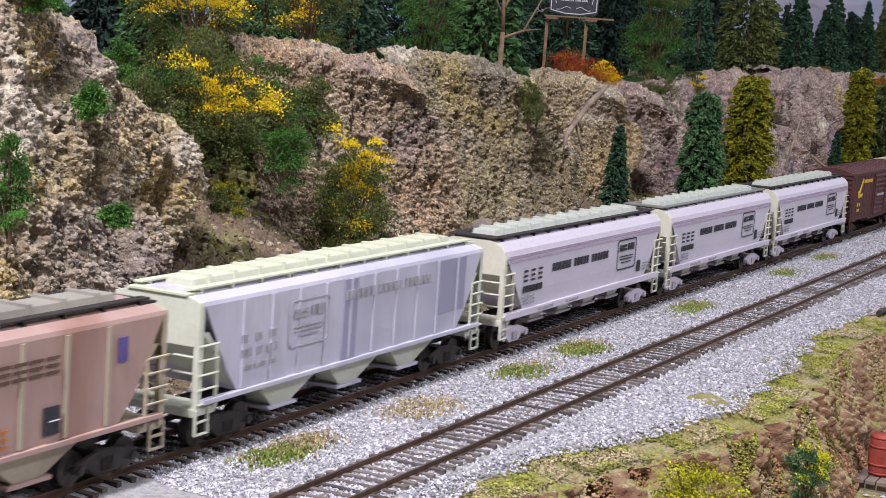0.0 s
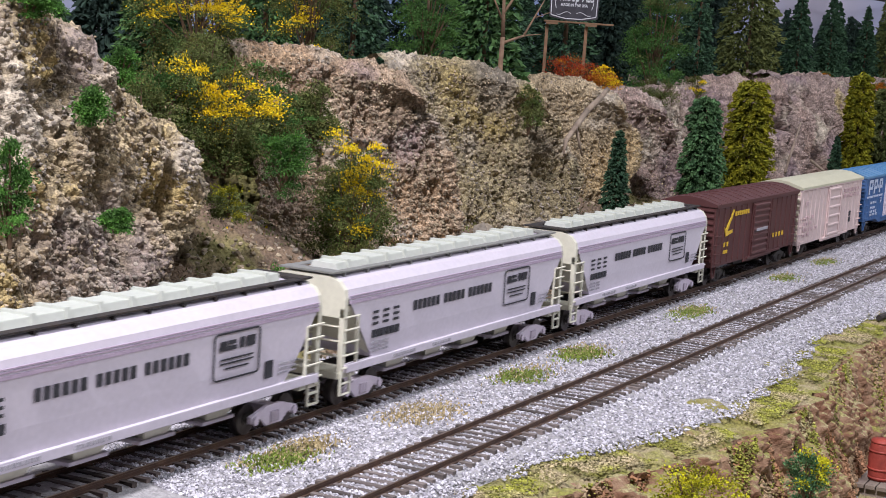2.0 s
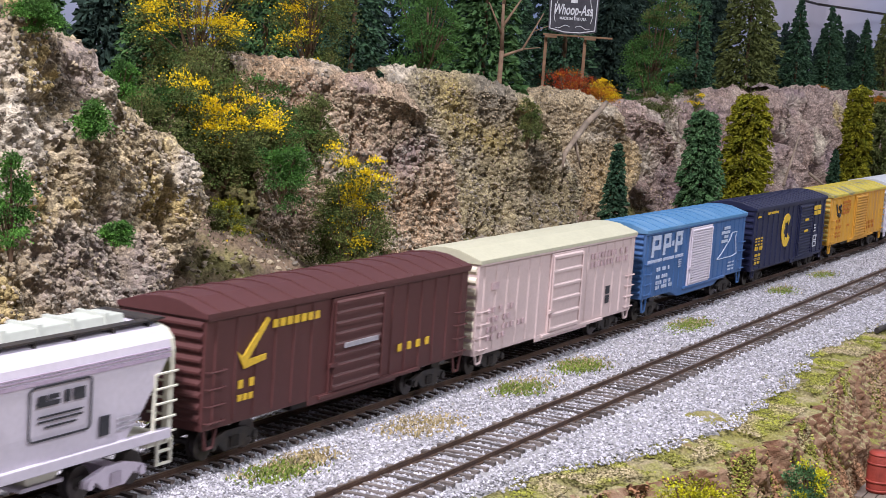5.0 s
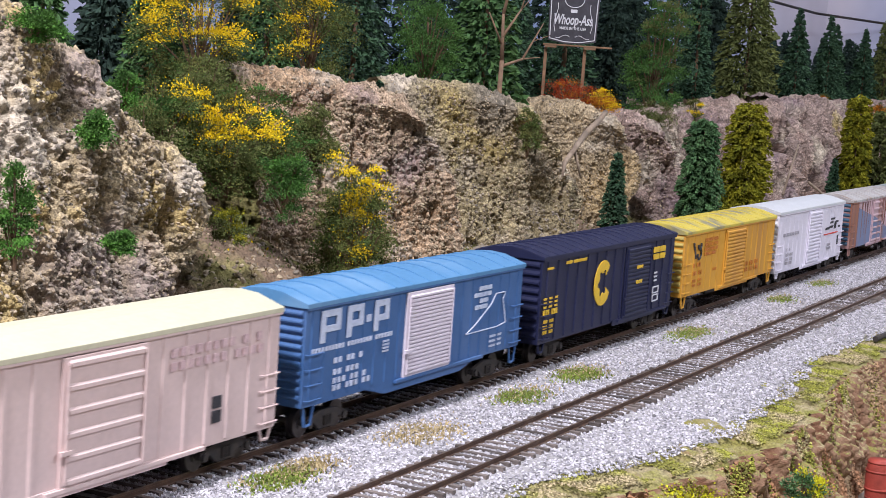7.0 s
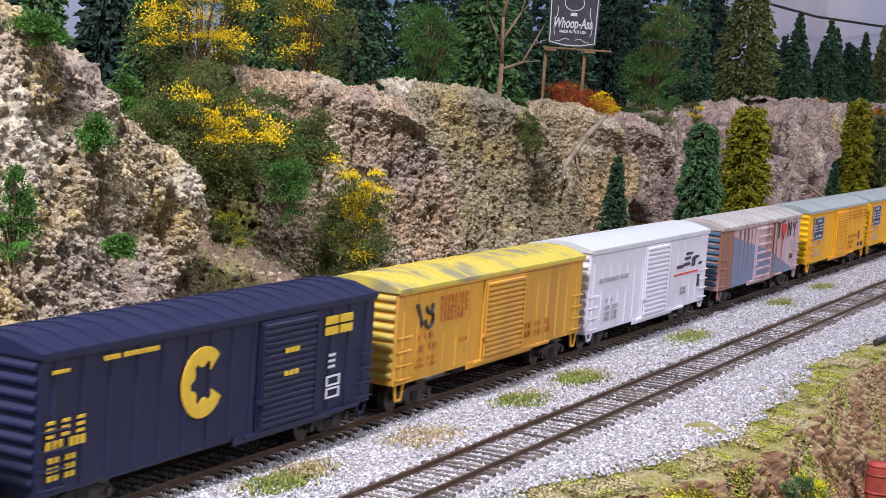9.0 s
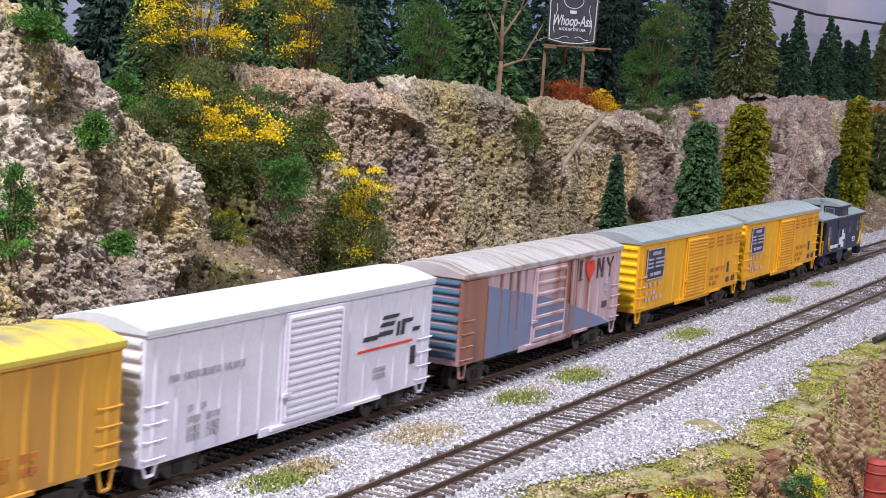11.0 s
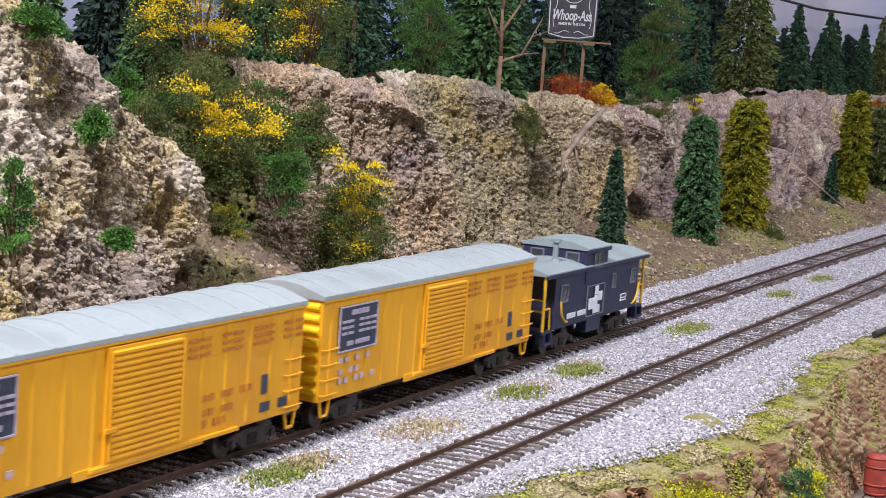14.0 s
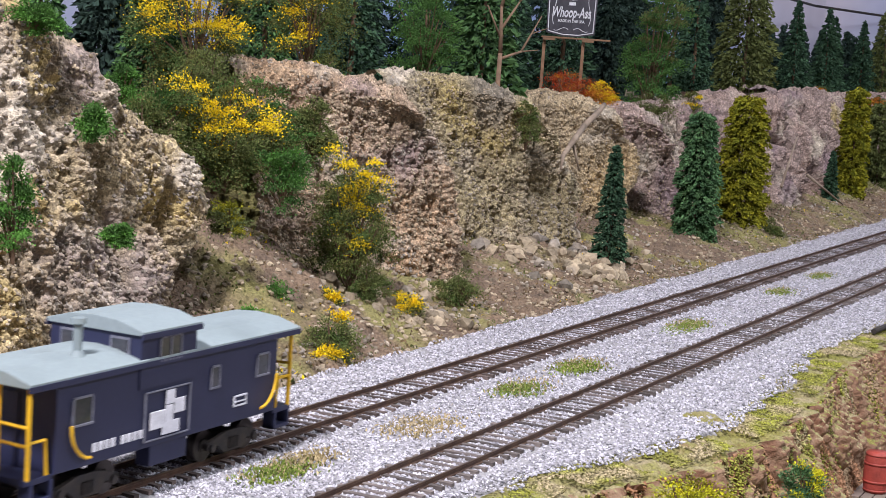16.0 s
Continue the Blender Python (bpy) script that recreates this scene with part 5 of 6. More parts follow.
    part("emblem_frame", fr, M_WINDOW_FRAME, car)
    em = Build()
    em.box(a + 0.0100, a + 0.0142, y, y + 0.0004, 0.0240, 0.0282).box(a + 0.0140, a + 0.0192, y, y + 0.0004, 0.0208, 0.0252)
    em.box(a + 0.0028, a + 0.0098, y, y + 0.0004, 0.0175, 0.0228).box(a + 0.0100, a + 0.0136, y, y + 0.0004, 0.0180, 0.0238).box(a + 0.0085, a + 0.0168, y, y + 0.0004, 0.0152, 0.0190)
    part("emblem", em, M_WHITE_INK, car, "pale block emblem", 0.0002)
    bars(car, 2.983 - c0, 0.0160, 0.0024, [4, 4], M_WHITE_INK, 0.0026, 0.3)
    st = Build()
    s0, s1 = 3.0505 - c0, 3.0575 - c0
    st.box(s0, s1, y, y + 0.0004, 0.0175, 0.0180).box(s0, s1, y, y + 0.0004, 0.0205, 0.0210)
    st.box(s0, s0 + 0.0005, y, y + 0.0004, 0.0175, 0.0210).box(s1 - 0.0005, s1, y, y + 0.0004, 0.0175, 0.0210).box(s0, s1, y, y + 0.0004, 0.0188, 0.0192)
    part("stencil_frame", st, M_WHITE_INK, car)
    # curved yellow grab irons
    for x, s in ((2.973 - c0, 1), (3.0735 - c0, -1)):
        b = Build()
        pts = [(x + s * 0.0085 * (1 - math.cos(u)), 0.0250 - 0.0100 * math.sin(u)) for u in [k * math.pi / 12 for k in range(7)]]
        for (x1, z1), (x2, z2) in zip(pts[:-1], pts[1:]):
            b.rod((x1, -HW - 0.0012, z1), (x2, -HW - 0.0012, z2), 0.0005, 5)
        part("grab_iron", b, M_RAILING, car, "curved yellow grab iron")
    # end platforms
    for s, xe in ((-1, L), (1, R_)):
        xo = xe + s * 0.0095
        part("platform", Build().box(*sorted((xe, xo + s * 0.001)), -HW + 0.0005, HW - 0.0005, 0.0112, 0.0128), P_CAB, car, "", 0.0002)
        for q in (-1, 1):
            yq = q * (HW - 0.001)
            b = Build().rod((xo, yq, 0.0125), (xo, yq, 0.0372), 0.0007, 6)
            part("railing_post", b, M_RAILING, car)
            b = Build().rod((xo, yq, 0.0265), (xo - s * 0.001, q * 0.004, 0.0265), 0.0005, 5).rod((xo, yq, 0.0215), (xo - s * 0.001, q * 0.004, 0.0215), 0.0005, 5).rod((xo - s * 0.001, q * 0.004, 0.0125), (xo - s * 0.001, q * 0.004, 0.0372), 0.0006, 5)
            part("railing", b, M_RAILING, car, "yellow end railing")
            b = Build().rod((xo, yq, 0.0225), (xo - s * 0.0065, yq, 0.0225), 0.0005, 5).rod((xo - s * 0.0065, yq, 0.0225), (xo - s * 0.0075, yq, 0.0128), 0.0005, 5)
            part("railing", b, M_RAILING, car, "yellow end railing")
            b = Build().box(*sorted((xe + s * 0.0005, xo - s * 0.0005)), *sorted((q * (HW - 0.0045), q * (HW + 0.0002))), 0.0062, 0.0072)
            b.box(*sorted((xe + s * 0.0005, xe + s * 0.0012)), *sorted((q * (HW - 0.0045), q * (HW + 0.0002))), 0.0062, 0.0115)
            b.box(*sorted((xo - s * 0.0012, xo - s * 0.0005)), *sorted((q * (HW - 0.0045), q * (HW + 0.0002))), 0.0062, 0.0115)
            part("step_well", b, P_CAB, car)
        part("end_door", Build().box(*sorted((xe, xe + s * 0.0005)), -0.0035, 0.0035, 0.0130, 0.0330), P_CAB, car)
    # chimney
    b = Build().rod((2.9865 - c0, -0.007, 0.0405), (2.9865 - c0, -0.007, 0.0425), 0.0024, 12, 0.0014).rod((2.9865 - c0, -0.007, 0.0425), (2.9865 - c0, -0.007, 0.0500), 0.0013, 12)
    b.rod((2.9865 - c0, -0.007, 0.0500), (2.9865 - c0, -0.007, 0.0515), 0.0022, 12, 0.0020)
    part("chimney", b, P_CAB_ROOF, car, "pale grey smoke jack")
    part("underframe", Build().box(L + 0.003, R_ - 0.003, -0.0045, 0.0045, 0.0078, 0.0126), M_BLACK, car)
    part("battery_box", Build().box(-0.012, 0.006, -HW + 0.0008, -HW + 0.006, 0.0062, 0.0128), P_CAB, car, "", 0.0003)
    add_ends(car, (3.087 - 2.958) / 2)
    add_trucks(car, (L + 0.018, R_ - 0.018), M_BLACK, "k")
    CARS.append((car, c0 + 0.0146))


caboose()

# ---- plants ----


def leaf_material(name, c1, c2, c3=None, island=0.35):
    m = material(name, c1, c2, 120, 0.85, island=island, c3=c3, spec=0.15)
    return m


M_PINE = leaf_material("dark_needles", (0.055, 0.110, 0.058), (0.032, 0.068, 0.042), island=0.5)
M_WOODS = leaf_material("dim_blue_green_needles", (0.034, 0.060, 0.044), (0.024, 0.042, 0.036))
M_PINE2 = leaf_material("mid_green_needles", (0.080, 0.160, 0.052), (0.045, 0.095, 0.040), island=0.5)
M_BLUEGREEN = leaf_material("blue_green_needles", (0.105, 0.205, 0.085), (0.048, 0.105, 0.048), island=0.5)
M_YGREEN = leaf_material("yellow_green_needles", (0.27, 0.25, 0.018), (0.15, 0.16, 0.016), island=0.45)
M_OLIVE = leaf_material("olive_needles", (0.145, 0.165, 0.055), (0.085, 0.105, 0.036))
M_LEAF = leaf_material("mid_green_leaves", (0.075, 0.165, 0.038), (0.048, 0.105, 0.030))
M_LEAF_DARK = leaf_material("dark_leaves", (0.070, 0.115, 0.032), (0.115, 0.115, 0.034), island=0.5)
M_LEAF_BRIGHT = leaf_material("bright_green_leaves", (0.085, 0.21, 0.035), (0.055, 0.14, 0.030))
M_YELLOW_LEAF = leaf_material("yellow_leaves", (0.86, 0.60, 0.015), (0.68, 0.52, 0.018), island=0.3)
M_LIME = leaf_material("lime_yellow_leaves", (0.56, 0.52, 0.022), (0.38, 0.40, 0.03))
M_RED_LEAF = leaf_material("red_leaves", (0.36, 0.06, 0.018), (0.26, 0.035, 0.015))
M_ORANGE_LEAF = leaf_material("orange_leaves", (0.48, 0.20, 0.020), (0.42, 0.14, 0.018))
M_BARK = material("brown_bark", (0.16, 0.10, 0.06), (0.09, 0.055, 0.035), 150, 0.95, 0.0004)
M_BARE = material("reddish_bare_wood", (0.24, 0.155, 0.10), (0.15, 0.095, 0.065), 150, 0.9, 0.0004)
M_DRIFT = material("bleached_driftwood", (0.33, 0.26, 0.20), (0.20, 0.15, 0.115), 100, 0.9, 0.0006, stretch=(1, 1, 0.3))


def leaf_cards(centres, out, size, rng, aspect=0.55, droop=0.0):
    """Small folded leaves: two triangles on a spine that points along out."""
    n = len(centres)
    o = out + rng.normal(0, 0.45, (n, 3))
    o[:, 2] -= droop
    o /= np.linalg.norm(o, axis=1, keepdims=True) + 1e-9
    side = np.cross(o, rng.normal(0, 1, (n, 3)))
    side /= np.linalg.norm(side, axis=1, keepdims=True) + 1e-9
    s = size * (0.6 + 0.8 * rng.random((n, 1)))
    lift = np.cross(o, side) * s * 0.18
    a, t = centres - o * s * 0.5, centres + o * s * 0.5
    l, r = centres + side * s * aspect * 0.5 + lift, centres - side * s * aspect * 0.5 + lift
    V = np.stack([a, l, t, r], 1).reshape(-1, 3)
    k = 4 * np.arange(n)[:, None]
    F = np.concatenate([k + (0, 1, 2), k + (0, 2, 3)], 0)
    return V, F


def conifer_crown(h, w, n, size, rng, bare=0.06, power=0.85, layers=16):
    """Tiers of drooping boughs, each a spray of small leaves that is fullest near its tip."""
    layers = max(12, int(layers * 1.35))
    boughs = 15
    per = max(8, int(n * 2.3 / (layers * boughs)))
    cs, outs = [], []
    for k in range(layers):
        t = bare + (1 - bare) * (k + 0.15) / layers
        prof = max(0.04, (1 - t) / (1 - bare)) ** power
        m = max(5, int(boughs * (0.35 + 0.65 * prof)))
        az = 2 * np.pi * (np.arange(m) + rng.random()) / m + rng.normal(0, 0.14, m)
        reach = w / 2 * prof * (0.80 + 0.34 * rng.random(m)) * (0.9 + 0.2 * rng.random())
        tt = t + rng.normal(0, 0.006, m)
        f = 0.22 + 0.80 * rng.random((m, per)) ** 0.62
        r = reach[:, None] * f
        spread = w * 0.030 + 0.10 * r
        a = az[:, None] + rng.normal(0, 1, (m, per)) * spread / (r + 1e-4) * 0.55
        z = tt[:, None] * h - 0.30 * r * f + rng.normal(0, 0.20, (m, per)) * h / layers
        cs.append(np.stack([np.cos(a) * r, np.sin(a) * r, z], -1).reshape(-1, 3))
        outs.append(np.stack([np.cos(a), np.sin(a), np.full_like(a, -0.25)], -1).reshape(-1, 3))
    return leaf_cards(np.concatenate(cs), np.concatenate(outs), size * 0.85, rng, 0.5, 0.1)


def tree_base(name, x, y, z, label, category="tree", group="trees on the cliff"):
    return tagged(empty(name, x, y, z), label, category, group)


def trunk_part(tree, h, r, mat=None, lean=0.0):
    b = Build()
    pts = [(lean * h * t + 0.01 * h * math.sin(7 * t), 0.008 * h * math.cos(5 * t), t * h - 0.006) for t in (0, 0.25, 0.5, 0.75, 1.0)]
    for i in range(4):
        b.rod(pts[i], pts[i + 1], r * (1 - 0.22 * i), 7, r * (1 - 0.22 * (i + 1)))
    return part("trunk", b, mat or M_BARK, tree, "", 0, True)


def conifer(label, x, y, z, h, w, mat, n=2600, size=0.0042, seed=0, power=0.85, layers=16, bare=0.05):
    if y > 0.18:  # rooted on the plateau behind the brow
        z, h = z - 0.013, h + 0.013
    rng = np.random.default_rng(100 + seed)
    t = tree_base("conifer", x, y, z, label)
    trunk_part(t, h * 0.97, 0.0016 + h * 0.008)
    V, F = conifer_crown(h, w, n, size, rng, bare, power, layers)
    part("crown", quick("crown", V, F, mat), mat, t)
    return t


def clump_points(rng, rx, ry, rz, clumps, per, spread):
    """Flat sprays of leaves scattered through an uneven crown."""
    u = rng.normal(0, 1, (clumps, 3))
    u /= np.linalg.norm(u, axis=1, keepdims=True)
    lobes = 0.80 + 0.42 * smooth_noise(u * 1.7 + rng.random(3) * 9, 5)[:, None]
    c = u * (rng.random((clumps, 1)) ** 0.36) * (rx, ry, rz) * lobes
    big = (0.65 + 0.8 * rng.random((clumps, 1, 1)))
    d = rng.normal(0, 1, (clumps, per, 3)) * spread * (1.15, 1.15, 0.55) * big
    d[..., 2] -= 0.35 * np.hypot(d[..., 0], d[..., 1])
    p = (c[:, None] + d).reshape(-1, 3)
    o = d.reshape(-1, 3) + 0.4 * np.repeat(c, per, 0)
    return p, o / (np.linalg.norm(o, axis=1, keepdims=True) + 1e-9), np.repeat(c, per, 0)


def leafy(name, label, x, y, z, h, w, mat, accent=None, share=0.3, seed=0, clumps=46, per=70, size=0.0022, trunk=0.25, category="tree",
          group="trees on the cliff", bark=None, depth=None, accent_low=0.0):
    """A leafy tree or bush; accent leaves sit on the upper, outer clumps."""
    if y > 0.175:
        z, h = z - 0.012, h + 0.012
    rng = np.random.default_rng(300 + seed)
    t = tree_base(name, x, y, z, label, category, group)
    dep = depth or w
    clumps, per, size = int(clumps * 1.15), int(per * 2.8), size * 0.47
    rz = h * (1 - trunk) / 2
    cz = h * trunk + rz
    P, O, C = clump_points(rng, w / 2 * 0.98, dep / 2 * 0.98, rz * 1.0, clumps, per, w * 0.038 + 0.0010)
    P[:, 2] += cz
    if trunk > 0.02:
        b = Build()
        r = 0.0011 + h * 0.012
        b.rod((0, 0, -0.004), (0.002, 0, h * trunk), r, 7, r * 0.8).rod((0.002, 0, h * trunk), (0, 0.001, h * 0.75), r * 0.8, 7, r * 0.3)
        part("trunk", b, bark or M_BARK, t, "", 0, True)
    b = Build()
    for k in range(0, clumps, 3):
        c = C[k * per]
        s = h * (trunk + 0.25 * rng.random())
        b.rod((0, 0, s), (c[0], c[1], c[2] + cz), 0.0007, 5, 0.0003)
    part("branchwork", b, bark or M_BARK, t)
    if accent:
        first = C[::per]
        tint = smooth_noise(first / w * 2.6 + seed, 6) + 0.35 * rng.random(len(first))
        score = np.repeat((first[:, 2] / rz) * 0.40 - (first[:, 1] / dep) * 0.7 - first[:, 0] / w * 0.5 + 0.75 * tint, per)
        above = (P[:, 2] - cz - C[:, 2]) > -(w * 0.038 + 0.001) * 0.45
        hot = (score > np.quantile(score, 1 - share)) & (rng.random(len(P)) < np.where(above, 0.93, 0.22))
        V, F = leaf_cards(P[hot] + (-0.0005, -0.0006, 0.0007), O[hot] + (0, 0, 0.5), size, rng, 0.8)
        part("yellow_foliage" if accent is M_YELLOW_LEAF else "bright_foliage", quick("accent", V, F, accent), accent, t, "bright leaf tips")
        P, O = P[~hot], O[~hot]
    V, F = leaf_cards(P, O, size, rng, 0.75)
    part("crown", quick("crown", V, F, mat), mat, t)
    return t


D = "dark green model spruce with layered drooping branches"
conifer("dense dark green spruce behind the rock", 0.560, 0.190, 0.105, 0.075, 0.034, M_PINE2, 2600, 0.0040, 1, 0.6)
conifer(D, 0.707, 0.240, 0.098, 0.095, 0.046, M_PINE2, 3000, 0.0042, 2, 0.7)
conifer(D, 0.86, 0.27, 0.105, 0.11, 0.05, M_PINE2, 2600, 0.0045, 3)
conifer("bristly green spruce with long needles", 1.10, 0.235, 0.106, 0.125, 0.078, M_PINE2, 1500, 0.0085, 4, 0.7, 9)
conifer(D, 1.02, 0.30, 0.106, 0.13, 0.06, M_PINE, 2600, 0.005, 5)
conifer(D, 1.25, 0.29, 0.10, 0.17, 0.075, M_PINE, 3000, 0.006, 6)
conifer(D, 1.36, 0.28, 0.09, 0.19, 0.075, M_PINE, 3000, 0.006, 7)
conifer(D, 1.505, 0.205, 0.078, 0.175, 0.05, M_PINE, 3000, 0.0055, 8)
conifer(D, 1.60, 0.26, 0.085, 0.19, 0.062, M_PINE, 3000, 0.006, 9)
conifer("tall olive green fir with a bare lower trunk", 1.79, 0.24, 0.093, 0.155, 0.082, M_OLIVE, 3200, 0.0065, 10, 0.35, 12, 0.22)
conifer(D, 2.0, 0.24, 0.10, 0.128, 0.062, M_PINE, 2600, 0.006, 11)
conifer(D, 2.22, 0.255, 0.10, 0.13, 0.066, M_PINE, 2400, 0.0065, 12)
conifer(D, 2.36, 0.28, 0.10, 0.125, 0.062, M_PINE, 2200, 0.0065, 13)
conifer(D, 2.50, 0.27, 0.10, 0.125, 0.062, M_PINE, 2200, 0.0065, 14)
conifer("olive fir at the far end of the cliff", 2.63, 0.265, 0.10, 0.15, 0.07, M_OLIVE, 2200, 0.0065, 15, 0.6)
G = "trees at the cliff foot"
for lab, x, y, z, h, w, m, n, s, sd, pw in (
        ("slim dark green conifer at the cliff foot", 1.000, 0.085, 0.004, 0.076, 0.023, M_PINE, 2600, 0.0036, 21, 0.5),
        ("blue-green conifer with pale tips at the cliff foot", 1.217, 0.098, -0.003, 0.105, 0.037, M_BLUEGREEN, 7000, 0.0040, 22, 0.2),
        ("yellow-green conifer at the cliff foot", 1.350, 0.102, -0.004, 0.120, 0.047, M_YGREEN, 7500, 0.0042, 23, 0.2),
        ("yellow-green conifer at the cliff foot", 1.780, 0.108, -0.012, 0.139, 0.038, M_YGREEN, 4600, 0.0060, 24, 0.2),
        ("olive conifer at the cliff foot", 1.93, 0.112, -0.012, 0.125, 0.044, M_OLIVE, 3400, 0.0060, 25, 0.2),
        ("small dark conifer at the cliff foot", 1.685, 0.106, 0.0, 0.060, 0.020, M_PINE, 1200, 0.0050, 26, 0.6)):
    tagged(conifer(lab, x, y, z, h, w, m, n, s, sd, pw), group=G)

YB = "autumn tree with dark green and bright yellow foliage"
leafy("deciduous_tree", YB, 0.700, 0.205, 0.085, 0.094, 0.074, M_LEAF_DARK, M_YELLOW_LEAF, 0.42, 1, 70, 80)
leafy("deciduous_tree", YB, 0.790, 0.195, 0.100, 0.085, 0.060, M_LEAF_DARK, M_YELLOW_LEAF, 0.32, 2, 64, 75, trunk=0.22)
leafy("deciduous_tree", YB, 0.633, 0.145, 0.062, 0.052, 0.060, M_LEAF_DARK, M_YELLOW_LEAF, 0.42, 3, 64, 80, trunk=0.05)
leafy("deciduous_tree", "mid green leafy tree on the cliff top", 0.985, 0.222, 0.104, 0.078, 0.060, M_LEAF, None, 0, 4, 62, 75, trunk=0.12, size=0.0026)
leafy("deciduous_tree", "green leafy tree with yellow tips beside the billboard", 1.375, 0.200, 0.085, 0.125, 0.064, M_LEAF, M_OLIVE, 0.25, 5, 70, 75, trunk=0.05, size=0.0032)
B = "bushes on the cliff"
leafy("bush", "tall bush with yellow flowers against the rock face", 0.694, 0.105, 0.006, 0.090, 0.047, M_LEAF_DARK, M_YELLOW_LEAF, 0.30, 11, 110, 85, 0.0020, 0.0, "bush", B)
leafy("bush", "dark shrub with a few yellow leaves", 0.672, 0.150, 0.072, 0.045, 0.040, M_LEAF_DARK, M_LEAF, 0.3, 18, 40, 60, 0.0021, 0.02, "bush", B)
leafy("bush", "olive brown scrub beside the rock", 0.590, 0.155, 0.062, 0.045, 0.036, M_LEAF_DARK, M_OLIVE, 0.4, 19, 36, 60, 0.0020, 0.02, "bush", B)
for k, (x, y, z, h, w) in enumerate(((0.628, 0.135, 0.060, 0.032, 0.040), (0.672, 0.140, 0.068, 0.036, 0.042), (0.700, 0.132, 0.068, 0.040, 0.030), (0.610, 0.160, 0.080, 0.036, 0.036), (0.655, 0.168, 0.085, 0.040, 0.046))):
    leafy("bush", "dark green scrub growing in the gully", x, y, z, h, w, M_LEAF_DARK, M_LEAF if k % 2 else M_OLIVE, 0.35, 60 + k, 44, 70, 0.0021, 0.02, "bush", B)
leafy("bush", "bright green leafy bush on the slope", 0.640, 0.112, 0.054, 0.034, 0.032, M_LEAF, M_LEAF_BRIGHT, 0.45, 12, 36, 70, 0.0020, 0.02, "bush", B)
for lab, x, y, z, h, w, m, a, sh, sd in (
        ("dusty green bush beside the ballast", 0.608, 0.062, -0.007, 0.022, 0.030, M_LEAF_DARK, M_OLIVE, 0.3, 31),
        ("low green bush at the cliff foot", 0.619, 0.100, 0.012, 0.012, 0.020, M_LEAF, M_LEAF_BRIGHT, 0.3, 32),
        ("olive green bush on the talus", 0.766, 0.076, -0.001, 0.020, 0.028, M_LEAF_DARK, M_OLIVE, 0.4, 33),
        ("dark bush under the yellow shrub", 0.690, 0.090, 0.006, 0.022, 0.026, M_LEAF_DARK, M_OLIVE, 0.3, 34),
        ("olive bush beside the far track", 1.353, 0.076, -0.009, 0.022, 0.030, M_LEAF_DARK, M_OLIVE, 0.4, 35),
        ("green bush on the rock edge", 0.495, 0.106, 0.090, 0.014, 0.010, M_LEAF_BRIGHT, M_LEAF, 0.3, 36),
        ("green bush on the rock edge", 0.548, 0.135, 0.098, 0.022, 0.014, M_LEAF_BRIGHT, M_LEAF, 0.3, 37),
        ("green bush on the rock top", 0.475, 0.118, 0.128, 0.012, 0.018, M_LEAF_BRIGHT, M_LEAF, 0.3, 38),
        ("tuft of green leaves on the rock face", 0.486, 0.085, 0.050, 0.011, 0.009, M_LEAF_BRIGHT, M_LEAF, 0.3, 39),
        ("ivy clinging to the rock face", 0.428, 0.084, 0.048, 0.045, 0.014, M_LEAF_BRIGHT, M_LEAF, 0.4, 40),
        ("yellow-green moss on the slope", 0.592, 0.108, 0.045, 0.018, 0.018, M_OLIVE, M_YGREEN, 0.5, 41),
        ("dark shrub hanging over the cliff edge", 0.955, 0.130, 0.072, 0.040, 0.016, M_LEAF_DARK, M_OLIVE, 0.3, 42),
        ("red autumn bush under the billboard", 1.160, 0.190, 0.106, 0.026, 0.056, M_RED_LEAF, M_ORANGE_LEAF, 0.2, 43),
        ("orange autumn bush beside the billboard", 1.178, 0.170, 0.096, 0.022, 0.036, M_ORANGE_LEAF, M_YELLOW_LEAF, 0.3, 44),
        ("small orange bush on the far cliff", 2.03, 0.21, 0.105, 0.020, 0.026, M_ORANGE_LEAF, M_OLIVE, 0.3, 45),
        ("small orange bush at the far end", 1.98, 0.13, 0.10, 0.020, 0.026, M_ORANGE_LEAF, M_OLIVE, 0.3, 46),
        ("grey-green shrub on the cliff top", 1.295, 0.165, 0.086, 0.026, 0.040, M_LEAF_DARK, M_OLIVE, 0.2, 47),
        ("yellow shrub hanging over the far cliff", 1.36, 0.155, 0.082, 0.034, 0.018, M_LEAF_DARK, M_YELLOW_LEAF, 0.35, 48),
        ("low yellow flowering weed on the slope", 0.640, 0.080, 0.000, 0.012, 0.018, M_OLIVE, M_YELLOW_LEAF, 0.6, 71),
        ("low yellow flowering weed on the slope", 0.655, 0.092, 0.008, 0.010, 0.014, M_OLIVE, M_YELLOW_LEAF, 0.5, 72),
        ("low yellow flowering weed on the slope", 0.716, 0.082, 0.001, 0.010, 0.020, M_OLIVE, M_YELLOW_LEAF, 0.55, 73),
        ("green weed on the slope", 0.580, 0.085, 0.006, 0.012, 0.020, M_LEAF, M_LEAF_BRIGHT, 0.4, 74),
        ("yellow weed beside the ballast", 0.600, 0.058, -0.006, 0.008, 0.014, M_OLIVE, M_YELLOW_LEAF, 0.5, 75),
        ("yellow-green bush below the bank", 0.497, -0.140, -0.024, 0.030, 0.030, M_YGREEN, M_LIME, 0.6, 51),
        ("dark green bush against the clay bank", 0.592, -0.153, -0.037, 0.032, 0.016, M_BLUEGREEN, M_LIME, 0.25, 52)):
    leafy("bush", lab, x, y, z, h, w, m, a, sh, sd, 26, 60, 0.0019, 0.02, "bush", B if x > 0.52 else "bushes near the track")


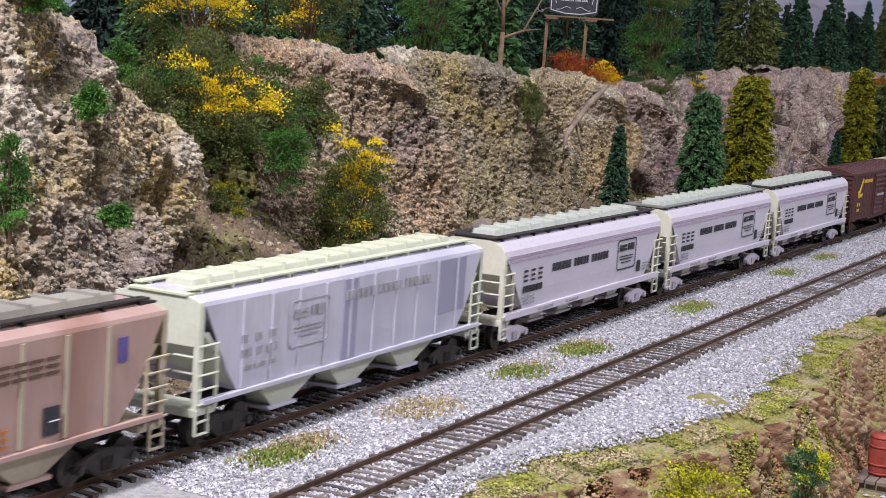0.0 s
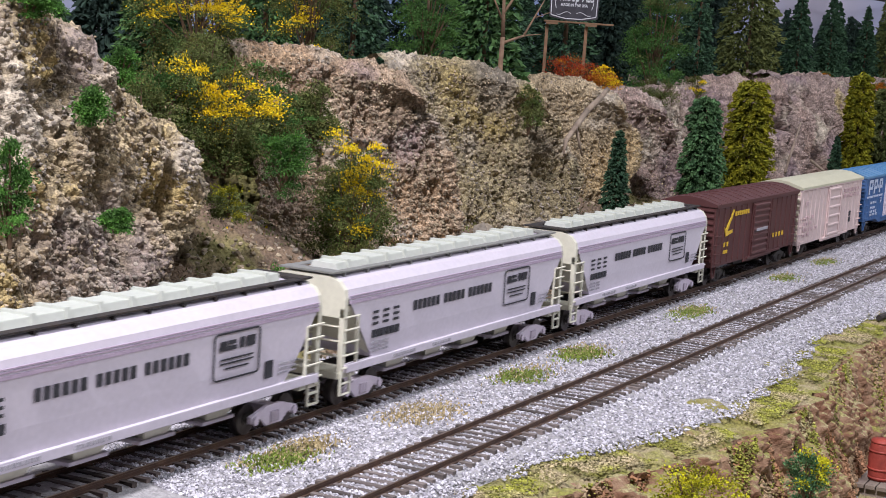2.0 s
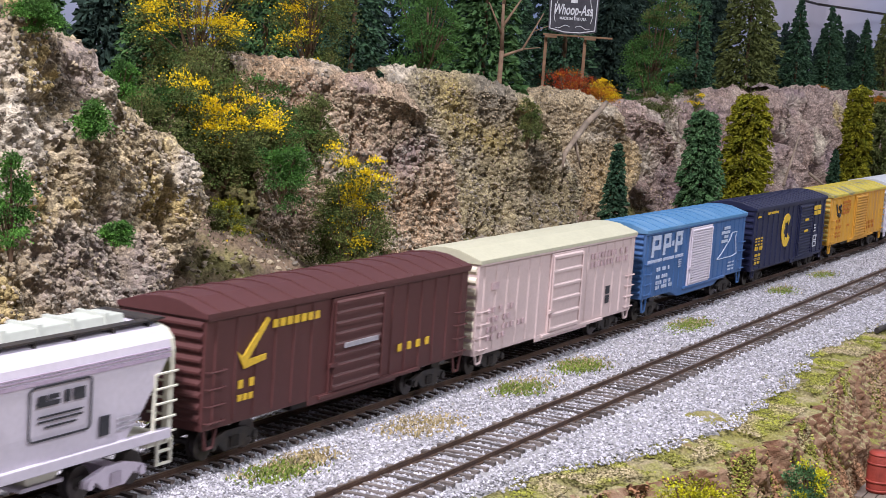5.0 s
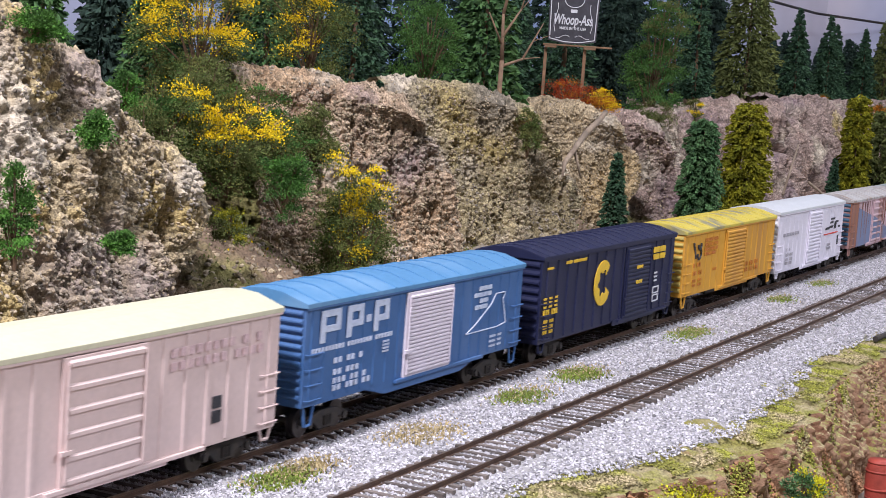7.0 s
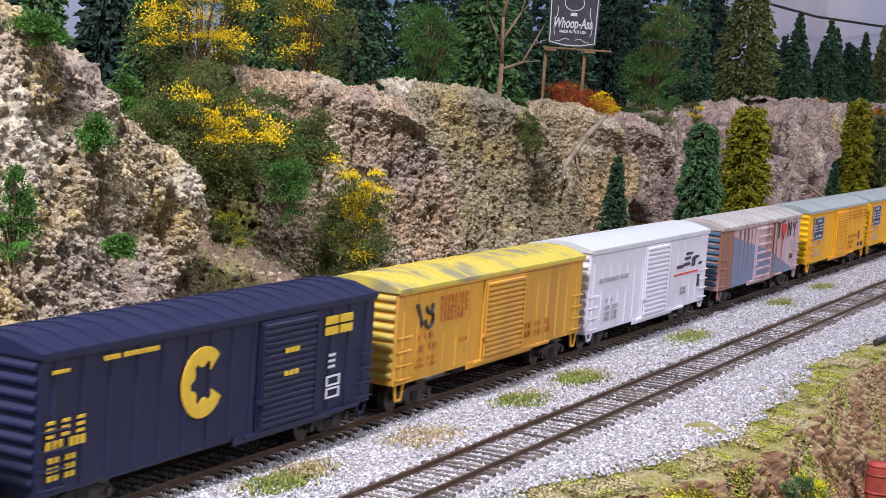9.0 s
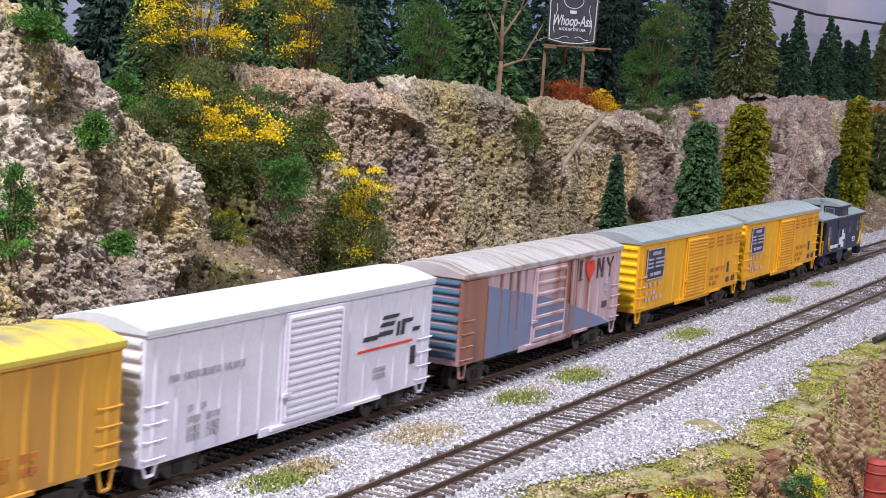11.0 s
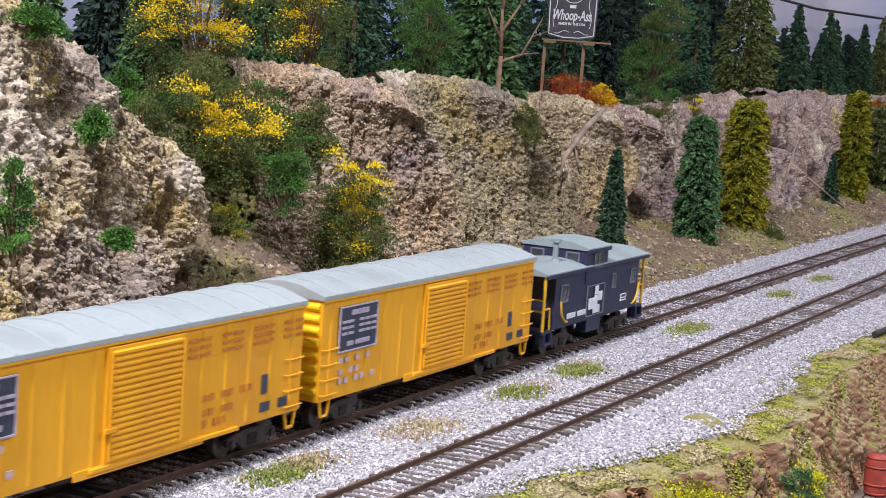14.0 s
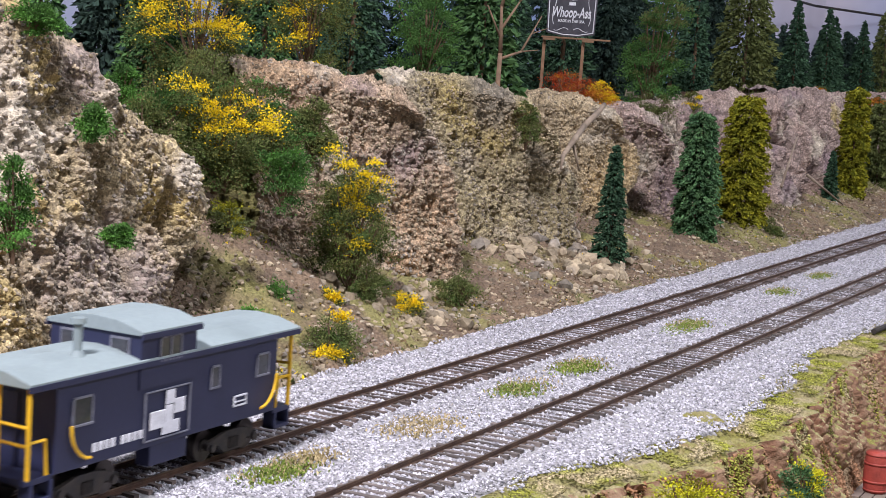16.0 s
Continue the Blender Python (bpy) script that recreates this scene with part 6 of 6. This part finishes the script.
def far_woods():
    """Dim trees added in place of the backdrop's painted forest; they close the view behind the cliff."""
    rng = np.random.default_rng(8)
    Vs, Fs, k = [], [], 0
    for i in range(74):
        x = 0.66 + i * 0.034 + rng.uniform(-0.012, 0.012)
        h = 0.085 + 0.045 * rng.random() + 0.03 * (x - 0.7)
        if 0.70 < x < 0.76 or 1.20 < x < 1.26 or x > 2.2:
            h *= 0.62
        V, F = conifer_crown(h, 0.062, 1300, 0.0075, rng, 0.02, 0.7, 11)
        Vs.append(V * (1, 1, 1.15) + (x, 0.38 + rng.uniform(-0.04, 0.05), 0.086))
        Fs.append(F + k)
        k += len(V)
    tagged(new("far_woods", quick("far_woods", np.concatenate(Vs), np.concatenate(Fs), M_WOODS)), "added dark evergreen trees standing in for the backdrop's painted forest", "woods", kind="stuff")


far_woods()

# bare tree beside the billboard
bt = tree_base("bare_tree", 1.035, 0.190, 0.104, "bare reddish brown tree with forked limbs")
b = Build()
b.rod((0, 0, -0.020), (0.001, 0, 0.030), 0.0021, 8, 0.0016).rod((0.001, 0, 0.030), (-0.002, 0, 0.062), 0.0016, 8, 0.0010).rod((-0.002, 0, 0.062), (0.004, -0.004, 0.095), 0.0013, 7, 0.0006)
part("trunk", b, M_BARE, bt, "", 0, True)
for limb in (((0.001, 0, 0.026), (0.018, -0.008, 0.032), 0.0013, 0.0009), ((0.018, -0.008, 0.032), (0.036, -0.014, 0.058), 0.0009, 0.0004),
             ((-0.001, 0, 0.046), (0.014, -0.006, 0.066), 0.0012, 0.0006), ((0.014, -0.006, 0.066), (0.020, -0.010, 0.090), 0.0006, 0.0003),
             ((0, 0, 0.040), (-0.012, 0.006, 0.062), 0.0009, 0.0004), ((0.018, -0.008, 0.032), (0.030, -0.016, 0.034), 0.0006, 0.0003),
             ((0.028, -0.011, 0.045), (0.040, -0.018, 0.050), 0.0005, 0.0002), ((0.014, -0.006, 0.066), (0.028, -0.010, 0.078), 0.0005, 0.0002)):
    part("limb", Build().rod(limb[0], limb[1], limb[2], 6, limb[3]), M_BARE, bt, "", 0, True)

# driftwood log leaning on the rocks
lg = tagged(empty("log", 0, 0, 0), "bleached forked driftwood log leaning on the rock", "log")
b = Build().rod((0.985, 0.116, 0.0705), (1.030, 0.121, 0.089), 0.0016, 8, 0.0021).rod((1.030, 0.121, 0.089), (1.052, 0.120, 0.0985), 0.0021, 8, 0.0019).rod((1.052, 0.120, 0.0985), (1.072, 0.124, 0.1035), 0.0019, 8, 0.0015)
b.rod((1.005, 0.118, 0.0785), (1.012, 0.115, 0.060), 0.0012, 6, 0.0005).rod((0.985, 0.116, 0.0705), (0.978, 0.114, 0.062), 0.0016, 6, 0.0006)
part("wood", b, M_DRIFT, lg, "", 0, True)
for k, (p, q) in enumerate((((1.50, 0.108, 0.030), (1.555, 0.112, 0.075)), ((1.56, 0.100, 0.040), (1.66, 0.086, 0.008)))):
    st = tagged(empty("stick"), "dry grey stick on the slope", "stick", "sticks on the slope")
    part("wood", Build().rod(p, q, 0.0014, 6, 0.0008), M_DRIFT, st, "", 0, True)

# ---- billboard ----
M_BOARD = material("weathered_timber", (0.26, 0.15, 0.09), (0.17, 0.10, 0.06), 120, 0.85, 0.0003, stretch=(0.3, 1, 1))
M_SIGN = material("charcoal_sign", (0.035, 0.034, 0.045), (0.05, 0.048, 0.06), 80, 0.6)
M_SIGN_WHITE = material("sign_white", (0.62, 0.62, 0.66), (0.5, 0.5, 0.55), 300, 0.6)


def written(text, x, z, h, parent, y, shear=0.0, squeeze=1.0, bold=0.0):
    cu = bpy.data.curves.new("writing", "FONT")
    cu.body, cu.size, cu.align_x, cu.extrude, cu.shear = text, h * 1.4, "CENTER", 0.00008, shear
    cu.offset = bold
    tmp = bpy.data.objects.new("writing", cu)
    me = bpy.data.meshes.new_from_object(tmp)
    bpy.data.objects.remove(tmp)
    me.transform(pose(x, y, z, 90, 0, 0) @ Matrix.Diagonal((squeeze, 1, 1, 1)))
    return part("writing", me, M_SIGN_WHITE, parent)


def billboard():
    bb = tagged(empty("billboard", 1.176, 0.197, 0.1055), "charcoal billboard with white script on a timber stand", "billboard")
    bb.rotation_euler = (0, 0, radians(-66))
    part("panel", Build().prism([(-0.0185, 0.0475), (-0.0195, 0.090), (-0.012, 0.097), (0.012, 0.097), (0.0195, 0.090), (0.0185, 0.0475), (0.006, 0.0452), (-0.006, 0.0452)], -0.001, 0.001, "y"), M_SIGN, bb)
    brd = Build()
    ring = [(-0.0172, 0.0488), (-0.0180, 0.088), (0.0180, 0.088), (0.0172, 0.0488), (0.006, 0.0465), (-0.006, 0.0465)]
    for (a, z), (c, w) in zip(ring, ring[1:] + ring[:1]):
        brd.rod((a, -0.0012, z), (c, -0.0012, w), 0.0004, 5)
    part("border", brd, M_SIGN_WHITE, bb, "white border line")
    sc = Build()
    for s in (-1, 1):
        for k in range(10):
            u, v = k * 0.55, (k + 1) * 0.55
            sc.rod((s * (0.002 + 0.0022 * k * 0.5), -0.0012, 0.0505 + 0.0012 * math.sin(u)), (s * (0.002 + 0.0022 * (k + 1) * 0.5), -0.0012, 0.0505 + 0.0012 * math.sin(v)), 0.0003, 4)
            sc.rod((s * (0.0135 + 0.0012 * math.sin(u)), -0.0012, 0.054 + 0.0022 * k), (s * (0.0135 + 0.0012 * math.sin(v)), -0.0012, 0.054 + 0.0022 * (k + 1)), 0.0003, 4)
    for k in range(16):
        u, v = k * math.pi / 8, (k + 1) * math.pi / 8
        sc.rod((0.0075 * math.cos(u), -0.0012, 0.0790 + 0.006 * math.sin(u)), (0.0075 * math.cos(v), -0.0012, 0.0790 + 0.006 * math.sin(v)), 0.0004, 4)
    part("scrollwork", sc, M_SIGN_WHITE, bb, "white scrollwork")
    part("title_bar", box(-0.0025, 0.0025, -0.0013, -0.001, 0.0690, 0.0715), M_SIGN_WHITE, bb)
    written("Whoop-Ass", -0.0005, 0.0600, 0.0078, bb, -0.0013, 0.2, 0.56, 0.00022)
    written("MADE IN THE USA", 0, 0.0560, 0.0021, bb, -0.0013, 0, 0.85, 0.00008)
    part("platform", Build().box(-0.022, 0.031, -0.006, 0.002, 0.0432, 0.0445), M_BOARD, bb, "", 0.0003)
    for x in (-0.0195, 0.0105):
        part("post", Build().box(x - 0.0012, x + 0.0012, -0.0012, 0.0012, -0.022, 0.0432), M_BOARD, bb, "", 0.0002)
        part("joist", Build().box(x - 0.0012, x + 0.008, -0.006, -0.004, 0.0415, 0.0432), M_BOARD, bb, "", 0.0002)
    part("brace", Build().rod((-0.0195, 0, 0.004), (-0.026, -0.002, -0.004), 0.001, 5).rod((-0.032, -0.002, -0.0015), (0.004, -0.003, -0.0025), 0.0014, 5), M_BOARD, bb)


billboard()

# ---- stones ----
M_TALUS = material("tan_stone", (0.36, 0.29, 0.20), (0.24, 0.19, 0.135), 60, 0.95, island=0.45, c3=(0.27, 0.235, 0.20), fine=6, grain=0.3)


def cliff_stones():
    """Pebbles bedded in the rock faces."""
    rng = np.random.default_rng(12)
    pts = []
    for (ob, G), n in zip(BUTTRESSES[:6], (9000, 6500, 4200, 2200, 1500, 500)):
        i, j = rng.integers(0, int(G.shape[0] * 0.92), n), rng.integers(0, G.shape[1] - 12, n)
        pts.append(G[i, j] + rng.normal(0, 0.0002, (n, 3)) - (0.0001, 0.0003, 0))
    return pebbles("cliff_pebbles", np.concatenate(pts), 0.00075, M_TALUS, "tan and grey pebbles bedded in the cliff", "pebbles", 0.8, 3, True)


cliff_stones()


def talus_stones():
    rng = np.random.default_rng(13)
    nx, nv, _ = CLIFF.shape
    i = (rng.random(9000) ** 1.1 * nx * 0.8).astype(int)
    j = (rng.random(9000) ** 1.3 * 34).astype(int)
    p = CLIFF[i, j] + rng.normal(0, 0.0005, (9000, 3))
    pebbles("talus_stones", p, 0.0013, M_TALUS, "loose tan stones along the cliff foot", "stones", 0.7, 4)
    n = 150
    x = 0.975 + rng.normal(0, 0.035, n)
    ix = np.clip(np.searchsorted(CLIFF[:, 5, 0], x), 0, nx - 1)
    j = rng.integers(6, 34, n)
    pebbles("rockfall", CLIFF[ix, j] + (0, -0.001, 0.001), 0.0042, M_TALUS, "heap of fallen grey-tan rocks below the cliff", "rocks", 0.8, 5)
    x = 0.72 + rng.normal(0, 0.03, 60)
    ix = np.clip(np.searchsorted(CLIFF[:, 5, 0], x), 0, nx - 1)
    pebbles("rockfall", CLIFF[ix, rng.integers(3, 20, 60)], 0.0036, M_TALUS, "low heap of brown rocks beside the ballast", "rocks", 0.8, 6)


talus_stones()


def tufts(name, cx, cy, rx, ry, n, mat, label, z=-0.0040, seed=1, size=0.0016):
    rng = np.random.default_rng(600 + seed)
    u = rng.normal(0, 0.45, (n, 2))
    p = np.stack([cx + u[:, 0] * rx, cy + u[:, 1] * ry, np.full(n, z) + 0.0004 * rng.random(n)], 1)
    o = np.stack([rng.normal(0, 0.4, n), rng.normal(0, 0.4, n), np.ones(n)], 1)
    V, F = leaf_cards(p, o, size, rng, 0.5)
    tagged(new(name, quick(name, V, F, mat)), label, "grass", kind="stuff")


M_GRASS = leaf_material("fresh_grass", (0.20, 0.26, 0.05), (0.15, 0.20, 0.045))
M_STRAW = leaf_material("straw_grass", (0.42, 0.34, 0.20), (0.34, 0.27, 0.14))
M_LITTER = leaf_material("leaf_litter", (0.22, 0.15, 0.08), (0.14, 0.10, 0.06))
GL = "patch of short green grass growing in the ballast"
SL = "patch of dry tan grass growing in the ballast"
for k, (cx, cy, n) in enumerate(((0.672, -0.029, 700), (0.605, -0.029, 500), (0.4293, -0.0253, 600), (0.8262, -0.0278, 500), (1.015, -0.0265, 260), (1.125, -0.0244, 300))):
    tufts("grass_patch", cx, cy, 0.020 if k != 3 else 0.03, 0.010, n, M_GRASS, GL, seed=k)
    tufts("straw_patch", cx + 0.006, cy + 0.002, 0.026, 0.012, n // 2, M_STRAW, SL, seed=20 + k)
tufts("straw_patch", 0.519, -0.0284, 0.024, 0.013, 900, M_STRAW, SL, seed=31)
tufts("straw_patch", 0.450, -0.022, 0.016, 0.010, 400, M_STRAW, SL, seed=32)


def weeds():
    """Low ground cover over the talus."""
    rng = np.random.default_rng(77)
    nx = CLIFF.shape[0]
    for nm, mat, lab, n, sd in (("weeds", M_OLIVE, "olive weeds spread over the slope", 14000, 1), ("weeds", M_YELLOW_LEAF, "yellow flowering weeds on the slope", 1500, 2), ("litter", M_LITTER, "brown leaf litter over the slope", 12000, 3)):
        i = (rng.random(n) ** 1.1 * nx * 0.85).astype(int)
        j = (rng.random(n) * 36).astype(int)
        p = CLIFF[i, j] + rng.normal(0, 0.0012, (n, 3)) * (1, 1, 0.2) + (0, 0, 0.0007)
        keep = smooth_noise(p * (38, 38, 5), 50 + sd) > (0.05 if sd == 1 else 0.35 if sd == 2 else -0.1)
        p = p[keep]
        V, F = leaf_cards(p, np.tile((0, -0.4, 1.0), (len(p), 1)), 0.0017, rng, 0.6)
        tagged(new(nm, quick(nm, V, F, mat)), lab, "weeds", kind="stuff")


weeds()


# ---- backdrop, barrel, bench and small things ----
M_SKY = material("painted_sky", (0.24, 0.36, 0.66), (0.42, 0.46, 0.66), 3.0, 0.9, c3=(0.56, 0.52, 0.62), fine=2)
bd = Build()
arc = [(-0.6, 0.53), (2.8, 0.53), (3.05, 0.47), (3.2, 0.30), (3.24, 0.0), (3.24, -0.6)]
for (a, b_), (c, d) in zip(arc[:-1], arc[1:]):
    bd.add([(a, b_, -0.1), (c, d, -0.1), (c, d, 0.75), (a, b_, 0.75), (a + 0.01, b_ + 0.01, -0.1), (c + 0.01, d + 0.01, -0.1), (c + 0.01, d + 0.01, 0.75), (a + 0.01, b_ + 0.01, 0.75)],
           [(0, 1, 2, 3), (7, 6, 5, 4), (0, 4, 5, 1), (3, 2, 6, 7), (0, 3, 7, 4), (1, 5, 6, 2)])
tagged(part("backdrop", bd, M_SKY), "painted blue sky backdrop with pink-white clouds", "backdrop", kind="structure")
cb = tagged(empty("cable"), "thin dark cable hanging against the sky", "cable")
part("wire", Build().rod((2.2, 0.42, 0.262), (2.9, 0.45, 0.262), 0.0022, 6).rod((2.9, 0.45, 0.262), (3.12, 0.36, 0.258), 0.0022, 6), M_BLACK, cb)

M_BARREL = material("red_barrel_paint", (0.36, 0.06, 0.045), (0.26, 0.045, 0.035), 150, 0.55, 0.0002)


def barrel(x, y, z, h, r):
    br = tagged(empty("barrel", x, y, z), "faded red wooden barrel standing on a timber platform", "barrel")
    b = Build()
    zs = [0, 0.12, 0.3, 0.5, 0.7, 0.88, 1.0]
    rs = [0.84, 0.92, 0.98, 1.0, 0.98, 0.92, 0.84]
    ring = [(math.cos(k * math.pi / 9), math.sin(k * math.pi / 9)) for k in range(18)]
    vs = [(c * r * q, s_ * r * q, h * t) for t, q in zip(zs, rs) for c, s_ in ring]
    fs = [tuple(range(18))[::-1], tuple(range(108, 126))] + [(i * 18 + k, i * 18 + (k + 1) % 18, (i + 1) * 18 + (k + 1) % 18, (i + 1) * 18 + k) for i in range(6) for k in range(18)]
    b.add(vs, fs)
    part("cask", b, M_BARREL, br, "", 0, True)
    for t, q in ((0.06, 0.90), (0.28, 1.0), (0.72, 1.0), (0.94, 0.90)):
        part("hoop", Build().rod((0, 0, h * (t - 0.025)), (0, 0, h * (t + 0.025)), r * q * 1.03, 18), M_BARREL, br, "raised hoop", 0, True)
    part("lid", Build().rod((0, 0, h * 0.955), (0, 0, h * 0.965), r * 0.8, 18), M_BARREL, br)


barrel(0.742, -0.150, -0.0535, 0.0185, 0.0059)
pl = tagged(empty("timber_platform", 0.742, -0.156, -0.0605), "low grey timber loading platform", "platform")
M_PLANK = material("grey_plank", (0.26, 0.21, 0.17), (0.18, 0.14, 0.12), 100, 0.9, 0.0003, stretch=(0.3, 1, 1), island=0.2)
for k in range(9):
    part("plank", box(-0.014, 0.05, -0.030 + k * 0.0050, -0.0255 + k * 0.0050, 0.0050, 0.0068), M_PLANK, pl, "", 0.0002)
for x in (-0.010, 0.02, 0.045):
    part("beam", box(x - 0.0015, x + 0.0015, -0.030, 0.0145, -0.002, 0.0050), M_PLANK, pl)

# dark odds and ends on the shoulder
pp = tagged(empty("pipe"), "short dark pipe lying on the mossy shoulder", "pipe")
part("tube", Build().rod((0.893, -0.112, -0.003), (0.960, -0.117, -0.002), 0.0016, 8), M_BLACK, pp)
for x, y, s in ((0.835, -0.1045, 0.004), (0.700, -0.104, 0.003), (0.575, -0.110, 0.0032), (0.85, -0.108, 0.0026), (0.905, -0.112, 0.0024)):
    rng = random.Random(int(x * 1000))
    st = Build()
    ring = [(math.cos(a) * s * rng.uniform(0.8, 1.3), math.sin(a) * s * rng.uniform(0.5, 0.9)) for a in [k * math.pi / 4 for k in range(8)]]
    st.add([(u, v, 0) for u, v in ring] + [(u * 0.7, v * 0.7, s * 0.5) for u, v in ring] + [(0, 0, s * 0.62)],
           [tuple(range(8))[::-1]] + [(i, (i + 1) % 8, 8 + (i + 1) % 8, 8 + i) for i in range(8)] + [(8 + i, 8 + (i + 1) % 8, 16) for i in range(8)])
    o = tagged(part("stone", st, M_TALUS, None), "flat brown stone on the mossy shoulder", "stone", "stones on the shoulder")
    o.location = (x, y, -0.0068)


def ground_litter():
    rng = np.random.default_rng(40)
    n = 5000
    x = 0.55 + 0.9 * rng.random(n)
    y = lip(x) - 0.018 - 0.12 * rng.random(n)
    pebbles("gravel", np.stack([x, y, np.full(n, -0.0585)], 1), 0.0011, M_STONE, "pale gravel and litter on the lower ground", "gravel", 0.6, 9)
    n = 34000
    x = 0.42 + 0.75 * rng.random(n)
    l0 = lip(x)
    y = l0 + 0.034 * (rng.random(n) ** 0.9) - 0.012
    z = np.where(y < l0, -0.0085 - (l0 - y) * 2.6, -0.0062 + 0.0010 * np.sin(np.clip((-0.080 - y) / (-0.080 - l0), 0, 1) * 3.1))
    y = np.where(y < l0, y - 0.001, y)
    p = np.stack([x, y, z], 1)
    keep = smooth_noise(p * 70, 4) > -0.35
    pebbles("moss", p[keep], 0.00052, M_MOSS, "yellow-green moss and dry grass on the bank edge", "moss", 0.6, 14)
    n = 20000
    x = 0.46 + 0.75 * rng.random(n)
    l0 = lip(x)
    t = rng.random(n)
    pebbles("clay_crumbs", np.stack([x, l0 - 0.017 * t - 0.0012, -0.009 - 0.048 * t], 1), 0.0010, M_CLAY, "red clay crumbs and stones on the bank", "stones", 0.9, 10)
    t = rng.random(n) * 0.75
    p = np.stack([x, l0 - 0.017 * t - 0.0026, -0.008 - 0.048 * t], 1)
    p = p[smooth_noise(p * (55, 55, 20), 44) > 0.1 + 0.5 * t]
    pebbles("moss", p, 0.0006, M_MOSS, "moss hanging down the clay bank", "moss", 0.7, 15)


M_MOSS = leaf_material("moss", (0.28, 0.285, 0.050), (0.17, 0.165, 0.045), (0.34, 0.28, 0.17), 0.5)
M_CLAY = material("red_clay", (0.30, 0.15, 0.08), (0.21, 0.12, 0.07), 70, 0.95, island=0.4, c3=(0.36, 0.27, 0.17))
ground_litter()


def travelled(t):
    """The way the train has gone at t seconds."""
    u = min(1.0, max(0.0, (t - 8.6) / 3.0))
    return 0.1698355 * t - 9.37575e-4 * t * t + 3.84471e-5 * t ** 3 + 0.0146 * u * u * (3 - 2 * u)


def motions():
    for ob, x in CARS:
        walk(ob, [(t, pose(x - travelled(t), 0, 0)) for t in np.linspace(0, 16, 33).tolist()])
    for ob, dx in WHEELS:
        walk(ob, [(k / 30, pose(dx, 0, 0.005, 0, math.degrees(-travelled(k / 30) / 0.005), 0)) for k in range(481)])


motions()
